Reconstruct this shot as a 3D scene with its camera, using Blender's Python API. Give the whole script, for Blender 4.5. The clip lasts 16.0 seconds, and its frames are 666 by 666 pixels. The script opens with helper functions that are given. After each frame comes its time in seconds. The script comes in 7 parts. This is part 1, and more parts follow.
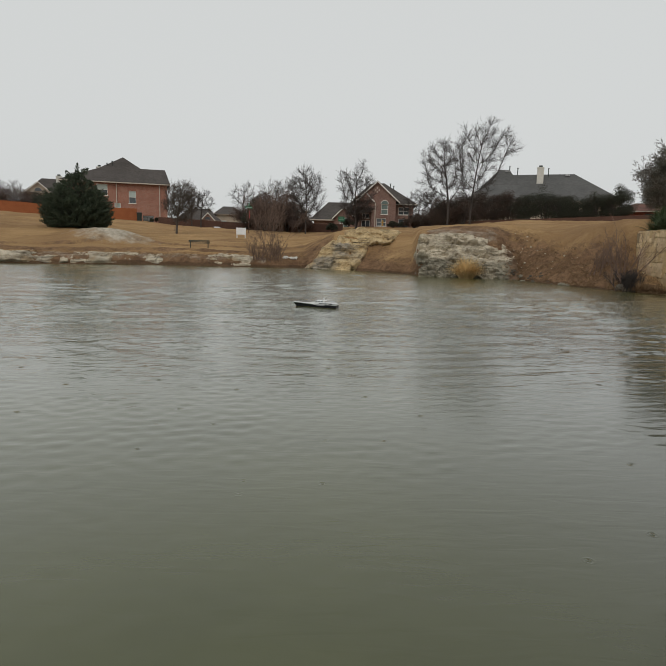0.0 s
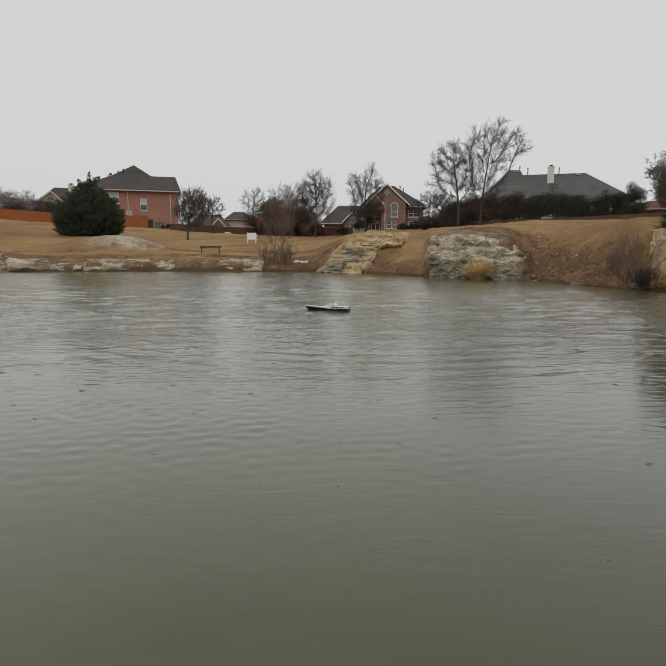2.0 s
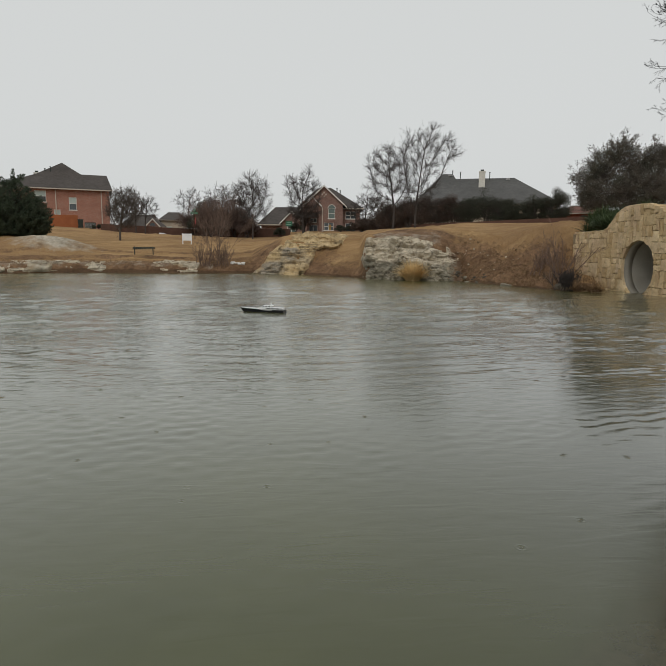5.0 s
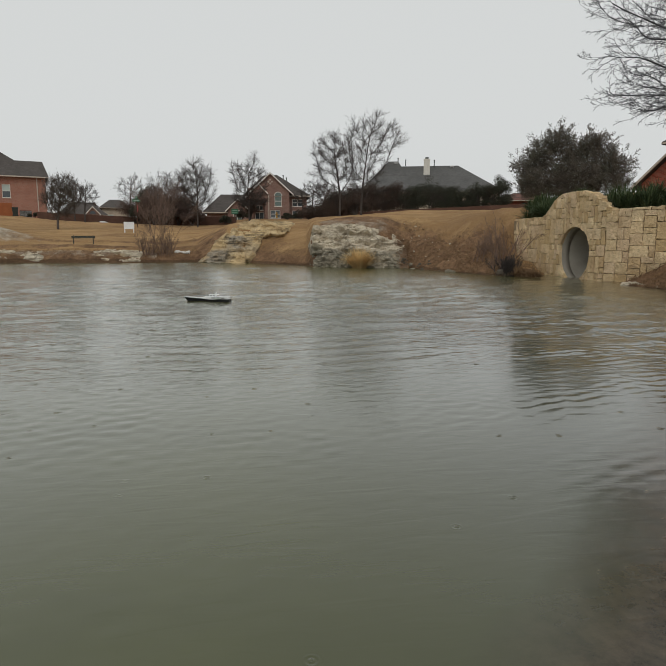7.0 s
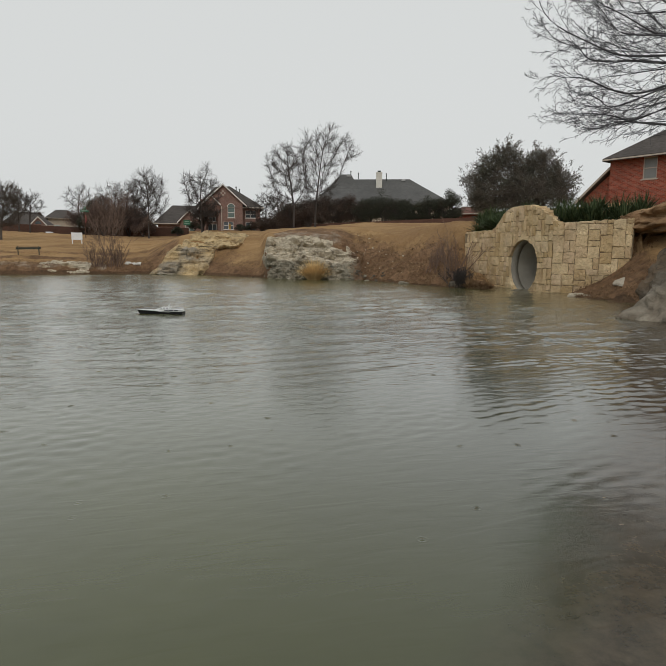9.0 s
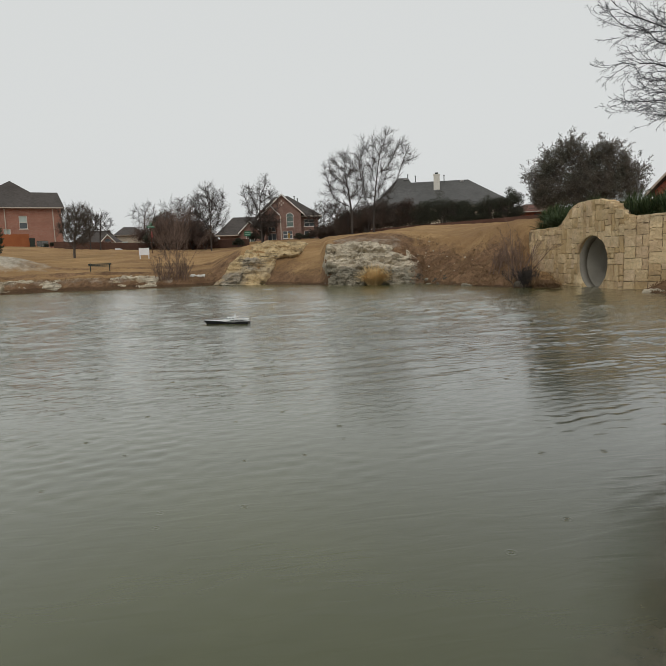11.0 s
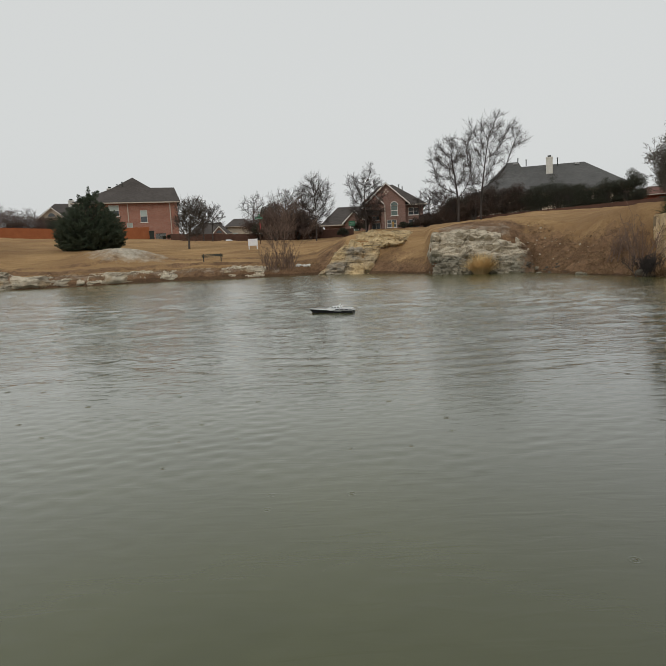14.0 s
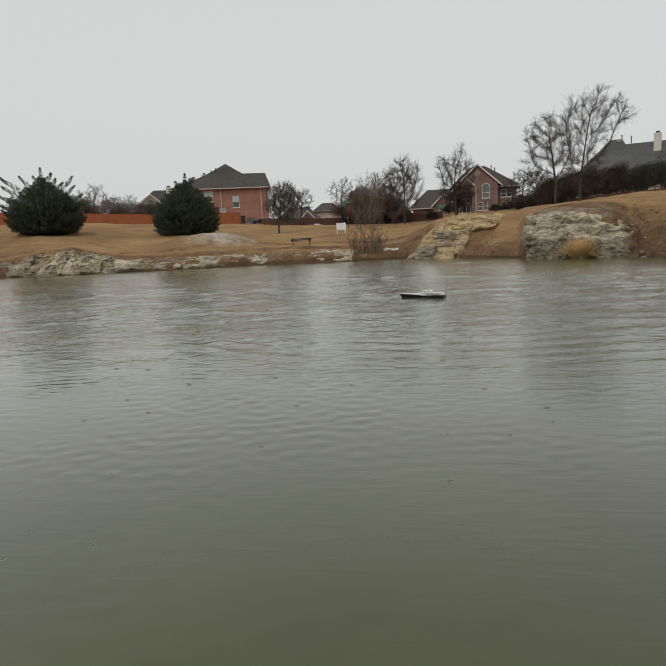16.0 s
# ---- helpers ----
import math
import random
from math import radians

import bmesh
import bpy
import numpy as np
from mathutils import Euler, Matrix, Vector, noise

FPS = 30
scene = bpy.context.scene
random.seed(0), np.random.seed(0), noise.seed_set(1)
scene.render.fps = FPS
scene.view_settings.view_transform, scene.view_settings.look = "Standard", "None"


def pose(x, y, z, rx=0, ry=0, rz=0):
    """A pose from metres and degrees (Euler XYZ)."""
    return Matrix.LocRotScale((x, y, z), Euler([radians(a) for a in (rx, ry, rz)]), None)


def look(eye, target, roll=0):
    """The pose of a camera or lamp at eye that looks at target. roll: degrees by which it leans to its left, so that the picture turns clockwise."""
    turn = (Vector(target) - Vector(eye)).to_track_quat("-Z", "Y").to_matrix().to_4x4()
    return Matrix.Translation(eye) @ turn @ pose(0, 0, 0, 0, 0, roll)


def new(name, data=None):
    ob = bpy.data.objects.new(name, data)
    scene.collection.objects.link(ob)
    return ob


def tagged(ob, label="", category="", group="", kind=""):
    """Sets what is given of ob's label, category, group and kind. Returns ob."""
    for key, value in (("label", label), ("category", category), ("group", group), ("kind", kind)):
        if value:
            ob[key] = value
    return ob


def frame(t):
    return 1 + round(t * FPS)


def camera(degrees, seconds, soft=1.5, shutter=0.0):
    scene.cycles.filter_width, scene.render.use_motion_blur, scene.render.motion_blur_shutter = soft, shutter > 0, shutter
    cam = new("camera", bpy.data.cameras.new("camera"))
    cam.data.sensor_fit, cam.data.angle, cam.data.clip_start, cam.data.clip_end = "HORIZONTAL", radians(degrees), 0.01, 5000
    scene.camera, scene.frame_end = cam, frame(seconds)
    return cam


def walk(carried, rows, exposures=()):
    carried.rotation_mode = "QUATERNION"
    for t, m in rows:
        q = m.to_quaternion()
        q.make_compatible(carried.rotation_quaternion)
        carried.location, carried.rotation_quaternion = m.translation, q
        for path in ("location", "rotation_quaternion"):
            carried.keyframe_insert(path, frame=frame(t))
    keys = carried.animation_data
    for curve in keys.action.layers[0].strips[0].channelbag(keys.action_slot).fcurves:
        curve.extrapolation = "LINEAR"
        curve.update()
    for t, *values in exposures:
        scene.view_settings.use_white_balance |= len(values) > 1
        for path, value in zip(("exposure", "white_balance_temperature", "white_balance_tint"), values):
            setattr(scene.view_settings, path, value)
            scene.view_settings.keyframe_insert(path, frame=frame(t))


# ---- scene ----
cam = camera(57.84, 16.0, soft=1.0)
PATH = [
    (0.0, pose(0.011, -0.001, 1.6, 81.705, -1.303, -0.018)),
    (0.5, pose(0.016, -0.004, 1.6, 81.792, -0.461, -0.532)),
    (1.0, pose(0.022, -0.006, 1.6, 82.069, -0.483, 0.123)),
    (1.5, pose(0.011, -0.009, 1.6, 81.881, -0.460, 1.259)),
    (2.0, pose(-0.004, -0.012, 1.6, 82.018, -0.306, 0.951)),
    (2.5, pose(-0.003, -0.014, 1.6, 82.195, -0.639, -0.259)),
    (3.0, pose(0.005, -0.016, 1.6, 82.402, -0.775, -1.213)),
    (5.5, pose(0.103, -0.069, 1.6, 81.990, -0.470, -6.074)),
    (6.0, pose(0.119, -0.071, 1.6, 81.469, -0.361, -7.426)),
    (6.5, pose(0.140, -0.073, 1.6, 81.205, 0.154, -8.544)),
    (7.0, pose(0.159, -0.074, 1.6, 81.079, -0.146, -9.723)),
    (7.5, pose(0.160, -0.072, 1.6, 81.540, -0.330, -11.889)),
    (8.0, pose(0.151, -0.068, 1.6, 81.927, -0.681, -13.864)),
    (10.5, pose(0.054, 0.056, 1.6, 82.624, 0.803, -13.247)),
    (11.0, pose(0.042, 0.062, 1.6, 82.816, 2.032, -8.620)),
    (11.5, pose(0.044, 0.068, 1.6, 82.505, 1.885, -5.804)),
    (12.0, pose(0.052, 0.070, 1.6, 82.269, 2.730, -4.922)),
    (12.5, pose(0.051, 0.074, 1.6, 82.474, 2.567, -3.816)),
    (13.0, pose(0.044, 0.076, 1.6, 82.528, 2.292, -2.651)),
    (13.5, pose(0.027, 0.080, 1.6, 82.151, 2.710, -1.385)),
    (14.0, pose(-0.000, 0.084, 1.6, 82.197, 2.606, 1.114)),
    (14.5, pose(-0.028, 0.087, 1.6, 82.116, 2.893, 3.264)),
    (15.0, pose(-0.055, 0.090, 1.6, 81.731, 3.316, 5.874)),
    (15.5, pose(-0.078, 0.093, 1.6, 81.152, 2.865, 8.200)),
    (16.0, pose(-0.097, 0.093, 1.6, 81.091, 2.777, 9.268)),
]
walk(cam, PATH, [(0.0, -0.03), (5.5, -0.02), (8.0, 0.02), (10.5, 0.05), (12.5, 0.03), (14.0, 0.01), (16.0, -0.02)])

# ---- world, sun ----
import collections

world = bpy.data.worlds.new("overcast")
scene.world = world
world.use_nodes = True
wn, wl = world.node_tree.nodes, world.node_tree.links
bg = wn["Background"]
sky = wn.new("ShaderNodeTexSky")
sky.sky_type = "NISHITA"
sky.sun_disc = False
sky.sun_elevation, sky.sun_rotation = radians(48), radians(200)
sky.air_density, sky.dust_density = 1.0, 6.0
grade = wn.new("ShaderNodeHueSaturation")
grade.inputs["Saturation"].default_value = 0.12
grade.inputs["Value"].default_value = 0.085
cloud = wn.new("ShaderNodeMix")
cloud.data_type = "RGBA"
cloud.inputs[0].default_value = 0.86
cloud.inputs[7].default_value = (0.72, 0.74, 0.735, 1)
wl.new(sky.outputs[0], grade.inputs["Color"])
wl.new(grade.outputs[0], cloud.inputs[6])
wl.new(cloud.outputs[2], bg.inputs[0])
bg.inputs[1].default_value = 1.0

sun = new("sun", bpy.data.lights.new("sun", "SUN"))
sun.data.energy, sun.data.angle, sun.data.color = 0.7, radians(40), (1.0, 0.97, 0.93)
sun.matrix_world = look((-20, -40, 60), (0, 20, 0))

# ---- materials ----


class Nodes:
    """A material's node tree, with short calls for the nodes used here."""

    def __init__(self, name):
        self.mat = bpy.data.materials.new(name)
        self.mat.use_nodes = True
        self.n, self.l = self.mat.node_tree.nodes, self.mat.node_tree.links
        self.out = self.n["Principled BSDF"]
        self.co = self.n.new("ShaderNodeTexCoord").outputs["Object"]

    def put(self, sock, value):
        if isinstance(value, bpy.types.NodeSocket):
            self.l.new(value, sock)
        elif isinstance(value, (tuple, list)) and len(value) == 3 and sock.type == "RGBA":
            sock.default_value = (*value, 1)
        else:
            sock.default_value = value

    def scaled(self, sx, sy, sz, rz=0.0):
        m = self.n.new("ShaderNodeMapping")
        self.l.new(self.co, m.inputs[0])
        m.inputs["Scale"].default_value = (sx, sy, sz)
        m.inputs["Rotation"].default_value = (0, 0, radians(rz))
        return m.outputs[0]

    def noise(self, scale, detail=4.0, rough=0.55, co=None, warp=0.0):
        t = self.n.new("ShaderNodeTexNoise")
        self.l.new(co or self.co, t.inputs["Vector"])
        t.inputs["Scale"].default_value, t.inputs["Detail"].default_value = scale, detail
        t.inputs["Roughness"].default_value, t.inputs["Distortion"].default_value = rough, warp
        return t.outputs[0]

    def ramp(self, value, lo, hi):
        r = self.n.new("ShaderNodeMapRange")
        self.put(r.inputs[0], value)
        r.inputs[1].default_value, r.inputs[2].default_value = lo, hi
        return r.outputs[0]

    def mix(self, fac, a, b, how="MIX"):
        m = self.n.new("ShaderNodeMix")
        m.data_type, m.blend_type = "RGBA", how
        self.put(m.inputs[0], fac), self.put(m.inputs[6], a), self.put(m.inputs[7], b)
        return m.outputs[2]

    def math(self, op, a, b=0.0):
        m = self.n.new("ShaderNodeMath")
        m.operation = op
        self.put(m.inputs[0], a), self.put(m.inputs[1], b)
        return m.outputs[0]

    def attr(self, name):
        a = self.n.new("ShaderNodeAttribute")
        a.attribute_name = name
        return a.outputs["Fac"]

    def rand(self):
        return self.n.new("ShaderNodeObjectInfo").outputs["Random"]

    def island(self):
        return self.n.new("ShaderNodeNewGeometry").outputs["Random Per Island"]

    def done(self, color, rough=0.8, height=None, dist=0.02, strength=1.0, spec=0.3, metal=0.0):
        p = self.out.inputs
        self.put(p["Base Color"], color), self.put(p["Roughness"], rough)
        p["Specular IOR Level"].default_value, p["Metallic"].default_value = spec, metal
        if height is not None:
            b = self.n.new("ShaderNodeBump")
            b.inputs["Strength"].default_value, b.inputs["Distance"].default_value = strength, dist
            self.put(b.inputs["Height"], height)
            self.l.new(b.outputs[0], p["Normal"])
        return self.mat


def plain(name, a, b, scale=6.0, rough=0.7, dist=0.01, spec=0.3, metal=0.0, fine=40.0):
    """Two tones mixed by coarse and fine noise, with light relief."""
    k = Nodes(name)
    c = k.mix(k.ramp(k.noise(scale, 5), 0.3, 0.7), a, b)
    c = k.mix(k.math("MULTIPLY", k.ramp(k.noise(fine, 3), 0.35, 0.75), 0.3), c, tuple(v * 0.6 for v in a))
    return k.done(c, rough, k.noise(fine, 3), dist, 1.0, spec, metal)


def leafy(name, a, b, c, rough=0.6):
    """Foliage: each leaf its own tone between three."""
    k = Nodes(name)
    col = k.mix(k.island(), a, b)
    col = k.mix(k.ramp(k.noise(0.9, 3), 0.45, 0.7), col, c)
    return k.done(col, rough, spec=0.08)


def grass_material():
    k = Nodes("dry_grass")
    streak = k.noise(1.0, 6, 0.6, k.scaled(0.25, 0.9, 0.6))
    patch = k.noise(0.16, 4, 0.6)
    fine = k.noise(9.0, 5, 0.7)
    c = k.mix(k.ramp(streak, 0.32, 0.7), (0.345, 0.208, 0.095), (0.550, 0.360, 0.176))
    c = k.mix(k.ramp(patch, 0.42, 0.75), c, (0.275, 0.165, 0.085))
    c = k.mix(k.math("MULTIPLY", k.ramp(fine, 0.45, 0.8), 0.45), c, (0.20, 0.12, 0.06))
    soil = k.mix(k.ramp(k.noise(0.7, 5, 0.65), 0.35, 0.65), (0.225, 0.132, 0.073), (0.37, 0.226, 0.128))
    soil = k.mix(k.math("MULTIPLY", k.ramp(fine, 0.4, 0.75), 0.6), soil, (0.075, 0.045, 0.028))
    clods = k.noise(1.9, 6, 0.72, None, 0.6)
    soil = k.mix(k.math("MULTIPLY", k.ramp(clods, 0.50, 0.62), 0.75), soil, (0.125, 0.078, 0.050))
    soil = k.mix(k.math("MULTIPLY", k.ramp(clods, 0.42, 0.34), 0.6), soil, (0.36, 0.235, 0.125))
    edge = k.math("ADD", k.attr("soil"), k.math("MULTIPLY", k.math("SUBTRACT", k.noise(0.8, 5, 0.7), 0.5), 1.3))
    c = k.mix(k.ramp(edge, 0.35, 0.65), c, soil)
    damp = k.math("ADD", k.attr("wet"), k.math("MULTIPLY", k.math("SUBTRACT", k.noise(2.0, 4, 0.6), 0.5), 0.8))
    c = k.mix(k.math("MULTIPLY", k.ramp(damp, 0.4, 0.7), 0.6), c, (0.065, 0.043, 0.028))
    pale = k.mix(k.ramp(k.noise(2.5, 5), 0.35, 0.65), (0.37, 0.315, 0.24), (0.62, 0.555, 0.45))
    edge2 = k.math("ADD", k.attr("pale"), k.math("MULTIPLY", k.math("SUBTRACT", k.noise(1.1, 5, 0.7), 0.5), 1.2))
    c = k.mix(k.ramp(edge2, 0.32, 0.78), c, pale)
    h = k.math("ADD", k.math("MULTIPLY", fine, 0.7), k.math("SUBTRACT", k.noise(2.2, 5, 0.7), k.math("MULTIPLY", clods, k.ramp(edge, 0.35, 0.65))))
    return k.done(c, 0.95, h, 0.24, 1.0, 0.1)


def rock_material(name, light, mid, dark, tan, tan_at, seams=0.65):
    """Weathered limestone: pale beds, grey weathering, earthy runs and cracks."""
    k = Nodes(name)
    beds = k.noise(1.0, 7, 0.65, k.scaled(0.45, 0.45, 3.4), 0.5)
    c = k.mix(k.ramp(beds, 0.36, 0.62), mid, light)
    grey = k.noise(0.42, 5, 0.65)
    c = k.mix(k.ramp(k.math("ADD", grey, k.attr("grey")), 0.75, 1.05), c, dark)
    c = k.mix(k.math("MULTIPLY", k.ramp(k.noise(0.9, 4, 0.6), tan_at, tan_at + 0.16), 0.85), c, tan)
    crack = k.n.new("ShaderNodeTexVoronoi")
    crack.feature = "DISTANCE_TO_EDGE"
    bent = k.n.new("ShaderNodeVectorMath")
    bent.operation = "MULTIPLY_ADD"
    wild = k.n.new("ShaderNodeTexNoise")
    k.l.new(k.co, wild.inputs["Vector"])
    wild.inputs["Scale"].default_value, wild.inputs["Detail"].default_value = 1.6, 5.0
    k.l.new(wild.outputs[1], bent.inputs[0])
    bent.inputs[1].default_value = (1.3, 1.3, 1.3)
    k.l.new(k.scaled(0.9, 0.9, 1.9), bent.inputs[2])
    k.l.new(bent.outputs[0], crack.inputs["Vector"])
    crack.inputs["Scale"].default_value = 1.1
    line = k.ramp(crack.outputs["Distance"], 0.0, 0.045)
    gaps = k.ramp(k.noise(0.8, 4, 0.6), 0.42, 0.62)
    line = k.math("SUBTRACT", 1.0, k.math("MULTIPLY", k.math("SUBTRACT", 1.0, line), gaps))
    fine = k.noise(7, 6, 0.7)
    c = k.mix(k.math("MULTIPLY", k.ramp(fine, 0.52, 0.75), 0.5), c, tuple(v * 0.55 for v in mid))
    c = k.mix(k.math("MULTIPLY", k.math("SUBTRACT", 1.0, line), 0.55), c, tuple(v * 0.5 for v in dark))
    seam = k.noise(1.0, 4, 0.6, k.scaled(0.35, 0.35, 6.0), 0.5)
    seam = k.math("MULTIPLY", k.ramp(k.math("ABSOLUTE", k.math("SUBTRACT", seam, 0.5)), 0.035, 0.0), k.ramp(k.noise(0.7, 4, 0.6), 0.45, 0.6))
    c = k.mix(k.math("MULTIPLY", seam, seams), c, tuple(v * 0.4 for v in dark))
    line = k.math("SUBTRACT", line, k.math("MULTIPLY", seam, 2.3 * seams))
    stain = k.noise(1.0, 5, 0.65, k.scaled(1.6, 1.6, 0.35), 0.5)
    c = k.mix(k.math("MULTIPLY", k.ramp(stain, 0.50, 0.68), 0.45), c, tuple(v * 0.7 for v in tan))
    clod = k.math("ADD", k.attr("earth"), k.math("MULTIPLY", k.math("SUBTRACT", k.noise(2.6, 6, 0.7), 0.5), 1.1))
    soil = k.mix(k.ramp(k.noise(1.4, 5, 0.65), 0.35, 0.65), (0.16, 0.10, 0.065), (0.30, 0.205, 0.13))
    c = k.mix(k.ramp(clod, 0.5, 0.72), c, soil)
    h = k.math("ADD", k.math("ADD", fine, k.math("MULTIPLY", beds, 1.5)), k.math("MULTIPLY", line, 0.25))
    return k.done(c, 0.92, h, 0.13, 1.0, 0.15)


def water_material():
    k = Nodes("pond_water")
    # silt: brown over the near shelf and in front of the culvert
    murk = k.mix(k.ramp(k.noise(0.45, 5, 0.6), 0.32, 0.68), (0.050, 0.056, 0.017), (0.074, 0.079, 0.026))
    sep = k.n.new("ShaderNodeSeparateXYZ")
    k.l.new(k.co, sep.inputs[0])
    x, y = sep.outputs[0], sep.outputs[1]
    # far water painted paler, for sky reflection the surface falls short of
    sky_pale = k.mix(k.ramp(k.noise(0.2, 4), 0.35, 0.65), (0.080, 0.081, 0.025), (0.098, 0.098, 0.034))
    murk = k.mix(k.ramp(k.math("ADD", y, k.math("MULTIPLY", k.noise(0.3, 3), 4.0)), 6.0, 22.0), murk, sky_pale)
    # deep: mask of colour darkened for the banks' reflections, off the cliff and slope
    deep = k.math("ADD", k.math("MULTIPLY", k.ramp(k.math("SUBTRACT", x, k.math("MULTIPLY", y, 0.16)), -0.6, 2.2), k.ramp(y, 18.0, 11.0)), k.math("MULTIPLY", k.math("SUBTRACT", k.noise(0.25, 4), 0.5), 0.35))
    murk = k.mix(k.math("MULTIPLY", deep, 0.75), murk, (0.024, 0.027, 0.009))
    wob = k.math("MULTIPLY", k.math("SUBTRACT", k.noise(0.55, 5, 0.6), 0.5), 2.2)
    shelf = k.math("ADD", k.math("SUBTRACT", k.math("MULTIPLY", x, 0.74), k.math("MULTIPLY", y, 0.67)), k.math("MULTIPLY", wob, 0.32))
    bed = k.mix(k.ramp(k.noise(7, 6, 0.75), 0.35, 0.7), (0.030, 0.023, 0.013), (0.092, 0.068, 0.042))
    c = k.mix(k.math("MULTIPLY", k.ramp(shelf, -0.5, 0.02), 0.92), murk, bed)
    dx, dy = k.math("SUBTRACT", x, 14.0), k.math("SUBTRACT", y, 18.0)
    far = k.math("SQRT", k.math("ADD", k.math("MULTIPLY", k.math("MULTIPLY", dx, dx), 1.6), k.math("MULTIPLY", dy, dy)))
    plume = k.ramp(k.math("ADD", far, wob), 7.0, 1.5)
    c = k.mix(k.math("MULTIPLY", plume, 0.8), c, (0.155, 0.124, 0.068))
    # ripples: long low swell, wind ripples, fine chop, rain rings
    calm = k.ramp(k.noise(0.17, 4, 0.55, k.scaled(0.8, 1.4, 1)), 0.38, 0.66)
    ripple = k.noise(1.0, 3, 0.5, k.scaled(2.2, 9.5, 1, -7), 1.0)
    chop = k.noise(1.0, 3, 0.55, k.scaled(8.0, 16.0, 1, 6), 0.4)
    h = k.math("ADD", k.math("MULTIPLY", ripple, k.math("ADD", 0.035, k.math("MULTIPLY", calm, 0.08))), k.math("MULTIPLY", chop, k.math("MULTIPLY", calm, 0.02)))
    drop = k.n.new("ShaderNodeTexVoronoi")
    k.l.new(k.co, drop.inputs["Vector"])
    drop.voronoi_dimensions = "2D"
    drop.inputs["Scale"].default_value = 2.1
    d = drop.outputs["Distance"]
    pick = k.n.new("ShaderNodeSeparateColor")
    k.l.new(drop.outputs["Color"], pick.inputs[0])
    some = k.ramp(pick.outputs[0], 0.74, 0.86)
    ring = k.math("MULTIPLY", k.math("SINE", k.math("MULTIPLY", d, 120.0)), k.ramp(d, 0.10, 0.02))
    h = k.math("ADD", h, k.math("MULTIPLY", k.math("MULTIPLY", ring, some), 0.045))
    ruffled = k.math("ADD", 0.125, k.math("MULTIPLY", k.ramp(y, 17.0, 27.0), 0.08))
    h = k.math("MULTIPLY", h, k.math("ADD", 0.24, k.math("SUBTRACT", k.math("MULTIPLY", k.ramp(y, 5.0, 15.0), 3.0), k.math("MULTIPLY", k.ramp(y, 15.0, 26.0), 1.9))))
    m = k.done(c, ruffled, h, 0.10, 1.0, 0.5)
    k.out.inputs["IOR"].default_value = 1.38
    # a second gloss layer, added to brighten sky reflections, thinned over the near shelf
    k.l.new(k.math("SUBTRACT", 0.85, k.math("MULTIPLY", k.ramp(shelf, -0.5, 0.02), 0.55)), k.out.inputs["Coat Weight"])
    k.out.inputs["Coat IOR"].default_value = 1.33
    k.l.new(ruffled, k.out.inputs["Coat Roughness"])
    k.l.new(k.out.inputs["Normal"].links[0].from_socket, k.out.inputs["Coat Normal"])
    return m


def brick_material(name, a, b, mortar):
    k = Nodes(name)
    t = k.n.new("ShaderNodeTexBrick")
    m = k.n.new("ShaderNodeMapping")
    k.l.new(k.co, m.inputs[0])
    m.inputs["Rotation"].default_value = (radians(90), 0, 0)
    k.l.new(m.outputs[0], t.inputs["Vector"])
    t.inputs["Scale"].default_value = 1.0
    t.inputs["Brick Width"].default_value, t.inputs["Row Height"].default_value = 0.24, 0.078
    t.inputs["Mortar Size"].default_value = 0.009
    k.put(t.inputs["Color1"], a), k.put(t.inputs["Color2"], b), k.put(t.inputs["Mortar"], mortar)
    c = k.mix(k.math("MULTIPLY", k.ramp(k.noise(0.8, 5), 0.4, 0.7), 0.35), t.outputs[0], tuple(v * 0.6 for v in a))
    return k.done(c, 0.9, k.math("MULTIPLY", t.outputs["Fac"], -1.0), 0.006, 1.0, 0.15)


def shingle_material(name, a, b):
    k = Nodes(name)
    row = k.noise(1.0, 4, 0.6, k.scaled(3, 3, 9))
    c = k.mix(k.ramp(row, 0.3, 0.7), a, b)
    c = k.mix(k.math("MULTIPLY", k.ramp(k.noise(0.35, 4), 0.4, 0.7), 0.5), c, tuple(v * 0.7 for v in a))
    return k.done(c, 0.9, row, 0.03, 1.0, 0.2)


def block_material():
    k = Nodes("limestone_block")
    r = k.rand()
    c = k.mix(r, (0.60, 0.43, 0.225), (0.90, 0.72, 0.455))
    c = k.mix(k.math("MULTIPLY", k.ramp(k.math("FRACT", k.math("MULTIPLY", r, 7.3)), 0.6, 0.9), 0.35), c, (0.66, 0.48, 0.37))
    world_co = k.n.new("ShaderNodeNewGeometry").outputs["Position"]
    c = k.mix(k.math("MULTIPLY", k.ramp(k.noise(1.1, 6, 0.65, world_co), 0.40, 0.66), 0.6), c, (0.42, 0.28, 0.14))
    c = k.mix(k.math("MULTIPLY", k.ramp(k.noise(0.5, 5, 0.7, world_co), 0.5, 0.68), 0.5), c, (0.33, 0.26, 0.17))
    c = k.mix(k.math("MULTIPLY", k.ramp(k.noise(9, 6, 0.7), 0.5, 0.72), 0.5), c, (0.33, 0.26, 0.175))
    h = k.math("ADD", k.noise(5, 6, 0.7), k.math("MULTIPLY", k.noise(24, 4, 0.7), 0.4))
    return k.done(c, 0.9, h, 0.09, 1.0, 0.2)


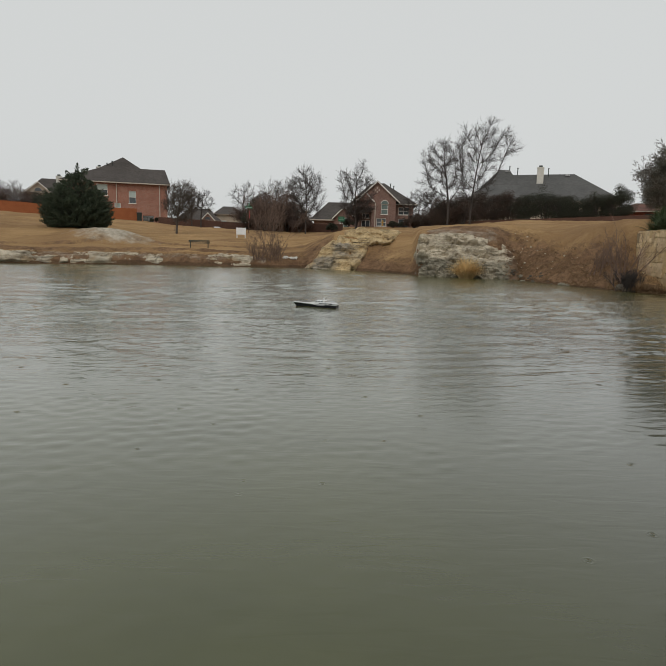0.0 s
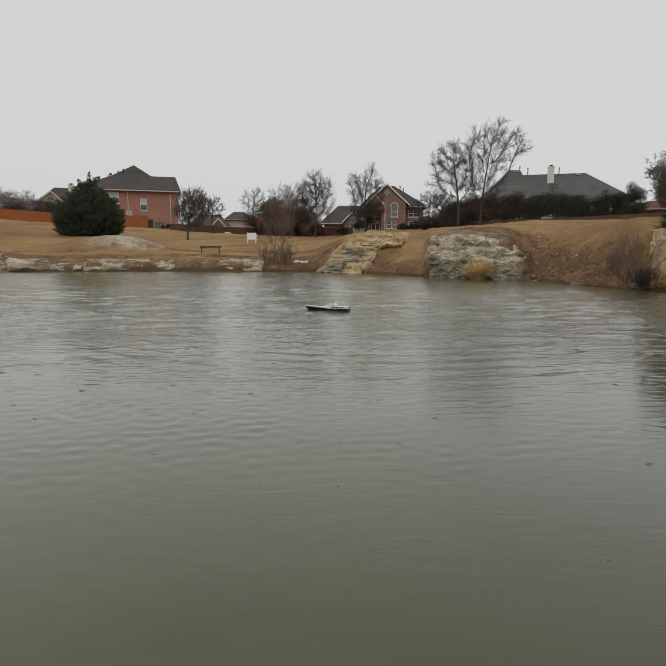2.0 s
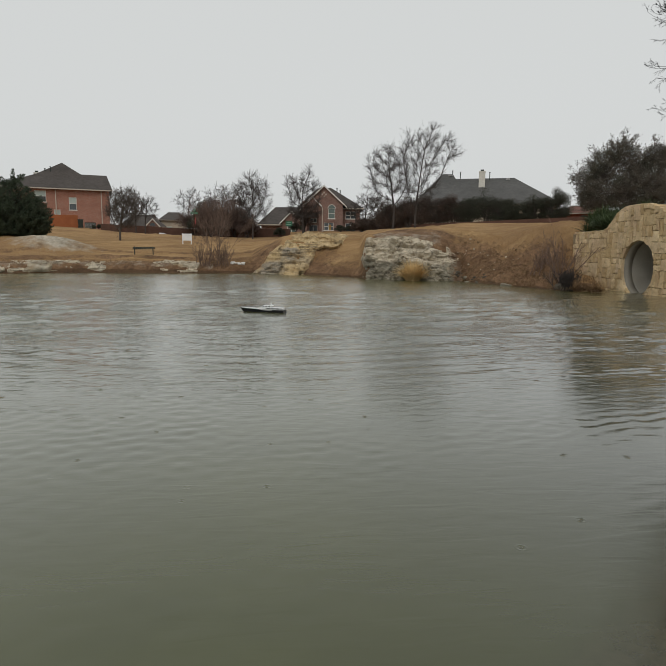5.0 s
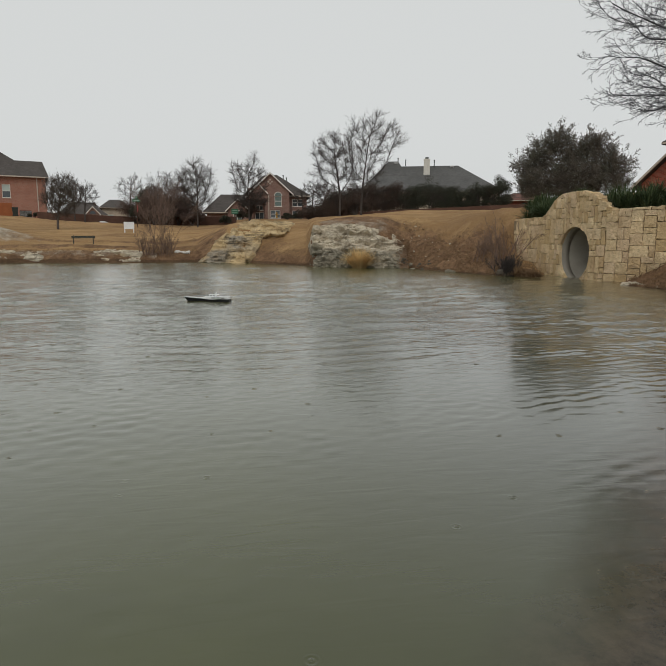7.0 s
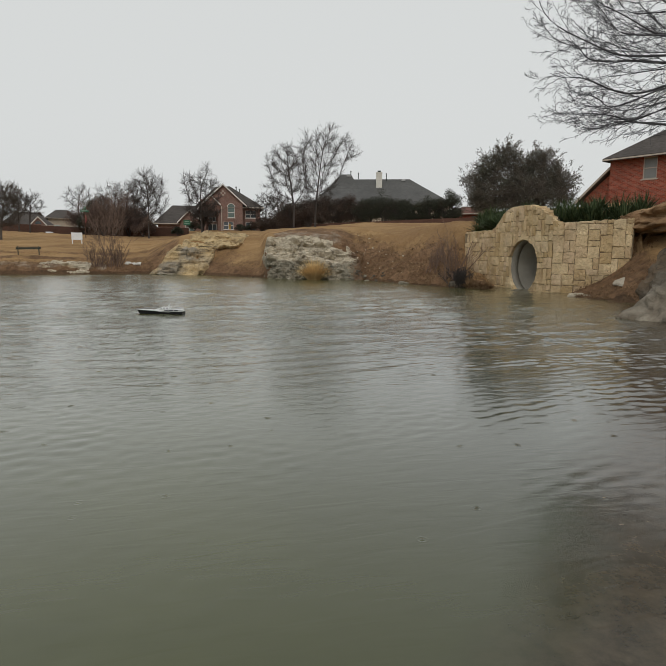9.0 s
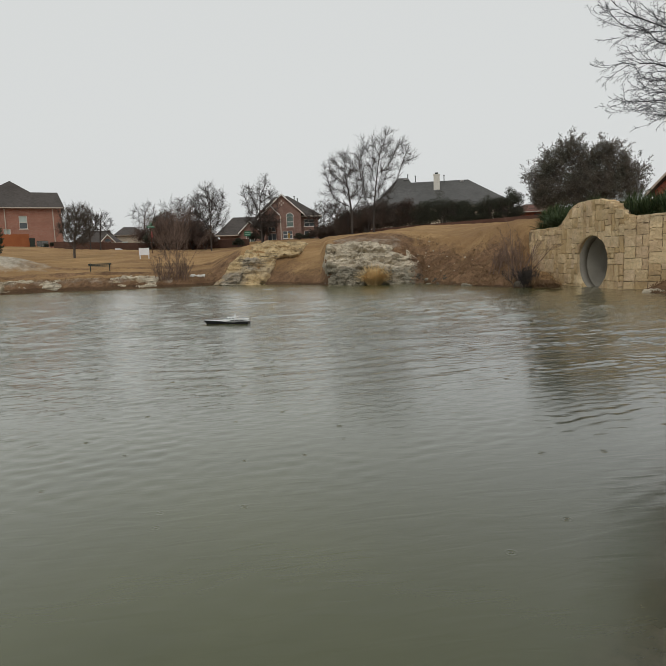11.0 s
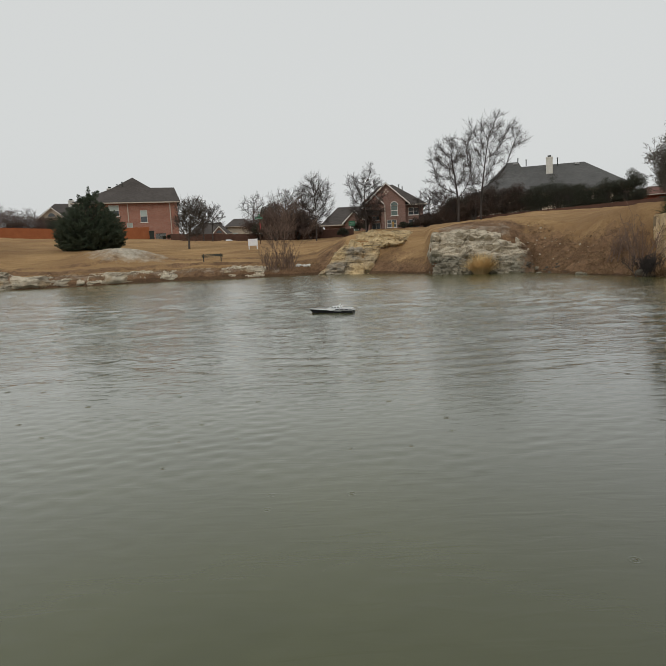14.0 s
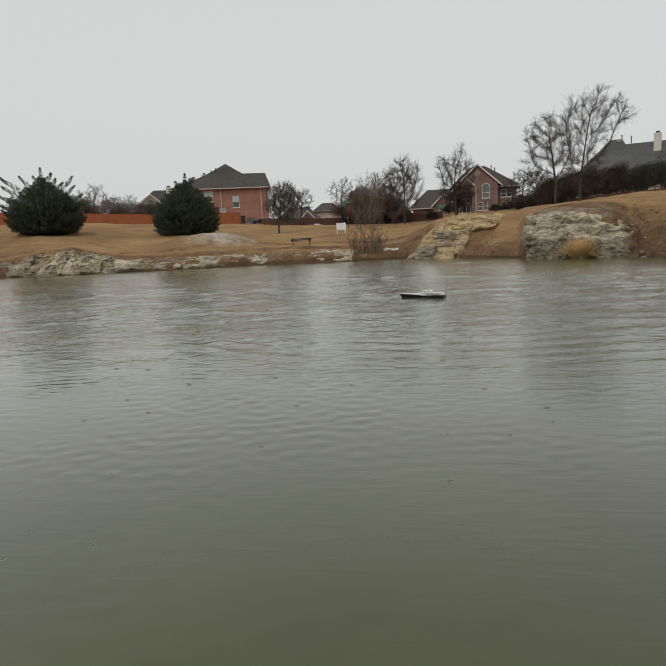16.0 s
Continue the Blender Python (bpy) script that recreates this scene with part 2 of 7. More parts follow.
GRASS = grass_material()
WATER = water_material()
ROCK = rock_material("grey_limestone", (0.74, 0.655, 0.51), (0.54, 0.465, 0.35), (0.28, 0.255, 0.195), (0.42, 0.335, 0.225), 0.58, 0.4)
ROCK_TAN = rock_material("tan_limestone", (0.68, 0.525, 0.305), (0.50, 0.365, 0.195), (0.36, 0.315, 0.245), (0.50, 0.35, 0.18), 0.5, 0.9)
BANK_ROCK = rock_material("bank_limestone", (0.76, 0.68, 0.53), (0.52, 0.44, 0.32), (0.27, 0.235, 0.18), (0.40, 0.29, 0.17), 0.5, 0.7)
BOULDER = rock_material("boulder_stone", (0.66, 0.58, 0.46), (0.40, 0.35, 0.275), (0.13, 0.112, 0.088), (0.20, 0.145, 0.095), 0.48, 0.3)
EARTH = rock_material("brown_ledge_stone", (0.42, 0.27, 0.15), (0.31, 0.19, 0.10), (0.17, 0.115, 0.075), (0.25, 0.145, 0.08), 0.5)
BLOCK = block_material()
MORTAR = plain("mortar", (0.25, 0.185, 0.11), (0.36, 0.28, 0.175), 3, 0.95, 0.02)
CONCRETE = plain("pipe_concrete", (0.33, 0.305, 0.255), (0.22, 0.20, 0.165), 1.2, 0.85, 0.01)
BRICK = brick_material("brick_orange_red", (0.315, 0.130, 0.092), (0.385, 0.175, 0.125), (0.36, 0.27, 0.21))
BRICK_BROWN = brick_material("brick_brown_red", (0.185, 0.098, 0.078), (0.250, 0.140, 0.112), (0.30, 0.24, 0.20))
BRICK_RED = brick_material("brick_deep_red", (0.21, 0.048, 0.032), (0.40, 0.11, 0.068), (0.30, 0.20, 0.15))
BRICK_PALE = brick_material("brick_pale", (0.42, 0.35, 0.27), (0.50, 0.43, 0.34), (0.45, 0.40, 0.33))
ROOF = shingle_material("roof_shingles_dark", (0.060, 0.052, 0.047), (0.100, 0.088, 0.080))
ROOF_GREY = shingle_material("roof_shingles_grey", (0.082, 0.081, 0.078), (0.122, 0.120, 0.115))
ROOF_RED = shingle_material("roof_shingles_red", (0.12, 0.06, 0.045), (0.18, 0.09, 0.07))
TRIM = plain("white_trim", (0.66, 0.63, 0.57), (0.74, 0.71, 0.66), 2, 0.6, 0.002)
CREAM = plain("cream_trim", (0.44, 0.385, 0.32), (0.52, 0.455, 0.38), 2, 0.6, 0.002)
WHITE = plain("white_paint", (0.74, 0.75, 0.75), (0.82, 0.82, 0.82), 2, 0.4, 0.001, 0.5)
PALE_BRICK = plain("whitewashed_brick", (0.56, 0.54, 0.48), (0.66, 0.64, 0.58), 3, 0.85, 0.006)
GLASS = plain("window_glass", (0.05, 0.06, 0.065), (0.09, 0.10, 0.105), 0.7, 0.06, 0.0, 0.6)
BLIND = plain("window_blind", (0.38, 0.45, 0.42), (0.46, 0.53, 0.49), 1, 0.4, 0.001, 0.5)
BLIND_GREY = plain("window_blind_grey", (0.20, 0.21, 0.20), (0.26, 0.27, 0.26), 1, 0.3, 0.001, 0.5)
GLASS_GREEN = plain("green_tinted_glass", (0.085, 0.125, 0.105), (0.13, 0.17, 0.15), 0.8, 0.08, 0.0, 0.6)
FENCE_ORANGE = plain("stained_cedar_boards", (0.275, 0.085, 0.030), (0.345, 0.118, 0.045), 1.2, 0.8, 0.004)
FENCE_DARK = plain("weathered_dark_boards", (0.075, 0.038, 0.026), (0.115, 0.060, 0.042), 1.2, 0.85, 0.004)
BARK = plain("grey_bark", (0.085, 0.070, 0.058), (0.135, 0.115, 0.098), 5, 0.95, 0.01)
BARK_RED = plain("red_brown_twigs", (0.16, 0.105, 0.078), (0.23, 0.155, 0.118), 5, 0.9, 0.005)
BARK_DARK = plain("dark_bark", (0.050, 0.042, 0.038), (0.085, 0.072, 0.064), 5, 0.95, 0.01)
# limb bark: its grey carries the bluish tint of skylight
BARK_SKY = plain("sky_tinted_bark", (0.060, 0.060, 0.066), (0.100, 0.099, 0.104), 5, 0.8, 0.01)
CEDAR = leafy("cedar_foliage", (0.044, 0.062, 0.040), (0.096, 0.118, 0.076), (0.060, 0.076, 0.050))
HEDGE = leafy("hedge_foliage", (0.034, 0.039, 0.029), (0.070, 0.074, 0.052), (0.062, 0.058, 0.044))
OAK = leafy("live_oak_foliage", (0.110, 0.094, 0.078), (0.150, 0.130, 0.106), (0.104, 0.104, 0.080))
SIGN_PALE = plain("faded_sign_lettering", (0.30, 0.42, 0.34), (0.36, 0.48, 0.40), 4, 0.6, 0.001)
TWIGS = leafy("thicket_twigs", (0.098, 0.070, 0.060), (0.145, 0.104, 0.088), (0.108, 0.076, 0.064), 0.9)
THICKET = leafy("thicket_foliage", (0.058, 0.041, 0.034), (0.098, 0.070, 0.056), (0.048, 0.046, 0.036))
YUCCA = leafy("yucca_leaves", (0.026, 0.044, 0.020), (0.100, 0.124, 0.058), (0.048, 0.074, 0.034), 0.5)
STRAW = leafy("straw_blades", (0.58, 0.41, 0.20), (0.80, 0.60, 0.32), (0.52, 0.36, 0.18), 0.8)
STUBBLE = leafy("dry_blades", (0.13, 0.08, 0.048), (0.27, 0.175, 0.095), (0.17, 0.105, 0.058), 0.9)
CLOD = leafy("dry_clods", (0.17, 0.105, 0.062), (0.36, 0.235, 0.135), (0.20, 0.13, 0.078), 0.95)
METAL_DARK = plain("dark_green_metal", (0.018, 0.025, 0.020), (0.03, 0.038, 0.03), 8, 0.5, 0.001, 0.4)
METAL_GREY = plain("galvanised_metal", (0.30, 0.30, 0.29), (0.38, 0.38, 0.37), 8, 0.5, 0.001, 0.4, 0.6)
SIGN_GREEN = plain("sign_green", (0.012, 0.11, 0.055), (0.02, 0.14, 0.07), 3, 0.45, 0.0005, 0.4)
SIGN_RED = plain("sign_red", (0.30, 0.02, 0.02), (0.36, 0.03, 0.03), 3, 0.45, 0.0005, 0.4)
YELLOW = plain("yellow_paint", (0.36, 0.21, 0.04), (0.42, 0.25, 0.05), 3, 0.5, 0.0005, 0.4)
HULL = plain("boat_hull_black", (0.008, 0.009, 0.012), (0.013, 0.014, 0.018), 10, 0.25, 0.0002, 0.5)
DECK = plain("boat_white", (0.70, 0.71, 0.70), (0.78, 0.78, 0.77), 10, 0.3, 0.0002, 0.5)
DARK_GLASS = plain("boat_windows", (0.01, 0.01, 0.012), (0.02, 0.02, 0.022), 10, 0.1, 0.0, 0.6)
CAR_WHITE = plain("car_white", (0.62, 0.63, 0.63), (0.70, 0.70, 0.70), 2, 0.25, 0.0002, 0.5)
CAR_DARK = plain("car_dark", (0.03, 0.03, 0.035), (0.05, 0.05, 0.055), 2, 0.25, 0.0002, 0.5)
RUBBER = plain("black_rubber", (0.018, 0.018, 0.018), (0.03, 0.03, 0.03), 8, 0.85, 0.001)

# ---- mesh helpers ----


def fast_mesh(name, verts, faces):
    """A mesh from arrays: verts (n, 3), faces (m, k) of one kind."""
    me = bpy.data.meshes.new(name)
    verts, faces = np.asarray(verts, dtype=np.float32), np.asarray(faces, dtype=np.int32)
    m, k = faces.shape
    me.vertices.add(len(verts))
    me.vertices.foreach_set("co", verts.ravel())
    me.loops.add(m * k)
    me.loops.foreach_set("vertex_index", faces.ravel())
    me.polygons.add(m)
    me.polygons.foreach_set("loop_start", np.arange(0, m * k, k, dtype=np.int32))
    me.update(calc_edges=True)
    me.validate()
    return me


def thing(name, m, label, category, group="", kind=""):
    ob = new(name)
    ob.empty_display_size = 0.3
    ob.matrix_basis = m
    return tagged(ob, label, category, group, kind)


def link_part(name, me, mat, parent=None, label="", smooth=False, kind=""):
    ob = new(name, me)
    me.materials.append(mat)
    if parent is not None:
        ob.parent = parent
    if smooth:
        me.polygons.foreach_set("use_smooth", np.ones(len(me.polygons), dtype=bool))
    return tagged(ob, label=label, kind=kind)


class Solid:
    """Gathers boxes, prisms and tubes into one mesh."""

    def __init__(self):
        self.v, self.f = [], []

    def add(self, vs, fs):
        k = len(self.v)
        self.v += [tuple(p) for p in vs]
        self.f += [tuple(i + k for i in f) for f in fs]
        return self

    def box(self, x0, y0, z0, x1, y1, z1, b=0.0):
        """A box; b rounds its upright and level edges off a little."""
        if b <= 0:
            vs = [(x, y, z) for z in (z0, z1) for y in (y0, y1) for x in (x0, x1)]
            return self.add(vs, [(0, 2, 3, 1), (4, 5, 7, 6), (0, 1, 5, 4), (2, 6, 7, 3), (0, 4, 6, 2), (1, 3, 7, 5)])
        bm = bmesh.new()
        bmesh.ops.create_cube(bm, size=1)
        for p in bm.verts:
            p.co = ((x0 + x1) / 2 + p.co.x * (x1 - x0), (y0 + y1) / 2 + p.co.y * (y1 - y0), (z0 + z1) / 2 + p.co.z * (z1 - z0))
        bmesh.ops.bevel(bm, geom=bm.edges[:], offset=b, segments=1, affect="EDGES")
        bm.verts.index_update()
        self.add([p.co[:] for p in bm.verts], [[p.index for p in f.verts] for f in bm.faces])
        bm.free()
        return self

    def prism(self, outline, a, b):
        """Outline of (x, z) points, counter-clockwise seen from -y, from y=a to y=b."""
        n = len(outline)
        vs = [(x, a, z) for x, z in outline] + [(x, b, z) for x, z in outline]
        fs = [tuple(range(n)), tuple(range(2 * n - 1, n - 1, -1))]
        fs += [(i, i + n, (i + 1) % n + n, (i + 1) % n) for i in range(n)]
        return self.add(vs, fs)

    def tube(self, points, radii, n=8, cap=True):
        pts = [Vector(p) for p in points]
        rings = []
        for i, p in enumerate(pts):
            d = (pts[min(i + 1, len(pts) - 1)] - pts[max(i - 1, 0)]).normalized()
            u = d.orthogonal().normalized()
            w = d.cross(u)
            r = radii[i] if isinstance(radii, (list, tuple)) else radii
            rings.append([p + (u * math.cos(a) + w * math.sin(a)) * r for a in (2 * math.pi * j / n for j in range(n))])
        vs = [q for ring in rings for q in ring]
        fs = [(i * n + j, i * n + (j + 1) % n, (i + 1) * n + (j + 1) % n, (i + 1) * n + j) for i in range(len(pts) - 1) for j in range(n)]
        if cap:
            fs += [tuple(range(n - 1, -1, -1)), tuple(range(len(vs) - n, len(vs)))]
        return self.add(vs, fs)

    def mesh(self, name):
        me = bpy.data.meshes.new(name)
        me.from_pydata(self.v, [], self.f)
        me.update()
        return me

    def part(self, name, mat, parent=None, label="", smooth=False, kind=""):
        return link_part(name, self.mesh(name), mat, parent, label, smooth, kind)


def polar(az, d, z=0.0):
    """A place from its bearing (degrees right of straight ahead) and distance over the water."""
    return (d * math.sin(radians(az)), d * math.cos(radians(az)), z)


def facing(az, d, z, turn=0.0):
    """A pose on that bearing whose -y side faces the pond's near bank."""
    x, y, _ = polar(az, d)
    return pose(x, y, z, 0, 0, -az + turn)


def fbm(x, y, z, octaves=4):
    return noise.fractal((x, y, z), 0.9, 2.1, octaves, noise_basis="PERLIN_ORIGINAL")


# ---- the ground ----
# profiles of the land round the pond: bearing, then (distance, height) from the water's edge outwards
SECTIONS = []


def section(az, *knots):
    SECTIONS.append((az, knots))


section(-75, (34, 0), (36, 0.8), (50, 2.5), (90, 5.5))
section(-55, (46, 0), (47, 0.7), (56, 2.4), (90, 5.5))
section(-38, (47.8, 0), (48.5, 0.7), (51, 1.15), (60, 2.9), (78, 4.9))
section(-35, (46.0, 0), (46.8, 0.7), (48.5, 1.5), (52, 1.8), (58, 3.0), (78, 5.0))
section(-32.5, (44.8, 0), (45.5, 0.8), (47.5, 1.85), (49.5, 1.7), (52, 1.9), (58, 2.9), (78, 4.85))
section(-30, (44.4, 0), (45.0, 0.6), (46.5, 1.2), (49, 1.3), (58, 2.75), (78, 4.75))
section(-28, (43.7, 0), (44.2, 0.55), (45.5, 0.85), (49, 1.2), (58, 2.7), (78, 4.55))
section(-23, (42.7, 0), (43.2, 0.62), (45, 0.9), (49, 1.4), (54, 2.4), (78, 4.3))
section(-17, (43.2, 0), (43.7, 0.6), (46, 1.0), (50, 1.4), (60, 2.45), (82, 4.1))
section(-12.3, (41.8, 0), (42.3, 0.55), (44, 0.95), (45.5, 1.15), (56, 2.2), (75, 3.4))
section(-8.5, (41.5, 0), (42.1, 0.6), (45, 1.1), (52, 2.0), (66, 2.9), (75, 3.2))
section(-5, (41.4, 0), (42.2, 0.5), (46, 1.1), (54, 1.95), (70, 2.9), (80, 3.3))
section(-2.6, (41.7, 0), (42.5, 0.65), (46, 1.4), (56, 2.2), (70, 2.9), (85, 3.9))
section(0.3, (40.4, 0), (41.2, 0.9), (42.4, 2.2), (44, 2.45), (52, 2.5), (70, 3.0), (85, 4.3))
section(2.6, (39.2, 0), (40.2, 0.7), (42.2, 2.4), (43.5, 2.85), (48, 2.7), (70, 3.3), (85, 4.35))
section(6.0, (36.7, 0), (37.4, 0.4), (41, 1.9), (43.5, 2.75), (47, 2.7), (70, 3.5), (85, 4.35))
section(7.5, (35.6, 0), (36.3, 0.4), (39.5, 1.6), (43, 2.55), (50, 2.75), (85, 4.35))
section(8.1, (34.3, 0), (34.6, 0.7), (35.2, 2.1), (37, 2.45), (42, 2.75), (60, 3.6))
section(10.8, (33.6, 0), (34.0, 0.7), (34.6, 1.9), (35.6, 2.45), (38, 2.88), (46, 3.2), (60, 3.75))
section(14.2, (33.2, 0), (33.7, 0.7), (34.5, 1.9), (35.8, 2.55), (38.5, 3.0), (46, 3.4), (60, 4.0))
section(17.0, (33.2, 0), (33.8, 0.4), (35, 1.2), (37.5, 2.5), (40, 3.0), (60, 4.3))
section(20.7, (30.0, 0), (30.6, 0.3), (33, 1.25), (37, 2.5), (42, 3.15), (60, 4.3))
section(25.5, (27.2, 0), (27.9, 0.3), (30, 1.3), (32, 2.4), (33.4, 3.15), (36, 3.3), (50, 3.7), (60, 4.3))
section(26.2, (27.2, 0), (28.0, 0.25), (30.0, 0.5), (31, 0.6), (60, 1.0))
section(28.2, (26.8, 0), (27.6, 0.25), (29.8, 0.5), (31, 0.6), (60, 1.0))
section(30.2, (27.6, -0.1), (29.0, -0.4), (60, -0.4))
section(34.6, (24.6, -0.1), (26.0, -0.4), (60, -0.4))
section(36.0, (23.4, 0), (25.1, 0.1), (26, 0.2), (60, 0.3))
section(38.5, (22.2, 0), (23.4, 0.25), (24.9, 0.6), (26, 0.9), (60, 4.3))
section(40.6, (21.6, 0), (22.6, 0.35), (24.8, 1.3), (26.2, 2.0), (28, 3.1), (60, 4.3))
section(43.0, (19.5, 0), (21, 0.4), (24.6, 1.6), (27, 2.6), (34, 3.6), (60, 4.3))
section(46.0, (15.5, 0), (17, 0.5), (22, 1.6), (27, 2.6), (34, 3.6), (60, 4.3))
section(60.0, (9.0, 0), (10, 0.4), (16, 1.5), (30, 3.2), (60, 4.3))
section(100.0, (4.0, 0), (5, 0.4), (12, 1.4), (30, 2.6), (60, 3.6))
section(180.0, (3.0, 0), (4, 0.3), (12, 1.2), (30, 2.2), (60, 3.0))
section(250.0, (6.0, 0), (8, 0.5), (20, 1.4), (40, 2.6), (60, 3.4))
section(285.0, (34, 0), (36, 0.8), (50, 2.5), (90, 5.5))


def smooth_step(a, b, v):
    t = min(1.0, max(0.0, (v - a) / (b - a)))
    return t * t * (3 - 2 * t)


def knots_height(knots, off):
    """Height of one profile at the distance off beyond its water's edge."""
    d0 = knots[0][0]
    if off <= 0:
        return knots[0][1] + max(-1.6, off * 0.28)
    last = knots[0]
    for k in knots[1:]:
        if off <= k[0] - d0:
            t = (off - (last[0] - d0)) / (k[0] - last[0])
            return last[1] + (k[1] - last[1]) * t
        last = k
    return last[1] + min(0.6, (off - (last[0] - d0)) * 0.004)


def around(az):
    """The two profiles on either side of a bearing, and how far between them it lies."""
    if az < SECTIONS[0][0]:
        az += 360
    for a, b in zip(SECTIONS, SECTIONS[1:]):
        if a[0] <= az <= b[0]:
            return a[1], b[1], (az - a[0]) / (b[0] - a[0])
    return SECTIONS[-1][1], SECTIONS[-1][1], 0.0


def shore(az):
    a, b, t = around(az)
    return a[0][0] * (1 - t) + b[0][0] * t


def near_bank(x, y):
    """How far inside the near bank a place lies (negative: out over the water)."""
    return max(0.74 * (x - 1.1) - 0.67 * (y - 0.6), 0.55 - y)


WALL_FACE, WALL_FAR, BEND_AT, WALL_RUN, BEND = 14.2, 29.2, 8.4, 11.0, radians(47)


def wall_line():
    """The culvert wall's plan: straight, then swinging round into its wing. Rows of x, y, direction."""
    x, y, rows, step = WALL_FACE, WALL_FAR, [], 0.05
    for i in range(int(WALL_RUN / step) + 1):
        s = i * step
        a = BEND * smooth_step(BEND_AT - 1.1, BEND_AT + 0.7, s)
        rows.append((x, y, math.sin(a), -math.cos(a)))
        x, y = x + math.sin(a) * step, y - math.cos(a) * step
    return rows


WALL_ROWS = wall_line()
HILL = next(k for a, k in SECTIONS if a == 25.5)


def behind_wall(x, y):
    """How far behind the wall's face a place lies, and how far along it; None beyond its ends."""
    best = min(range(0, len(WALL_ROWS), 4), key=lambda i: (WALL_ROWS[i][0] - x) ** 2 + (WALL_ROWS[i][1] - y) ** 2)
    wx, wy, dx, dy = WALL_ROWS[best]
    along = (x - wx) * dx + (y - wy) * dy
    if (best == 0 and along < -0.3) or (best >= len(WALL_ROWS) - 5 and along > 0.3):
        return None
    return (x - wx) * -dy + (y - wy) * dx, best * 0.05


def ground_height(x, y, rough=True):
    az, d = math.degrees(math.atan2(x, y)), math.hypot(x, y)
    a, b, t = around(az)
    off = d - (a[0][0] * (1 - t) + b[0][0] * t)
    z = knots_height(a, off) * (1 - t) + knots_height(b, off) * t
    # a pale mound on the lawn, and the worn path along the bank
    mx, my, _ = polar(-20.2, 49.5)
    u, v = (x - mx) / 3.6, (y - my) / 2.4
    z += 0.95 * math.exp(-(u * u + v * v) * 1.2)
    if 24 < az < 47 and 18 < d < 64:
        side = behind_wall(x, y)
        hill = knots_height(HILL, d - HILL[0][0])
        if side and side[0] > 0.45:
            z = max(z, hill if side[1] < 3 else 0, min(3.7 + 0.012 * side[0], 2.3 + 0.32 * side[0]))
        elif side and side[0] > -4:
            s = side[1]
            foot = 0.55 * (1 - s / 4.4) if s < 4.4 else 1.55 * max(0.0, (s - 8.6) / 2.8) ** 1.25 - (0.4 if s < 8.6 else 0.1)
            z = max(z, foot + 0.3 * side[0], 2.5 * smooth_step(1.9, 0.2, s) + 0.7 * min(0.0, side[0]) - 0.1)
            if 4.7 < s < 8.4:
                z = min(z, -0.3)
        elif az > 25.5 and side is None and y > 28.5:
            z = hill
    inside = near_bank(x, y)
    if inside > -5 and d < 16:
        z = max(z, 0.2 * inside if inside < 0 else min(0.9, 0.16 * inside))
    if rough:
        land = smooth_step(-0.5, 1.5, off)
        z += land * (0.10 * fbm(x * 0.35, y * 0.35, 0) + 0.04 * fbm(x * 1.4, y * 1.4, 3) + 0.02 * fbm(x * 4, y * 4, 7))
        if 14.5 < az < 29:
            clod = smooth_step(14.5, 17, az) * smooth_step(29, 25, az) * smooth_step(8.5, 5, off) * land
            z += clod * (0.25 * fbm(x * 1.7, y * 1.7, 11, 5) + 0.12 * fbm(x * 4, y * 4, 13, 3))
        if 2 < off < 14 and -50 < az < 3:
            o = off + 0.5 * fbm(x * 0.2, y * 0.2, 9)
            z += 0.16 * (smooth_step(2.0, 2.5, o) + smooth_step(4.5, 5.0, o) + 0.6 * smooth_step(8.0, 8.5, o) - 2.6 * smooth_step(0.5, 12, o)) * smooth_step(3, 0, az)
            z += 0.05 * math.sin(off * 1.15 + 0.6 * fbm(x * 0.15, y * 0.15, 5)) * smooth_step(2, 4, off) * smooth_step(14, 9, off)
    return z


# rock stretches: from bearing, to bearing, depth behind the water's edge
ROCKY = [(7.4, 18.0, 2.5), (-38.5, -28.2, 3.0)]


def dug(az, off):
    """How deep the soil lies under the rock faces."""
    d = 0.0
    for a, b, reach in ROCKY:
        m = (b - a) * 0.10
        d = max(d, smooth_step(a + m * 0.5, a + m * 1.6, az) * smooth_step(b - m * 0.5, b - m * 1.8, az) * smooth_step(reach * 0.86, reach * 0.6, off) * smooth_step(-0.6, -0.2, off))
    return 1.0 * d


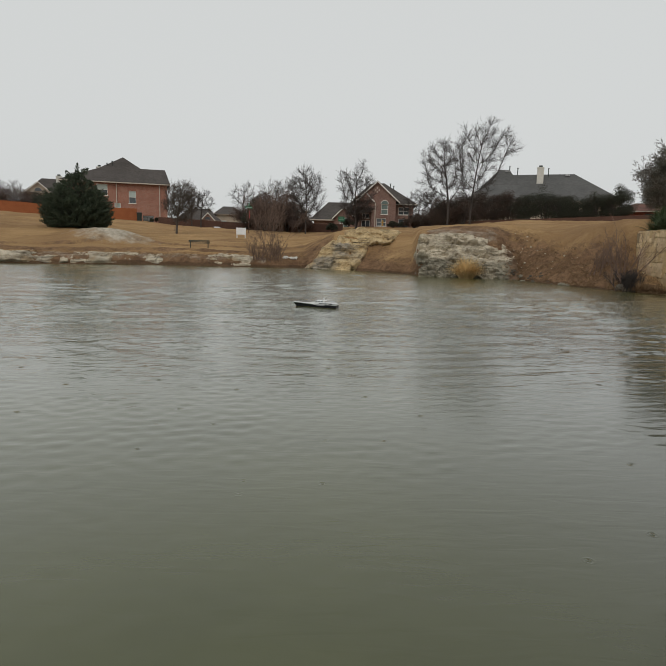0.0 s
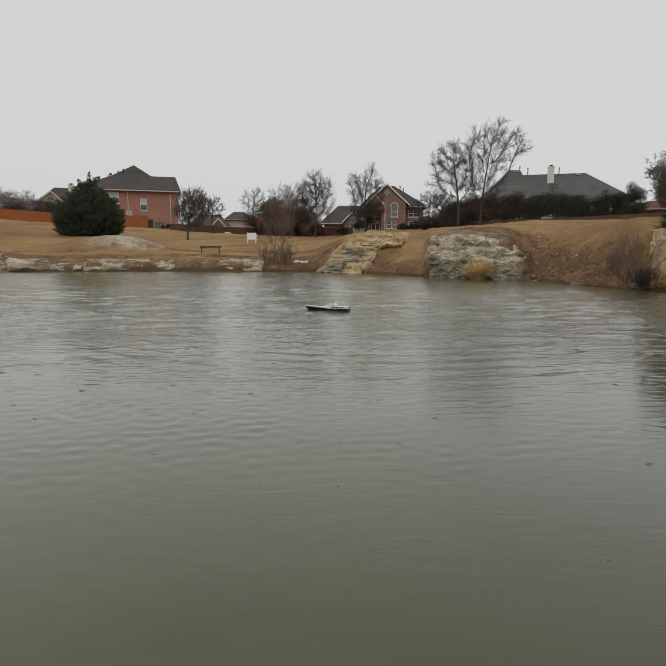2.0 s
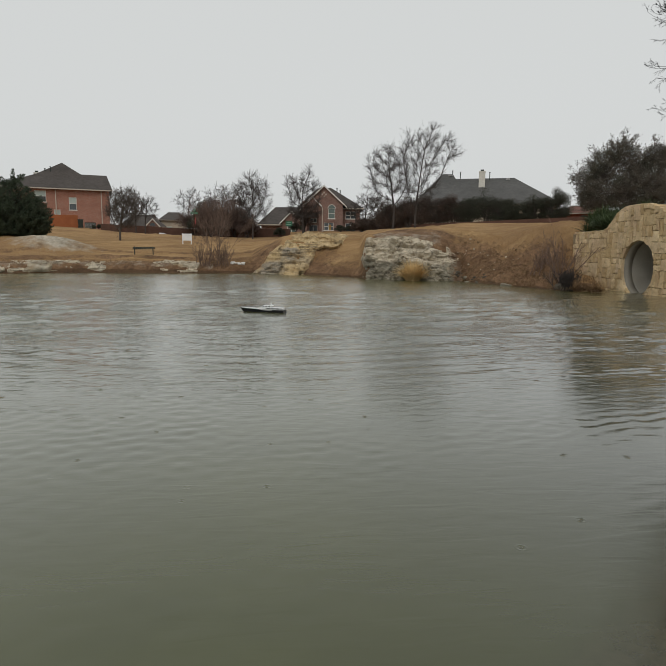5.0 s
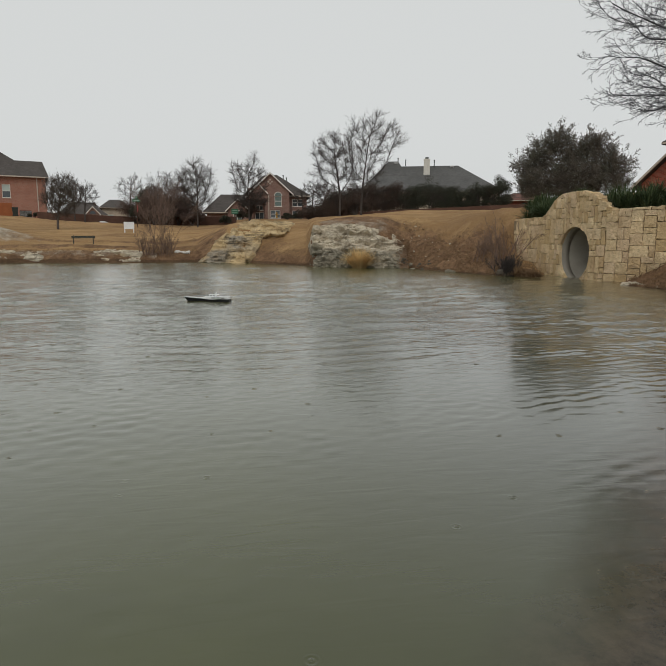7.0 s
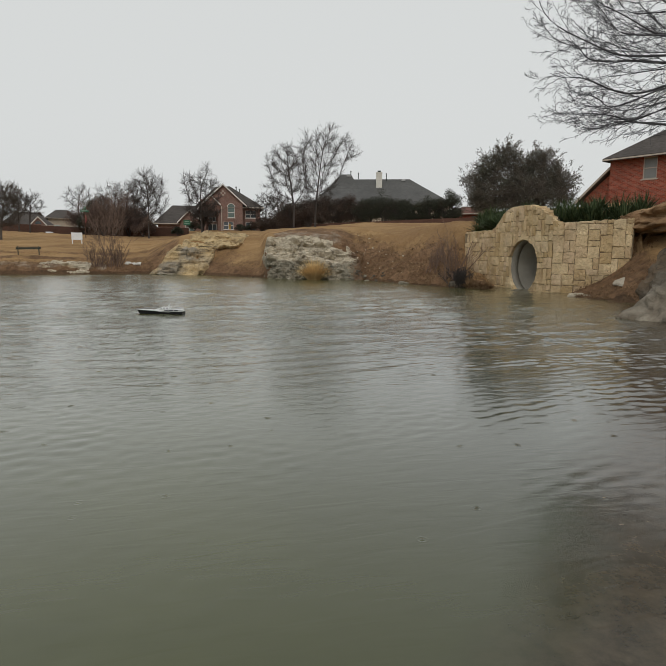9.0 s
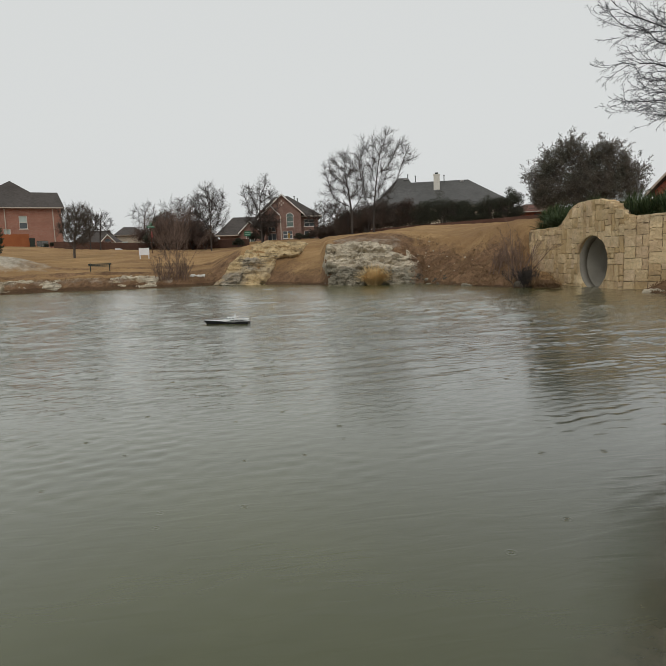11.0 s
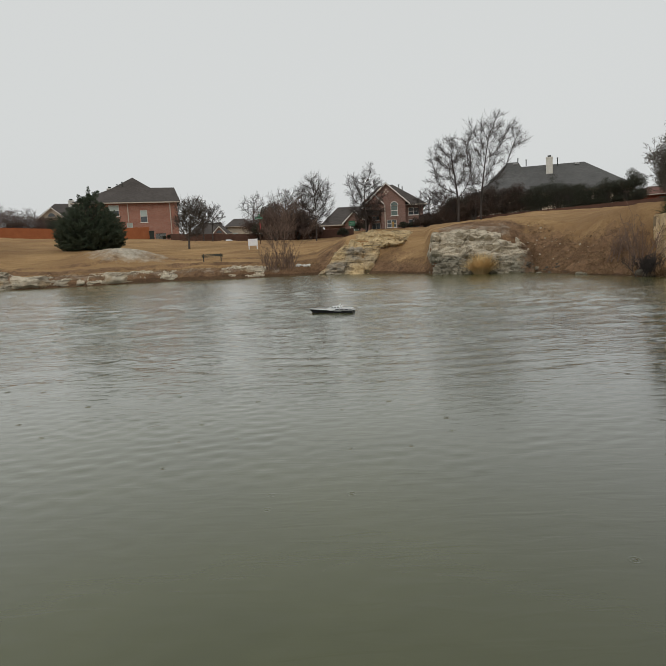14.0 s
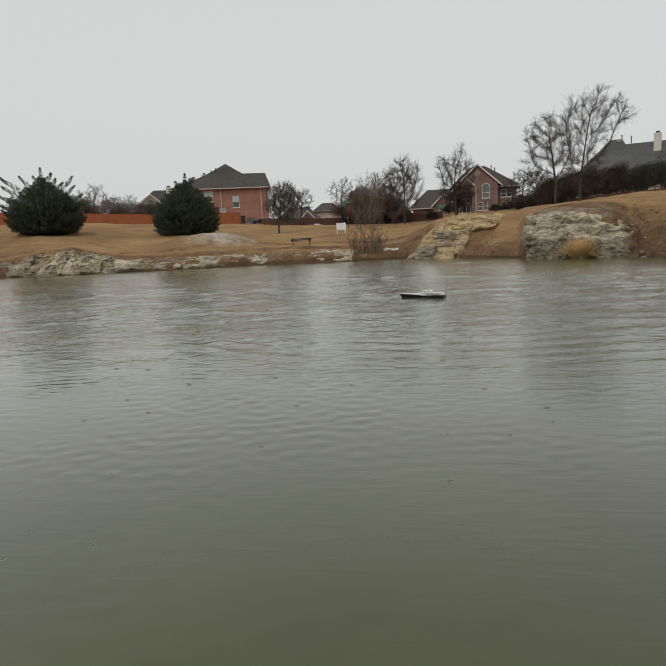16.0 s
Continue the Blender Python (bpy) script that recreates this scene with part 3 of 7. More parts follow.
def build_ground():
    azs = [-180 + 4 * i for i in range(33)] + list(np.arange(-48, 52, 0.28)) + [52 + 4 * i for i in range(33)]
    azs = [a for a in azs if a < 180]
    inner = [0.0005, 0.02, 0.05, 0.08, 0.11, 0.14, 0.17, 0.2, 0.25, 0.3, 0.36, 0.43, 0.5, 0.6, 0.7, 0.8, 0.9]
    outer = [-5, -3, -1.5, -0.7, -0.3, -0.1, 0.05, 0.2, 0.35, 0.5] + list(np.arange(0.7, 14, 0.3)) + list(np.arange(14, 34, 1.0)) + [36, 40, 46, 54, 64, 80, 110, 160, 260, 500, 1000, 2500]
    verts, soil, pale, wet = [], [], [], []
    for az in azs:
        s = shore(az)
        ds = [k * max(1.0, s - 5) for k in inner] + [max(s + o, s * 0.93 + 0.05 * o) if o < 0 else s + o for o in outer]
        for d in ds:
            x, y, _ = polar(az, d)
            z = ground_height(x, y)
            off = d - s
            verts.append((x, y, z - dug(az, off)))
            bank = smooth_step(2.2, 0.2, off)
            slope_soil = 0.80 * smooth_step(13.5, 16.5, az) * smooth_step(30, 25, az) * smooth_step(7.6, 1.4, off)
            path = 0
            if -45 < az < -1:
                wob = off + 0.5 * fbm(x * 0.2, y * 0.2, 9)
                path = 0.62 * max(smooth_step(1.8, 2.0, wob) * smooth_step(2.8, 2.5, wob), 0.8 * smooth_step(4.3, 4.5, wob) * smooth_step(5.3, 5.0, wob), 0.6 * smooth_step(7.8, 8.0, wob) * smooth_step(8.7, 8.4, wob))
            gully = 0.48 * smooth_step(2.6, 3.6, az) * smooth_step(8.2, 7.6, az) * smooth_step(7, 1.5, off)
            bluff = 0.55 * smooth_step(-4, -2.5, az) * smooth_step(0.8, -0.5, az) * smooth_step(7, 3, off)
            tops = 0.95 * smooth_step(8, 9.5, az) * smooth_step(18, 15, az) * smooth_step(6, 4, off)
            right = 0.75 * smooth_step(34, 37, az) * smooth_step(170, 120, az) * smooth_step(6, 3, off)
            soil.append(max(bank, slope_soil, path, gully, bluff, tops, right))
            mx, my, _ = polar(-20.2, 49.3)
            mound = 0.86 * math.exp(-(((x - mx - 0.5) / 3.3) ** 2 + ((y - my + 0.3) / 2.0) ** 2))
            ledge = 0.95 * smooth_step(0.1, 0.5, off) * smooth_step(2.0, 1.2, off) if az < -6 and -50 < az else 0
            wet.append(smooth_step(0.4, 0.08, off) if -60 < az < 60 else 0.5)
            cap = 0.42 * smooth_step(8.2, 9.2, az) * smooth_step(16.5, 14, az) * smooth_step(1.4, 2.0, off) * smooth_step(5.0, 3.4, off)
            pale.append(max(mound, 0.42 * ledge, cap))
    n, m = len(azs), len(inner) + len(outer)
    faces = [(i * m + j, i * m + j + 1, ((i + 1) % n) * m + j + 1, ((i + 1) % n) * m + j) for i in range(n) for j in range(m - 1)]
    va = np.array(verts)
    mid = va[np.array(faces)].mean(axis=1)
    open_pipe = (mid[:, 0] > 14.22) & (mid[:, 0] < 21.5) & (np.abs(mid[:, 1] - 22.95) < 1.3) & (mid[:, 2] < 2.4)
    faces = np.array(faces)[~open_pipe]
    me = fast_mesh("ground", verts, faces)
    for name, vals in (("soil", soil), ("pale", pale), ("wet", wet)):
        me.attributes.new(name, "FLOAT", "POINT").data.foreach_set("value", np.array(vals, dtype=np.float32))
    ob = link_part("ground", me, GRASS, smooth=True)
    return tagged(ob, "winter-brown grass banks round a pond with bare soil at the edge", "ground", kind="structure")


build_ground()


def wave_height(x, y):
    """Wind ripples running down the pond, patchy, with the curved swell of a passing boat."""
    rng = np.random.default_rng(31)
    h, slope = np.zeros_like(x), 0.0
    for i in range(64):
        lam = math.exp(rng.uniform(math.log(0.09), math.log(0.24)))
        a = rng.normal(-1.45, 0.5)
        amp = lam ** 1.15
        k = 2 * math.pi / lam
        slope += (amp * k) ** 2 / 2
        bend = 0.5 * np.sin(x * 0.21 + rng.uniform(0, 6)) + 0.5 * np.sin(y * 0.17 + rng.uniform(0, 6))
        h += amp * np.sin(k * (x * math.cos(a) + y * math.sin(a)) + rng.uniform(0, 6.28) + bend)
    h *= 0.118 / math.sqrt(slope)
    # gusts: ruffled and slack patches a stride or two across
    gust = np.zeros_like(x)
    for i in range(16):
        lam = math.exp(rng.uniform(math.log(1.1), math.log(7.0)))
        a = rng.uniform(0, 6.28)
        gust += np.sin(2 * math.pi / lam * (0.7 * x * math.cos(a) + y * math.sin(a)) + rng.uniform(0, 6.28) + 0.9 * np.sin(x * 0.4 + i))
    patch = np.exp(0.5 * gust / gust.std() * (1 - 0.65 * np.clip((np.hypot(x, y) - 13) / 10, 0, 1)))
    away = np.hypot(x, y)
    near = np.clip((away - 3.0) / 6.5, 0.12, 1.0) * (0.75 - 0.3 * np.clip((away - 16) / 9, 0, 1))
    h *= np.clip(patch, 0.35, 2.0) * near
    # longer wind streaks out on the open water
    streak, slope = np.zeros_like(x), 0.0
    for i in range(56):
        lam = math.exp(rng.uniform(math.log(0.26), math.log(1.35)))
        a = rng.normal(-1.5, 0.36)
        k = 2 * math.pi / lam
        slope += (lam * k) ** 2 / 2
        streak += lam * np.sin(k * (x * math.cos(a) + y * math.sin(a)) + rng.uniform(0, 6.28) + 0.8 * np.sin(x * 0.33 + rng.uniform(0, 6)))
    streak *= 0.062 / math.sqrt(slope)
    deviation = streak.std()
    streak += 0.30 * deviation * ((streak / deviation) ** 2 - 1)  # crests sharper than troughs
    h += streak * np.clip((away - 6.5) / 10, 0, 1) * np.clip(patch, 0.4, 1.7) * (1 - 0.42 * np.clip((away - 18) / 10, 0, 1))
    for cx, cy, r0, r1, lam, amp in ((0.4, 15.0, 3.5, 9.0, 0.55, 0.0045), (4.5, 14.5, 2.5, 7.0, 0.42, 0.0010)):
        d = np.hypot(x - cx, y - cy)
        gate = np.clip((d - r0) / 1.2, 0, 1) * np.clip((r1 - d) / 2.0, 0, 1) * (0.55 + 0.45 * np.sin(3 * np.arctan2(y - cy, x - cx) + cx))
        h += amp * gate * np.sin(2 * math.pi * d / lam + 0.6 * np.sin(x * 0.9))
    return h


def build_water():
    azs = np.concatenate([np.arange(-112, -48, 4), np.arange(-48, 50, 0.27), np.arange(50, 112, 4)])
    rs = np.concatenate([[0.05, 0.3, 0.6], np.arange(0.9, 15, 0.06), np.arange(15, 51, 0.11), [56, 64]])
    A, R = np.meshgrid(np.radians(azs), rs, indexing="ij")
    X, Y = R * np.sin(A), R * np.cos(A)
    Z = wave_height(X, Y)
    n, m = len(azs), len(rs)
    idx = np.arange(n * m).reshape(n, m)
    faces = np.stack([idx[:-1, :-1], idx[:-1, 1:], idx[1:, 1:], idx[1:, :-1]], -1).reshape(-1, 4)
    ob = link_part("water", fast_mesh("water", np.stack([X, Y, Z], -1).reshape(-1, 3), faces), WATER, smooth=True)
    return tagged(ob, "murky grey-green pond water rippled by wind and rain", "water", kind="structure")


build_water()

# ---- limestone outcrops ----


def outcrop(name, az0, az1, reach, mat, label, grey, bulge=0.35, seed=0.0, na=150, nr=70, lift=0.10, bounds=None, low=-1.0, broken=0.0, fade=0.84, mud=0.0, craggy=1.0):
    """A rugged rock face over the bank between two bearings, reach metres deep from the water's edge."""
    verts, tone, earth = [], [], []
    for i in range(na + 1):
        u = i / na
        az = az0 + (az1 - az0) * u
        s = shore(az)
        # rows spaced evenly along the profile, so that steep faces are as finely cut as flat ones
        probe = np.linspace(0, 1, 60)
        rise = [ground_height(*polar(az, s - 0.5 + (reach + 0.5) * p)[:2], False) for p in probe]
        along = np.concatenate([[0], np.cumsum(np.hypot(np.diff(rise), (reach + 0.5) / 59))])
        rows = np.interp(np.linspace(0, along[-1], nr + 1), along, probe)
        for v in rows:
            d = s - 0.5 + (reach + 0.5) * v
            x, y, _ = polar(az, d)
            z = ground_height(x, y, False)
            if bounds:
                l, r = bounds(z + 0.35 * fbm(x * 0.9, y * 0.9, seed + 2))
                edge = smooth_step(l, l + 0.35, az) * smooth_step(r, r - 0.7, az)
            else:
                edge = smooth_step(0, 0.05, u + 0.018 * fbm(z * 2.1, x * 0.6, seed + 3)) * smooth_step(1, fade, u + 0.05 * fbm(x * 1.5, y * 1.5, seed) + 0.05 * fbm(x * 0.5, z * 0.9, seed))
            edge *= smooth_step(1.0, 0.72 + 0.18 * fbm(u * 9 + seed, 0.5, seed), v)
            edge *= smooth_step(low - 0.12, low + 0.06, z + 0.12 * fbm(x * 0.7, y * 0.7, seed + 6))
            if broken:
                edge *= smooth_step(broken - 0.22, broken + 0.05, fbm(x * 0.45, y * 0.45, seed + 8))
            # beds: ledges of uneven thickness, fluted below, chipped all over
            q = z * 2.1 + 0.7 * fbm(x * 0.35, y * 0.35, seed, 3)
            bed = fbm(seed, 3.7, q * 2.3, 3)
            lip = smooth_step(0.0, 0.35, (q % 1.0)) - 0.6
            flute = fbm(x * 1.3, y * 1.3, seed + z * 0.25, 4)
            block = fbm(x * 0.5, y * 0.5, seed + z * 0.7, 4)
            chip = fbm(x * 2.4, y * 2.4, z * 4.2 + seed, 5)
            cell = noise.voronoi((x * 0.42, y * 0.42, z * 0.75 + seed))[0]
            crevice = 1 - min(1.0, (cell[1] - cell[0]) * 7)
            wx, wz = x + 0.25 * fbm(x * 1.1, z * 1.1, seed + 4), z + 0.22 * fbm(x * 0.9, z * 0.9, seed + 9)
            facet = 1.3 * noise.cell((wx * 0.75, y * 0.2 + seed, wz * 1.5)) + 0.5 * noise.cell((wx * 2.4 + 5, y * 0.5 + seed, wz * 4.2)) - 0.1
            push = edge * bulge * (0.16 * bed + 0.10 * lip + 0.6 * block + 0.30 * flute + craggy * (0.12 * chip - 0.14 * crevice + 0.13 * (facet - 0.8))) + lift * edge - 0.2 * (1 - edge)
            verts.append((x - push * math.sin(radians(az)), y - push * math.cos(radians(az)), z + 0.35 * push))
            tone.append(grey(u, z) + 0.2 * block)
            earth.append(1.0 - edge + mud * smooth_step(-0.12, 0.25, fbm(x * 0.55, y * 0.55, seed + 30)))
    faces = [(i * (nr + 1) + j, i * (nr + 1) + j + 1, (i + 1) * (nr + 1) + j + 1, (i + 1) * (nr + 1) + j) for i in range(na) for j in range(nr)]
    me = fast_mesh(name, verts, faces)
    me.attributes.new("grey", "FLOAT", "POINT").data.foreach_set("value", np.array(tone, dtype=np.float32))
    me.attributes.new("earth", "FLOAT", "POINT").data.foreach_set("value", np.array(earth, dtype=np.float32))
    return tagged(link_part(name, me, mat, smooth=True), label, "rock")


outcrop("limestone_cliff", 7.4, 18.0, 2.5, ROCK, "grey-white limestone cliff rising from the water's edge", lambda u, z: 0.50 - 0.62 * smooth_step(0.75, 1.5, z) + 0.5 * smooth_step(2.15, 2.5, z) + 0.16 * smooth_step(0.62, 0.95, u), 0.8, 1.3, 320, 130, fade=0.66, mud=0.25, craggy=1.35)
outcrop("limestone_ledge", -2.9, 6.6, 7.8, ROCK_TAN, "tan limestone ledge with a broken sloping face", lambda u, z: 0.10 + 0.75 * math.exp(-((u - 0.42) / 0.10) ** 2 - ((z - 1.25) / 0.45) ** 2) + 0.5 * smooth_step(1.1, 0.5, z) * smooth_step(0.45, 0.2, u), 0.50, 5.2, 240, 150, 0.37, lambda z: (-2.6 + 1.25 * z, 2.5 + 0.80 * z + 2.1 * smooth_step(1.5, 2.0, z)), mud=0.0, craggy=2.0)
outcrop("limestone_bank", -38.5, -28.2, 3.0, BANK_ROCK, "pale eroded limestone mound on the bank", lambda u, z: 0.55 - 0.12 * z, 0.8, 9.1, 260, 90, 0.1, None, 0.03, mud=0.42)
for a0, a1, seed, deep, what in ((-29.4, -23.0, 14.7, 2.0, "low pale limestone ledge above the waterline"), (-23.6, -15.0, 17.7, 1.9, "low broken limestone ledge above the waterline"), (-11.8, -7.0, 21.0, 2.1, "flat pale limestone shelf above the waterline")):
    outcrop("limestone_bank", a0, a1, deep, BANK_ROCK, what, lambda u, z: 0.36 - 0.2 * z, 0.45, seed, int((a1 - a0) * 20), 50, 0.14, None, 0.09, -0.36)


def lump(name, m, size, mat, label, category, seed, rugged=0.25, detail=4, grey=0.2):
    """A free-standing stone: a rounded block worn by noise."""
    bm = bmesh.new()
    bmesh.ops.create_icosphere(bm, subdivisions=detail, radius=1.0)
    for p in bm.verts:
        c = p.co.normalized()
        k = 1.0 / max(abs(c.x) ** 4 + abs(c.y) ** 4 + abs(c.z) ** 4, 1e-6) ** 0.25
        k = 0.5 + 0.5 * k
        r = k * (1 + rugged * (0.8 * fbm(c.x * 1.3, c.y * 1.3, c.z * 1.3 + seed, 5) + 0.25 * fbm(c.x * 5, c.y * 5, c.z * 5 + seed, 4)))
        p.co = (c.x * r * size[0], c.y * r * size[1], c.z * r * size[2])
    me = bpy.data.meshes.new(name)
    bm.to_mesh(me)
    bm.free()
    me.attributes.new("grey", "FLOAT", "POINT").data.foreach_set("value", np.full(len(me.vertices), grey, dtype=np.float32))
    ob = link_part(name, me, mat, smooth=True)
    ob.matrix_basis = m
    return tagged(ob, label, category)


lump("boulder", pose(12.6, 12.0, 0.0, 8, -32, 12), (2.55, 1.65, 1.12), BOULDER, "big pale grey boulder sloping into the water", "boulder", 3.3, 0.5, 6, 0.5)
lump("boulder", pose(11.5, 9.9, 0.0, 0, 14, -20), (1.2, 1.0, 0.6), BOULDER, "dark mossy boulder at the water's edge", "boulder", 8.6, 0.4, 5, 0.75)
lump("overhang_rock", pose(18.7, 18.8, 3.0, 0, -9, -30), (2.3, 1.9, 0.66), EARTH, "brown layered rock jutting over an undercut bank", "rock", 12.2, 0.3, 6, 0.1)
lump("overhang_rock", pose(19.9, 18.6, 3.35, 0, 5, 20), (1.4, 1.4, 0.45), EARTH, "reddish brown rock slab above the bank", "rock", 15.2, 0.35, 5, 0.1)
flat = polar(40.1, 23.2)
lump("stone", pose(flat[0], flat[1], 0.58, 0, -20, 30), (0.40, 0.30, 0.06), BOULDER, "flat pale stone lying on the bank", "stone", 1.9, 0.3, 4, 0.0)

STONES = random.Random(11)


def scatter_stones(n, az0, az1, off0, off1, size0, size1, label, group, mat=ROCK, grey=0.1, rugged=0.35):
    for i in range(n):
        az = STONES.uniform(az0, az1)
        d = shore(az) + STONES.uniform(off0, off1)
        x, y, _ = polar(az, d)
        s = STONES.uniform(size0, size1) * STONES.choice((0.6, 1, 1))
        ob = lump("stone", pose(x, y, ground_height(x, y) + s * 0.02, 0, 0, STONES.uniform(0, 360)), (s, s * STONES.uniform(0.6, 0.9), s * STONES.uniform(0.4, 0.65)), mat, label, "stone", STONES.uniform(0, 90), rugged, 2, grey)
        tagged(ob, group=group)


scatter_stones(10, 17.0, 25.5, -0.15, 0.3, 0.07, 0.18, "grey stone lying at the water's edge", "stones along the slope's foot", ROCK, 0.6)
scatter_stones(30, 16.5, 22.5, 0.8, 4.0, 0.03, 0.08, "pale chip of limestone on the bare slope", "stone chips on the slope", ROCK, -0.2)
scatter_stones(12, 25.5, 29.3, -0.15, 0.5, 0.12, 0.28, "dark wet stone beside the stone wall", "stones beside the wall", BOULDER, 0.8)
scatter_stones(16, -2.2, 2.0, -0.1, 0.7, 0.12, 0.40, "tan block fallen from the ledge", "fallen blocks under the ledge", ROCK_TAN, 0.2)
scatter_stones(16, -4.7, -3.4, 0.85, 1.35, 0.08, 0.20, "white stone on the bank beside a bare shrub", "white stones on the bank", TRIM, -0.3, 0.8)
scatter_stones(14, 34.8, 38.5, 0.0, 0.7, 0.05, 0.14, "pale stone at the foot of the wing wall", "stones under the wing wall", ROCK, 0.1)
scatter_stones(7, 8.2, 16.5, -0.2, 0.2, 0.08, 0.2, "grey stone fallen at the cliff's foot", "stones under the cliff", ROCK, 0.5)

scatter_stones(26, 15.8, 20.5, -0.15, 0.7, 0.04, 0.11, "mossy grey rubble at the foot of the slope", "rubble below the slope", BOULDER, 0.8)

# ---- the culvert wall ----
WALL_X, ARCH_Y, ARCH_Z, ARCH_R = WALL_FACE, 22.95, 0.98, 1.1
S_ARCH = WALL_FAR - ARCH_Y  # run along the wall from its far end


def wall_top(s):
    """Height of the wall's coping, s metres from its far end."""
    base = 2.5 + 0.023 * s + 0.03 * max(0.0, s - 8.5)
    k = (s - S_ARCH) / 2.35
    if abs(k) < 1:
        base = max(base, 2.5 + 1.05 * (1 - abs(k) ** (2.8 if k < 0 else 2.0)) ** (0.7 if k < 0 else 0.95))
    return base


def wall_place(s, z, out):
    """From run, height and how far proud of the wall's face, to a place."""
    f = min(max(s / 0.05, 0), len(WALL_ROWS) - 1.001)
    i = int(f)
    t = f - i
    x, y, dx, dy = (a * (1 - t) + b * t for a, b in zip(WALL_ROWS[i], WALL_ROWS[i + 1]))
    return (x + dy * out, y - dx * out, z)


def build_wall():
    wall = thing("retaining_wall", Matrix(), "tan limestone block retaining wall with an arched culvert", "wall", kind="structure")
    total = WALL_RUN
    # backing: columns of core behind the blocks, open at the arch
    core = Solid()
    n = 120
    for i in range(n):
        s0, s1 = total * i / n, total * (i + 1) / n
        mid = (s0 + s1) / 2
        if mid < 0.75:
            continue
        spans = [(-1.2, wall_top(mid) - 0.04)]
        if abs(mid - S_ARCH) < ARCH_R + 0.08:
            half = math.sqrt((ARCH_R + 0.08) ** 2 - (mid - S_ARCH) ** 2)
            spans = [(-1.2, ARCH_Z - half), (ARCH_Z + half, wall_top(mid) - 0.04)]
        if spans[-1][1] > 2.75:
            low, high = spans.pop()
            spans += [(low, 2.6), (2.6, high)]
        for a, b in spans:
            vs = [wall_place(s, z, o) for z in (a, b) for o in (0.004, -0.8 if a < 2.55 else -0.34) for s in (s0, s1)]
            core.add(vs, [(0, 1, 3, 2), (4, 6, 7, 5), (0, 4, 5, 1), (2, 3, 7, 6), (0, 2, 6, 4), (1, 5, 7, 3)])
    core.part("core", MORTAR, wall, "recessed mortar between the blocks")
    # blocks: a random ashlar on a 0.21 m module
    rng = random.Random(5)
    mod = 0.215
    nx, nz = int(total / mod) + 1, 18
    used = [[False] * nz for _ in range(nx)]
    large = [(2, 2), (3, 2), (3, 3), (2, 3), (2, 2), (2, 1), (2, 2), (1, 2), (3, 2), (1, 1)]
    shapes = [(2, 1), (2, 2), (1, 2), (3, 2), (2, 2), (1, 1), (1, 1), (2, 2), (1, 3), (2, 3), (2, 1), (1, 2)]
    for j in range(nz):
        for i in range(nx):
            if used[i][j]:
                continue
            w, h = rng.choice(large if i * mod > 9.0 and j > 5 else shapes)
            while w > 1 and (i + w > nx or any(used[i + k][j] for k in range(w))):
                w -= 1
            while h > 1 and (j + h > nz or any(used[i + a][j + h - 1] for a in range(w))):
                h -= 1
            for a in range(w):
                for b in range(min(h, nz - j)):
                    used[i + a][j + b] = True
            s0, s1 = i * mod, min(total, (i + w) * mod)
            z0, z1 = -0.35 + j * mod, -0.35 + (j + h) * mod
            wall_block(wall, rng, s0, s1, z0, z1)
    pipe = Solid()
    ring = 40
    for r0, r1, x0, x1 in ((ARCH_R + 0.2, ARCH_R - 0.03, WALL_X + 0.09, WALL_X + 0.42), (ARCH_R + 0.05, ARCH_R - 0.075, WALL_X + 0.425, WALL_X + 7.0)):
        vs, fs = [], []
        for x, r in ((x0, r0), (x0, r1), (x1, r1), (x1, r0)):
            vs += [(x, ARCH_Y + r * math.cos(2 * math.pi * k / ring), ARCH_Z + r * math.sin(2 * math.pi * k / ring)) for k in range(ring)]
        for a in range(3):
            fs += [(a * ring + k, a * ring + (k + 1) % ring, (a + 1) * ring + (k + 1) % ring, (a + 1) * ring + k) for k in range(ring)]
        pipe.add(vs, fs)
    pipe.add([(WALL_X + 6.9, ARCH_Y + 1.2 * math.cos(2 * math.pi * k / ring), ARCH_Z + 1.2 * math.sin(2 * math.pi * k / ring)) for k in range(ring)], [tuple(range(ring))])
    pipe.part("culvert_pipe", CONCRETE, wall, "grey concrete culvert pipe", smooth=True)
    # coping slabs stepping down the cap's near side
    for i in range(9):
        a, b = S_ARCH + 0.25 + 0.235 * i, S_ARCH + 0.25 + 0.235 * (i + rng.uniform(0.85, 1.15))
        za = zb = wall_top((a + b) / 2) + rng.uniform(-0.07, 0.01)
        t, o, back = rng.uniform(0.10, 0.22), rng.uniform(0.05, 0.13), -rng.uniform(0.2, 0.42)
        ring = [(a, za - t), (b, zb - t), (b + rng.uniform(-0.03, 0.01), zb + 0.01), (a + rng.uniform(-0.01, 0.03), za + rng.uniform(0.0, 0.03))]
        vs = [wall_place(s, z, w) for w in (o, back) for s, z in ring]
        Solid().add(vs, [(0, 1, 2, 3), (7, 6, 5, 4), (0, 4, 5, 1), (1, 5, 6, 2), (2, 6, 7, 3), (3, 7, 4, 0)]).part("coping_slab", BLOCK, wall)
    return wall


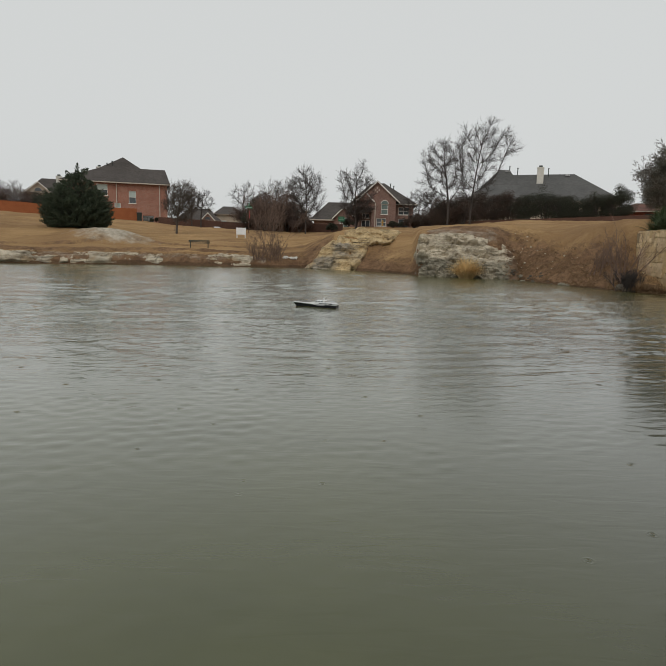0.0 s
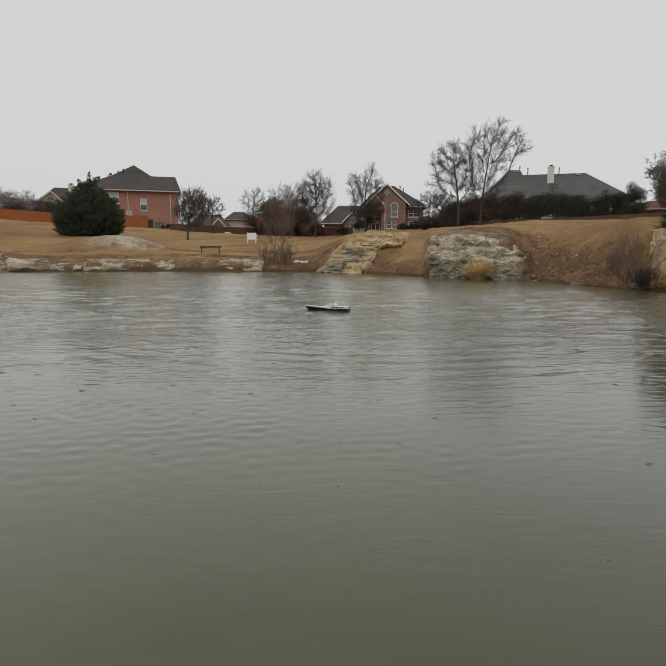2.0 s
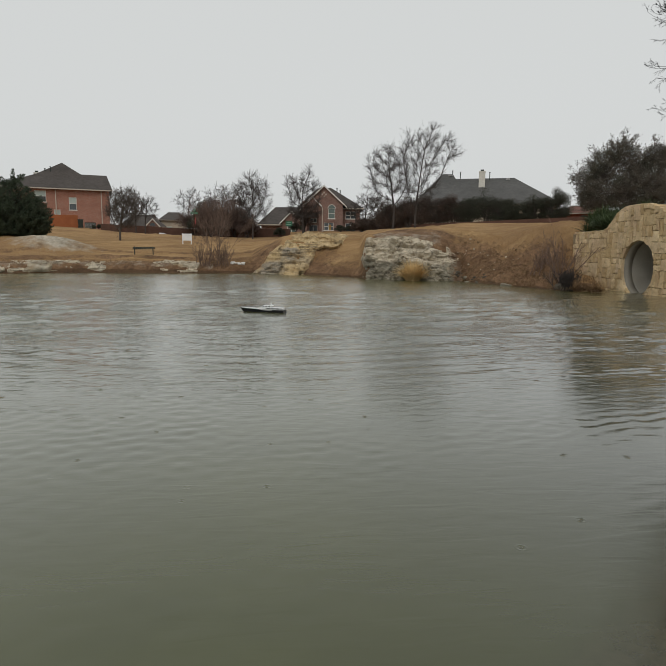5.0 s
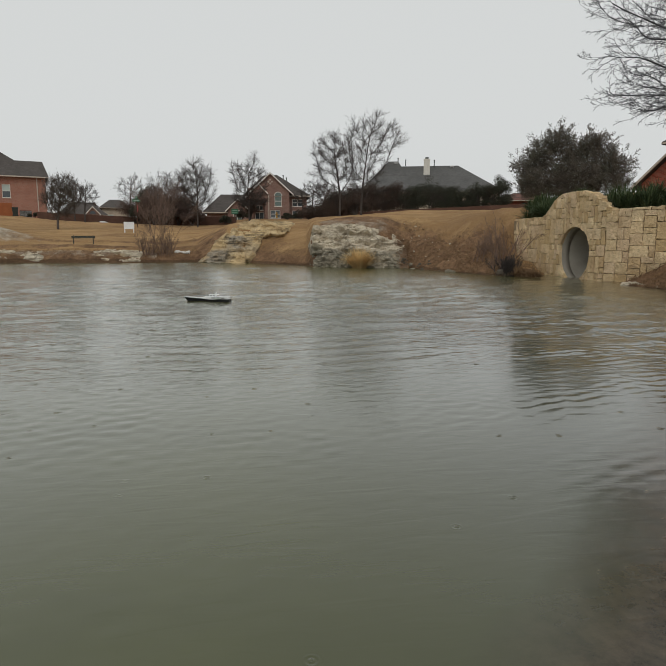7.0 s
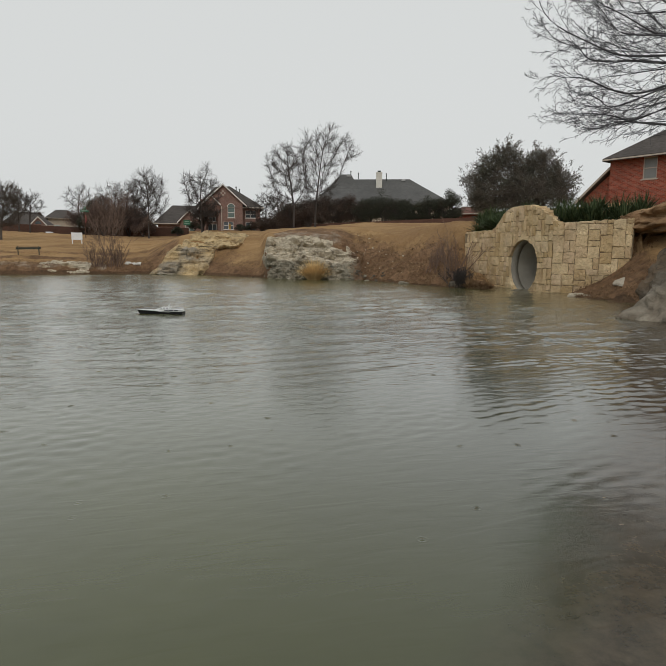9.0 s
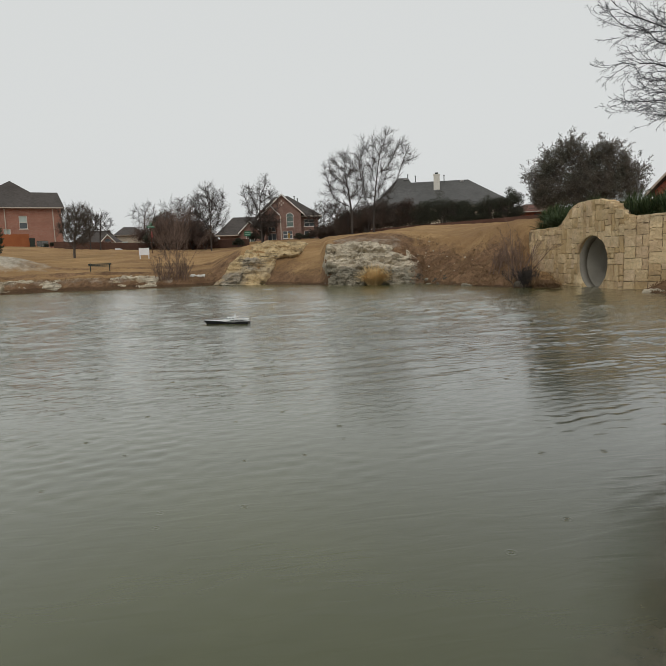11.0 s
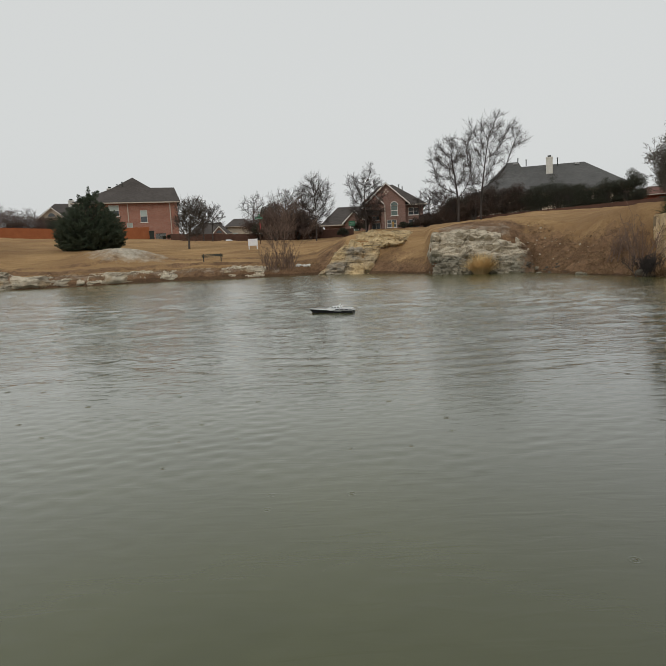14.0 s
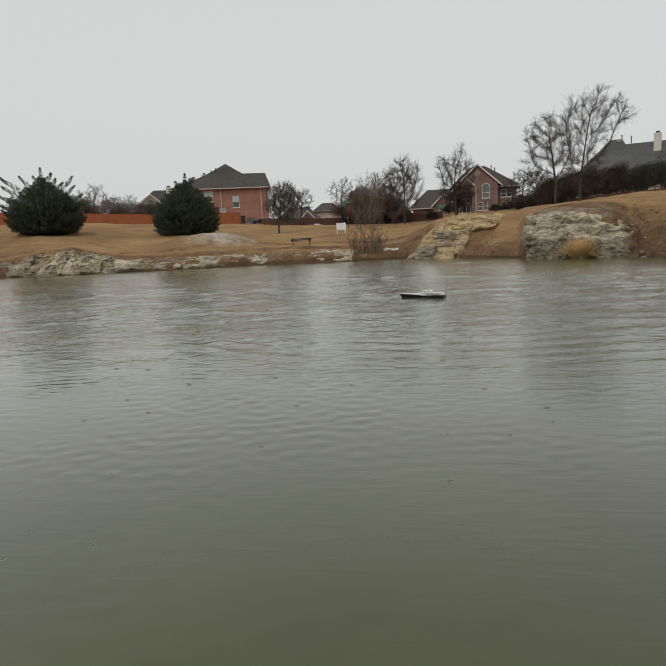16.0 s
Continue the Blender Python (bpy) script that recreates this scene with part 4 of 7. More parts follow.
def wall_block(wall, rng, s0, s1, z0, z1):
    top = max(wall_top(s0), wall_top(s1), wall_top((s0 + s1) / 2))
    if z0 > top - 0.06 or z1 < -0.3:
        return
    if z0 < ARCH_Z + ARCH_R and all(math.hypot(s - S_ARCH, z - ARCH_Z) < ARCH_R for s in (s0, s1) for z in (z0, z1)):
        return
    if s1 - s0 < 0.06 or s0 < 0.72:
        return
    gap = 0.008
    s0, s1, z0, z1 = s0 + gap, s1 - gap, z0 + gap, z1 - gap
    per = []
    k = 4
    for a, b in (((s0, z0), (s1, z0)), ((s1, z0), (s1, z1)), ((s1, z1), (s0, z1)), ((s0, z1), (s0, z0))):
        per += [(a[0] + (b[0] - a[0]) * i / k, a[1] + (b[1] - a[1]) * i / k) for i in range(k)]
    out = []
    for s, z in per:
        s += rng.uniform(-0.018, 0.018)
        z += rng.uniform(-0.018, 0.018)
        z = min(z, wall_top(s) + rng.uniform(-0.02, 0.03))
        r = math.hypot(s - S_ARCH, z - ARCH_Z)
        if r < ARCH_R + 0.01 and r > 1e-3:
            s, z = S_ARCH + (s - S_ARCH) * (ARCH_R + 0.01) / r, ARCH_Z + (z - ARCH_Z) * (ARCH_R + 0.01) / r
        out.append((s, z))
    area = 0.5 * sum(a[0] * b[1] - b[0] * a[1] for a, b in zip(out, out[1:] + out[:1]))
    if area < 0.006:
        return
    cs, cz = sum(p[0] for p in out) / len(out), sum(p[1] for p in out) / len(out)
    proud = rng.uniform(0.030, 0.065)
    rings = [[wall_place(s, z, -0.12) for s, z in out], [wall_place(s, z, proud - 0.022 + rng.uniform(-0.012, 0.012)) for s, z in out]]
    inset = [(s + (cs - s) * 0.06, z + (cz - z) * 0.06) for s, z in out]
    rings.append([wall_place(s, z, proud + rng.uniform(-0.014, 0.014)) for s, z in inset])
    n = len(out)
    vs = [p for ring in rings for p in ring] + [wall_place(cs, cz, proud + rng.uniform(0.0, 0.02))]
    fs = [(a * n + i, a * n + (i + 1) % n, (a + 1) * n + (i + 1) % n, (a + 1) * n + i) for a in range(2) for i in range(n)]
    fs += [(2 * n + i, 2 * n + (i + 1) % n, 3 * n) for i in range(n)]
    Solid().add(vs, fs).part("block", BLOCK, wall)


build_wall()

# ---- houses ----


def wall_panel(parent, name, mat, x0, x1, z0, z1, y, openings=(), thick=0.3, label=""):
    """An upright wall along x at depth y, its face towards -y, with openings (x0, x1, z0, z1) cut through."""
    xs = sorted({x0, x1, *[v for o in openings for v in o[:2]]})
    zs = sorted({z0, z1, *[v for o in openings for v in o[2:4]]})
    s = Solid()
    for a, b in zip(xs, xs[1:]):
        run = []
        for c, d in zip(zs, zs[1:]):
            hole = any(o[0] <= a and b <= o[1] and o[2] <= c and d <= o[3] for o in openings)
            if hole:
                run.append(None)
            elif run and run[-1]:
                run[-1] = (run[-1][0], d)
            else:
                run.append((c, d))
        for r in run:
            if r:
                s.box(a, y, r[0], b, y + thick, r[1])
    return s.part(name, mat, parent, label)


def window(parent, x0, x1, z0, z1, y, arch=False, pane_mat=None, frame_mat=None, bars=1, rows=2):
    """A recessed window: frame, sill, panes and glazing bars, as a part with its own parts."""
    fm = frame_mat or TRIM
    t = 0.055
    fr = Solid()
    fr.box(x0, y + 0.05, z0, x0 + t, y + 0.15, z1).box(x1 - t, y + 0.05, z0, x1, y + 0.15, z1)
    fr.box(x0 + t, y + 0.05, z0, x1 - t, y + 0.15, z0 + t).box(x0 + t, y + 0.05, z1 - t, x1 - t, y + 0.15, z1)
    for i in range(1, bars):
        x = x0 + (x1 - x0) * i / bars
        fr.box(x - 0.03, y + 0.06, z0 + t, x + 0.03, y + 0.13, z1 - t)
    for i in range(1, rows):
        z = z0 + (z1 - z0) * i / rows
        fr.box(x0 + t, y + 0.065, z - 0.03, x1 - t, y + 0.125, z + 0.03)
    w = fr.part("window", fm, parent, "white-framed window")
    if arch:
        r = (x1 - x0) / 2
        cx = (x0 + x1) / 2
        pts = [(cx + r * math.cos(a), z1 + r * math.sin(a)) for a in (math.pi * i / 14 for i in range(15))]
        Solid().prism(pts, y - 0.02, y + 0.02).part("fanlight", pane_mat or GLASS, w)
        band = Solid()
        ring = [(cx + (r + 0.07) * math.cos(a), z1 + (r + 0.07) * math.sin(a)) for a in (math.pi * i / 14 for i in range(15))]
        for i in range(14):
            band.prism([pts[i], ring[i], ring[i + 1], pts[i + 1]], y - 0.06, y + 0.03)
        band.part("arch_trim", fm, w)
    zs = [z0 + (z1 - z0) * i / rows for i in range(rows + 1)]
    for i in range(rows):
        Solid().box(x0 + 0.02, y + 0.10, zs[i] + 0.01, x1 - 0.02, y + 0.12, zs[i + 1] - 0.01).part("pane", (BLIND if (i == rows - 1 and pane_mat is None) else (pane_mat or GLASS)), w)
    Solid().box(x0 - 0.08, y - 0.06, z0 - 0.07, x1 + 0.08, y + 0.05, z0).part("sill", fm, w)
    return w


def slab_roof(parent, corners_list, mat, name="roof", thick=0.18, label=""):
    """A roof of planar slabs: each a loop of corners, given thickness downwards."""
    s = Solid()
    for c in corners_list:
        n = len(c)
        low = [(x, y, z - thick) for x, y, z in c]
        s.add(list(c) + low, [tuple(range(n)), tuple(range(2 * n - 1, n - 1, -1))] + [(i, i + n, (i + 1) % n + n, (i + 1) % n) for i in range(n)])
    return s.part(name, mat, parent, label)


def hip_roof(parent, x0, x1, y0, y1, z, ridge_z, rx0, rx1, ry, mat, label="", board=None):
    """Four slopes from an eaves rectangle to a level ridge along x."""
    a, b, c, d = (x0, y0, z), (x1, y0, z), (x1, y1, z), (x0, y1, z)
    p, q = (rx0, ry, ridge_z), (rx1, ry, ridge_z)
    roof = slab_roof(parent, [[a, b, q, p], [c, d, p, q], [b, c, q], [d, a, p]], mat, label=label)
    f = Solid()
    f.box(x0, y0 - 0.03, z - 0.14, x1, y0 + 0.05, z - 0.05)
    f.part("fascia", board or CREAM, parent, "gutter board")
    return roof


def depth_gable(parent, cx, half, y0, y1, z, ridge_z, mat, wall_mat, trim=None, over=0.25):
    """A gable facing -y: ridge runs in depth; brick triangle, two slopes, trim boards."""
    k = (ridge_z - z) / half
    e = half + over
    ze = z - k * over
    slab_roof(parent, [[(cx - e, y0 - over, ze), (cx, y0 - over, ridge_z), (cx, y1, ridge_z), (cx - e, y1, ze)], [(cx, y0 - over, ridge_z), (cx + e, y0 - over, ze), (cx + e, y1, ze), (cx, y1, ridge_z)]], mat)
    Solid().prism([(cx - half, z), (cx + half, z), (cx, ridge_z - 0.12)], y0, y0 + 0.3).part("gable", wall_mat, parent)
    t = Solid()
    for s in (-1, 1):
        t.prism([(cx, ridge_z - 0.02), (cx, ridge_z - 0.22), (cx + s * e, ze - 0.22), (cx + s * e, ze - 0.02)][::s], y0 - over - 0.06, y0 - over + 0.02)
    t.part("barge_board", trim or TRIM, parent, "pale gable trim")


def closed_box(parent, x0, x1, y0, y1, z0, z1, mat, name="wall"):
    """Side and back walls of a house; its front is a panel of its own."""
    Solid().box(x0, y0, z0, x0 + 0.3, y1, z1).part(name, mat, parent)
    Solid().box(x1 - 0.3, y0, z0, x1, y1, z1).part(name, mat, parent)
    Solid().box(x0 + 0.3, y1 - 0.3, z0, x1 - 0.3, y1, z1).part(name, mat, parent)


def stack(parent, x, y, z0, z1, w, mat=None, d=None):
    s = Solid().box(x - w / 2, y - (d or w) / 2, z0, x + w / 2, y + (d or w) / 2, z1, 0.02)
    s.box(x - w / 2 - 0.03, y - (d or w) / 2 - 0.03, z1 - 0.16, x + w / 2 + 0.03, y + (d or w) / 2 + 0.03, z1 - 0.04)
    c = s.part("chimney", mat or PALE_BRICK, parent, "pale brick chimney")
    Solid().box(x - w * 0.26, y - w * 0.26, z1, x + w * 0.26, y + w * 0.26, z1 + 0.24, 0.02).part("chimney_cap", METAL_DARK, c)


def vent(parent, x, y, z0, z1):
    Solid().tube([(x, y, z0), (x, y, z1)], 0.06, 8).tube([(x, y, z1 - 0.1), (x, y, z1)], 0.10, 8).part("vent_pipe", METAL_DARK, parent, "dark roof vent pipe")


def house_orange():
    z0 = 4.15
    h = thing("house", facing(-18.3, 90, z0), "two-storey orange-red brick house with a dark hipped roof", "house")
    e = 9.5 - z0
    ops = [(-0.15, 0.80, 2.55, 4.25), (-2.05, -1.25, 1.2, 2.55), (-4.3, -2.9, 3.5, 5.0)]
    wall_panel(h, "wall", BRICK, -8.5, 5.0, -0.8, e, 0, ops)
    closed_box(h, -8.5, 5.0, 0.3, 11, -0.8, e, BRICK)
    for o in ops:
        window(h, *o, 0, bars=1)
    # low gable-ended front roof, and the taller hip behind it
    slab_roof(h, [[(-9, -0.5, e), (5.4, -0.5, e), (4.95, 4.2, 7.75), (-3.6, 4.2, 7.75)], [(5.4, 8.9, e), (-9, 8.9, e), (-3.6, 4.2, 7.75), (4.95, 4.2, 7.75)], [(-9, 8.9, e), (-9, -0.5, e), (-3.6, 4.2, 7.75)], [(5.4, -0.5, e), (5.4, 8.9, e), (4.95, 4.2, 7.75)]], ROOF, label="dark brown shingle roof")
    p = (-0.85, 6.0, 9.45)
    slab_roof(h, [[(-7.6, 0.6, e), (6.0 - 1.2, 0.6, e), p], [(4.8, 11.4, e), (-7.6, 11.4, e), p], [(4.8, 0.6, e), (4.8, 11.4, e), p], [(-7.6, 11.4, e), (-7.6, 0.6, e), p]], ROOF)
    Solid().box(-9, -0.6, e - 0.17, 5.4, -0.48, e - 0.03).part("gutter", CREAM, h, "cream gutter")
    for x in (-1.75, 3.95):
        Solid().box(x - 0.06, -0.14, 0.1, x + 0.06, -0.02, e - 0.2).part("downpipe", CREAM, h, "cream downpipe")
    stack(h, -4.1, 5.5, 6.3, 7.85, 0.75)
    vent(h, -3.0, 4.0, 7.0, 8.3)
    vent(h, -2.3, 4.0, 7.0, 8.6)


def house_gabled():
    z0 = 3.7
    h = thing("house", facing(4.35, 80, z0), "two-storey brown-red brick house with a tall front gable", "house")
    e = 7.15 - z0
    ops = [(0.1, 1.0, 2.0, 3.3), (-0.45, 0.8, 0.5, 1.5)]
    wall_panel(h, "wall", BRICK_BROWN, -0.75, 2.0, -0.6, e + 0.4, 0, ops)
    wall_panel(h, "wall", BRICK_BROWN, -6.2, -3.4, -0.6, 1.3, 1.2, ())
    wall_panel(h, "wall", BRICK_BROWN, -3.4, -0.75, e - 0.4, e + 0.9, 0.9, ())
    window(h, *ops[0], 0, arch=True, pane_mat=GLASS_GREEN)
    window(h, *ops[1], 0, bars=2, rows=2, pane_mat=GLASS)
    depth_gable(h, -0.45, 2.75, 0.12, 8, e + 0.35, 6.3, ROOF, BRICK_BROWN)
    # recessed right wing
    ops = [(2.4, 3.75, 2.05, 3.0), (2.4, 3.75, 0.3, 1.5)]
    wall_panel(h, "wall", BRICK_BROWN, 1.75, 4.3, -0.6, e, 1.2, ops)
    for o in ops:
        window(h, *o, 1.2, bars=2, rows=2, pane_mat=GLASS)
    closed_box(h, -3.6, 4.3, 1.5, 10.5, -0.6, e, BRICK_BROWN)
    slab_roof(h, [[(1.3, 0.7, e), (4.75, 0.7, e), (0.45, 5.6, 6.5), (0.2, 5.6, 6.5)], [(4.75, 0.7, e), (4.75, 11, e), (0.45, 5.6, 6.5)], [(4.75, 11, e), (-4.0, 11, e), (-1.5, 5.6, 6.4), (0.45, 5.6, 6.5)], [(-4.0, 11, e), (-4.0, 0.9, e), (-1.5, 5.6, 6.4)], [(-4.0, 0.9, e), (1.3, 0.9, e), (0.45, 5.6, 6.5), (-1.5, 5.6, 6.4)]], ROOF, label="dark shingle hipped roof")
    Solid().box(1.75, 0.55, e - 0.17, 4.75, 0.68, e - 0.03).part("gutter", CREAM, h)
    # entry bay with a small gable
    ops = [(-2.7, -1.15, -0.5, 2.9)]
    wall_panel(h, "wall", BRICK_BROWN, -3.4, -0.75, -0.6, e, 0.5, ops)
    ops = [(-2.5, -1.35, -0.4, 1.3), (-2.4, -1.45, 1.6, 2.2)]
    wall_panel(h, "wall", BRICK_BROWN, -3.4, -0.75, -0.6, e, 2.6, ops)
    window(h, *ops[0], 2.6, bars=2, rows=2, pane_mat=GLASS)
    window(h, *ops[1], 2.6, bars=2, rows=1, pane_mat=GLASS)
    depth_gable(h, -1.95, 1.5, 0.4, 5, e - 0.05, e + 1.45, ROOF, BRICK_BROWN)
    Solid().box(-0.72, -0.12, -0.4, -0.6, -0.02, e).part("downpipe", CREAM, h, "pale downpipe")
    vent(h, 1.3, 5.4, 5.7, 6.45)
    vent(h, 1.75, 5.4, 5.3, 6.15)
    motif = Solid()
    for dx, dz in ((0, 0.24), (0, -0.24), (0.24, 0), (-0.24, 0)):
        motif.prism([(-0.45 + dx - 0.13, 5.1 + dz), (-0.45 + dx, 5.1 + dz - 0.13), (-0.45 + dx + 0.13, 5.1 + dz), (-0.45 + dx, 5.1 + dz + 0.13)], 0.08, 0.125)
    motif.part("brick_motif", CREAM, h, "pale diamond motif in the gable")
    # low garage wing
    wall_panel(h, "wall", BRICK_BROWN, -8.8, -5.4, -0.6, 1.35, 1.6, ())
    ops = [(-5.3, -4.2, 0.0, 1.5)]
    wall_panel(h, "wall", BRICK_BROWN, -6.0, -3.4, -0.6, 1.75, 0.9, ops)
    window(h, *ops[0], 0.9, bars=2, rows=2, pane_mat=GLASS_GREEN)
    depth_gable(h, -4.7, 1.35, 0.8, 5, 1.7, 3.05, ROOF, BRICK_BROWN)
    slab_roof(h, [[(-9.3, 1.2, 1.3), (-3.4, 1.2, 1.3), (-3.4, 6.2, 3.85), (-7.3, 6.2, 3.85)], [(-9.3, 11, 1.3), (-9.3, 1.2, 1.3), (-7.3, 6.2, 3.85)], [(-3.4, 11, 1.3), (-9.3, 11, 1.3), (-7.3, 6.2, 3.85), (-3.4, 6.2, 3.85)]], ROOF)
    Solid().box(-9.3, 1.05, 1.12, -5.4, 1.18, 1.27).part("gutter", CREAM, h)


def house_chimney():
    z0 = 4.3
    h = thing("house", facing(18.5, 85, z0), "wide house with a grey shingle roof and white chimney", "house")
    e = 7.9 - z0
    closed_box(h, -9.2, 9.6, 0.3, 13, -0.5, e, BRICK_PALE)
    wall_panel(h, "wall", BRICK_PALE, -9.2, 9.6, -0.5, e, 0, ())
    hip_roof(h, -9.7, 10.1, -0.5, 13.5, e, 7.72, -4.4, 4.3, 6.3, ROOF_GREY, "grey shingle hipped roof")
    slab_roof(h, [[(-9.7, 1.0, e), (-1.4, 1.0, e), (-4.3, 6.0, 8.4), (-5.7, 6.0, 8.4)], [(-1.4, 1.0, e), (-1.4, 11.5, e), (-4.3, 6.0, 8.4)], [(-1.4, 11.5, e), (-9.7, 11.5, e), (-5.7, 6.0, 8.4), (-4.3, 6.0, 8.4)], [(-9.7, 11.5, e), (-9.7, 1.0, e), (-5.7, 6.0, 8.4)]], ROOF_GREY)
    stack(h, -0.15, 4.3, 5.4, 8.45, 0.86, PALE_BRICK, 0.9)
    vent(h, -4.3, 5.8, 8.0, 8.85)
    vent(h, -3.2, 5.8, 7.7, 8.6)
    vent(h, 0.9, 5.8, 7.3, 8.5)
    for x, y, z in ((3.4, 5.6, 7.38), (-4.6, 5.4, 8.0)):
        Solid().box(x - 0.3, y, z, x + 0.3, y + 0.5, z + 0.26, 0.03).part("roof_vent", METAL_GREY, h, "pale box vent near the ridge")


def house_red():
    z0 = 4.15
    # its long side runs towards the near bank
    h = thing("house", facing(38.3, 46, z0, -28), "deep red brick house with a dark roof and white gable trim", "house")
    e = 7.75 - z0
    ops = [(2.2, 3.1, 2.15, 3.55), (6.6, 7.5, 2.15, 3.55)]
    wall_panel(h, "wall", BRICK_RED, 0, 12, -0.8, e, 0, ops)
    for o in ops:
        window(h, *o, 0, bars=1, rows=2, pane_mat=BLIND_GREY, frame_mat=CREAM)
    closed_box(h, 0, 12, 0.3, 10, -0.8, e, BRICK_RED)
    hip_roof(h, -0.25, 12.6, -0.6, 10.6, e + 0.05, 7.2, 4.6, 8.2, 5.0, ROOF, "dark shingle roof with wide eaves", CREAM)
    # lower wing whose gable slope falls away
    Solid().prism([(-2.0, -0.8), (0, -0.8), (0, 2.9), (-2.0, 1.15)], 0.4, 8).part("wall", BRICK_RED, h)
    slab_roof(h, [[(-2.4, 0.0, 0.95), (0.0, 0.0, 3.15), (0.0, 8.2, 3.15), (-2.4, 8.2, 0.95)]], ROOF)
    Solid().prism([(-2.45, 0.78), (0.0, 3.0), (0.0, 3.17), (-2.45, 0.97)], -0.08, 0.0).part("barge_board", CREAM, h, "pale gable trim")


def house_small(az, d, z0, w, wall_h, ridge, mat, roof, label, gable=None, turn=0.0, depth=8.0):
    h = thing("house", facing(az, d, z0, turn), label, "house")
    ops = [(-w * 0.3, -w * 0.3 + 1.0, 0.9, 2.2)] if wall_h > 2.4 else []
    wall_panel(h, "wall", mat, -w / 2, w / 2, -1.0, wall_h, 0, ops)
    closed_box(h, -w / 2, w / 2, 0.3, depth, -1.0, wall_h, mat)
    for o in ops:
        window(h, *o, 0)
    hip_roof(h, -w / 2 - 0.5, w / 2 + 0.5, -0.5, depth + 0.5, wall_h, ridge, -w * 0.22, w * 0.22, depth / 2, roof)
    if gable:
        cx, half, top = gable
        depth_gable(h, cx, half, -0.5, 4, wall_h - 0.1, top, roof, mat)
        Solid().prism([(cx + 0.5 * math.cos(a), wall_h + 0.1 + 0.5 * math.sin(a)) for a in (math.pi * i / 10 for i in range(11))], -0.56, -0.5).part("arched_window", GLASS, h, "arched window")
    return h


house_orange()
house_gabled()
house_chimney()
house_red()
far = house_small(-24.45, 104, 4.4, 7.2, 4.2, 6.6, BRICK_PALE, ROOF, "pale brick house with an arched gable window", (-2.1, 2.0, 5.75))
stack(far, 0.9, 3.0, 5.0, 7.0, 0.9)
house_small(-9.7, 118, 3.6, 4.6, 3.4, 5.0, BRICK_PALE, ROOF, "pale two-storey house far behind the fence")
house_small(-12.4, 112, 3.3, 7.0, 2.2, 4.4, BRICK_BROWN, ROOF, "brown brick house behind bare trees", (1.6, 1.4, 3.6))
house_small(10.6, 100, 4.3, 6.0, 2.4, 4.6, BRICK_BROWN, ROOF, "brown brick house behind bare trees")
house_small(27.0, 70, 4.2, 5.0, 1.6, 2.6, BRICK_RED, ROOF_RED, "red-roofed brick house beside a spreading oak")

# ---- fences ----


def fence(az0, d0, top0, az1, d1, top1, height, mat, label, board=0.15, step=2.4):
    """A board fence between two places: posts, rails and panels of upright boards."""
    a, b = Vector(polar(az0, d0)), Vector(polar(az1, d1))
    run = (b - a).length
    f = thing("fence", Matrix.Translation((a.x, a.y, 0)) @ pose(0, 0, 0, 0, 0, math.degrees(math.atan2(b.y - a.y, b.x - a.x))), label, "fence")
    n = max(1, round(run / step))
    rng = random.Random(int(run * 100))
    for i in range(n):
        x0, x1 = run * i / n, run * (i + 1) / n
        k = max(2, int((x1 - x0) / board))
        crest = []
        for j in range(k):
            u0, u1 = x0 + (x1 - x0) * j / k, x0 + (x1 - x0) * (j + 1) / k
            top = top0 + (top1 - top0) * (u0 / run) + rng.uniform(-0.02, 0.02)
            crest += [(u0 + 0.012, top - 0.03), (u0 + 0.03, top), (u1 - 0.03, top), (u1 - 0.012, top - 0.03)]
        foot = [(x0 + 0.005, top0 + (top1 - top0) * (x0 / run) - height), (x1 - 0.005, top0 + (top1 - top0) * (x1 / run) - height)]
        s = Solid().prism(foot + crest[::-1], 0.0, 0.03)
        s.part("panel", mat, f)
        top = top0 + (top1 - top0) * (x0 / run)
        Solid().box(x0 - 0.05, 0.03, top - height - 0.3, x0 + 0.05, 0.13, top - 0.05).part("post", mat, f)
    return f


fence(-42, 86, 7.0, -24.2, 84, 5.75, 2.2, FENCE_ORANGE, "orange-stained cedar board fence along the lawn")
fence(-20.6, 84, 5.75, -17.75, 84, 5.75, 1.9, FENCE_ORANGE, "orange-stained cedar board fence beside a brick house")
fence(-15.9, 83, 4.7, -7.3, 76, 4.0, 1.7, FENCE_DARK, "dark weathered board fence behind the lawn")
fence(-7.3, 76, 4.05, 0.9, 71, 4.05, 1.8, FENCE_DARK, "dark weathered board fence behind the lawn")
fence(8.6, 76, 5.0, 12.2, 66, 4.85, 1.6, FENCE_DARK, "dark weathered board fence behind the trees")
fence(12.2, 62, 4.25, 27.5, 62, 4.95, 1.3, FENCE_DARK, "dark board fence under the hedge")

# ---- plants ----


def unit(v):
    return v / np.maximum(np.linalg.norm(v, axis=1, keepdims=True), 1e-9)


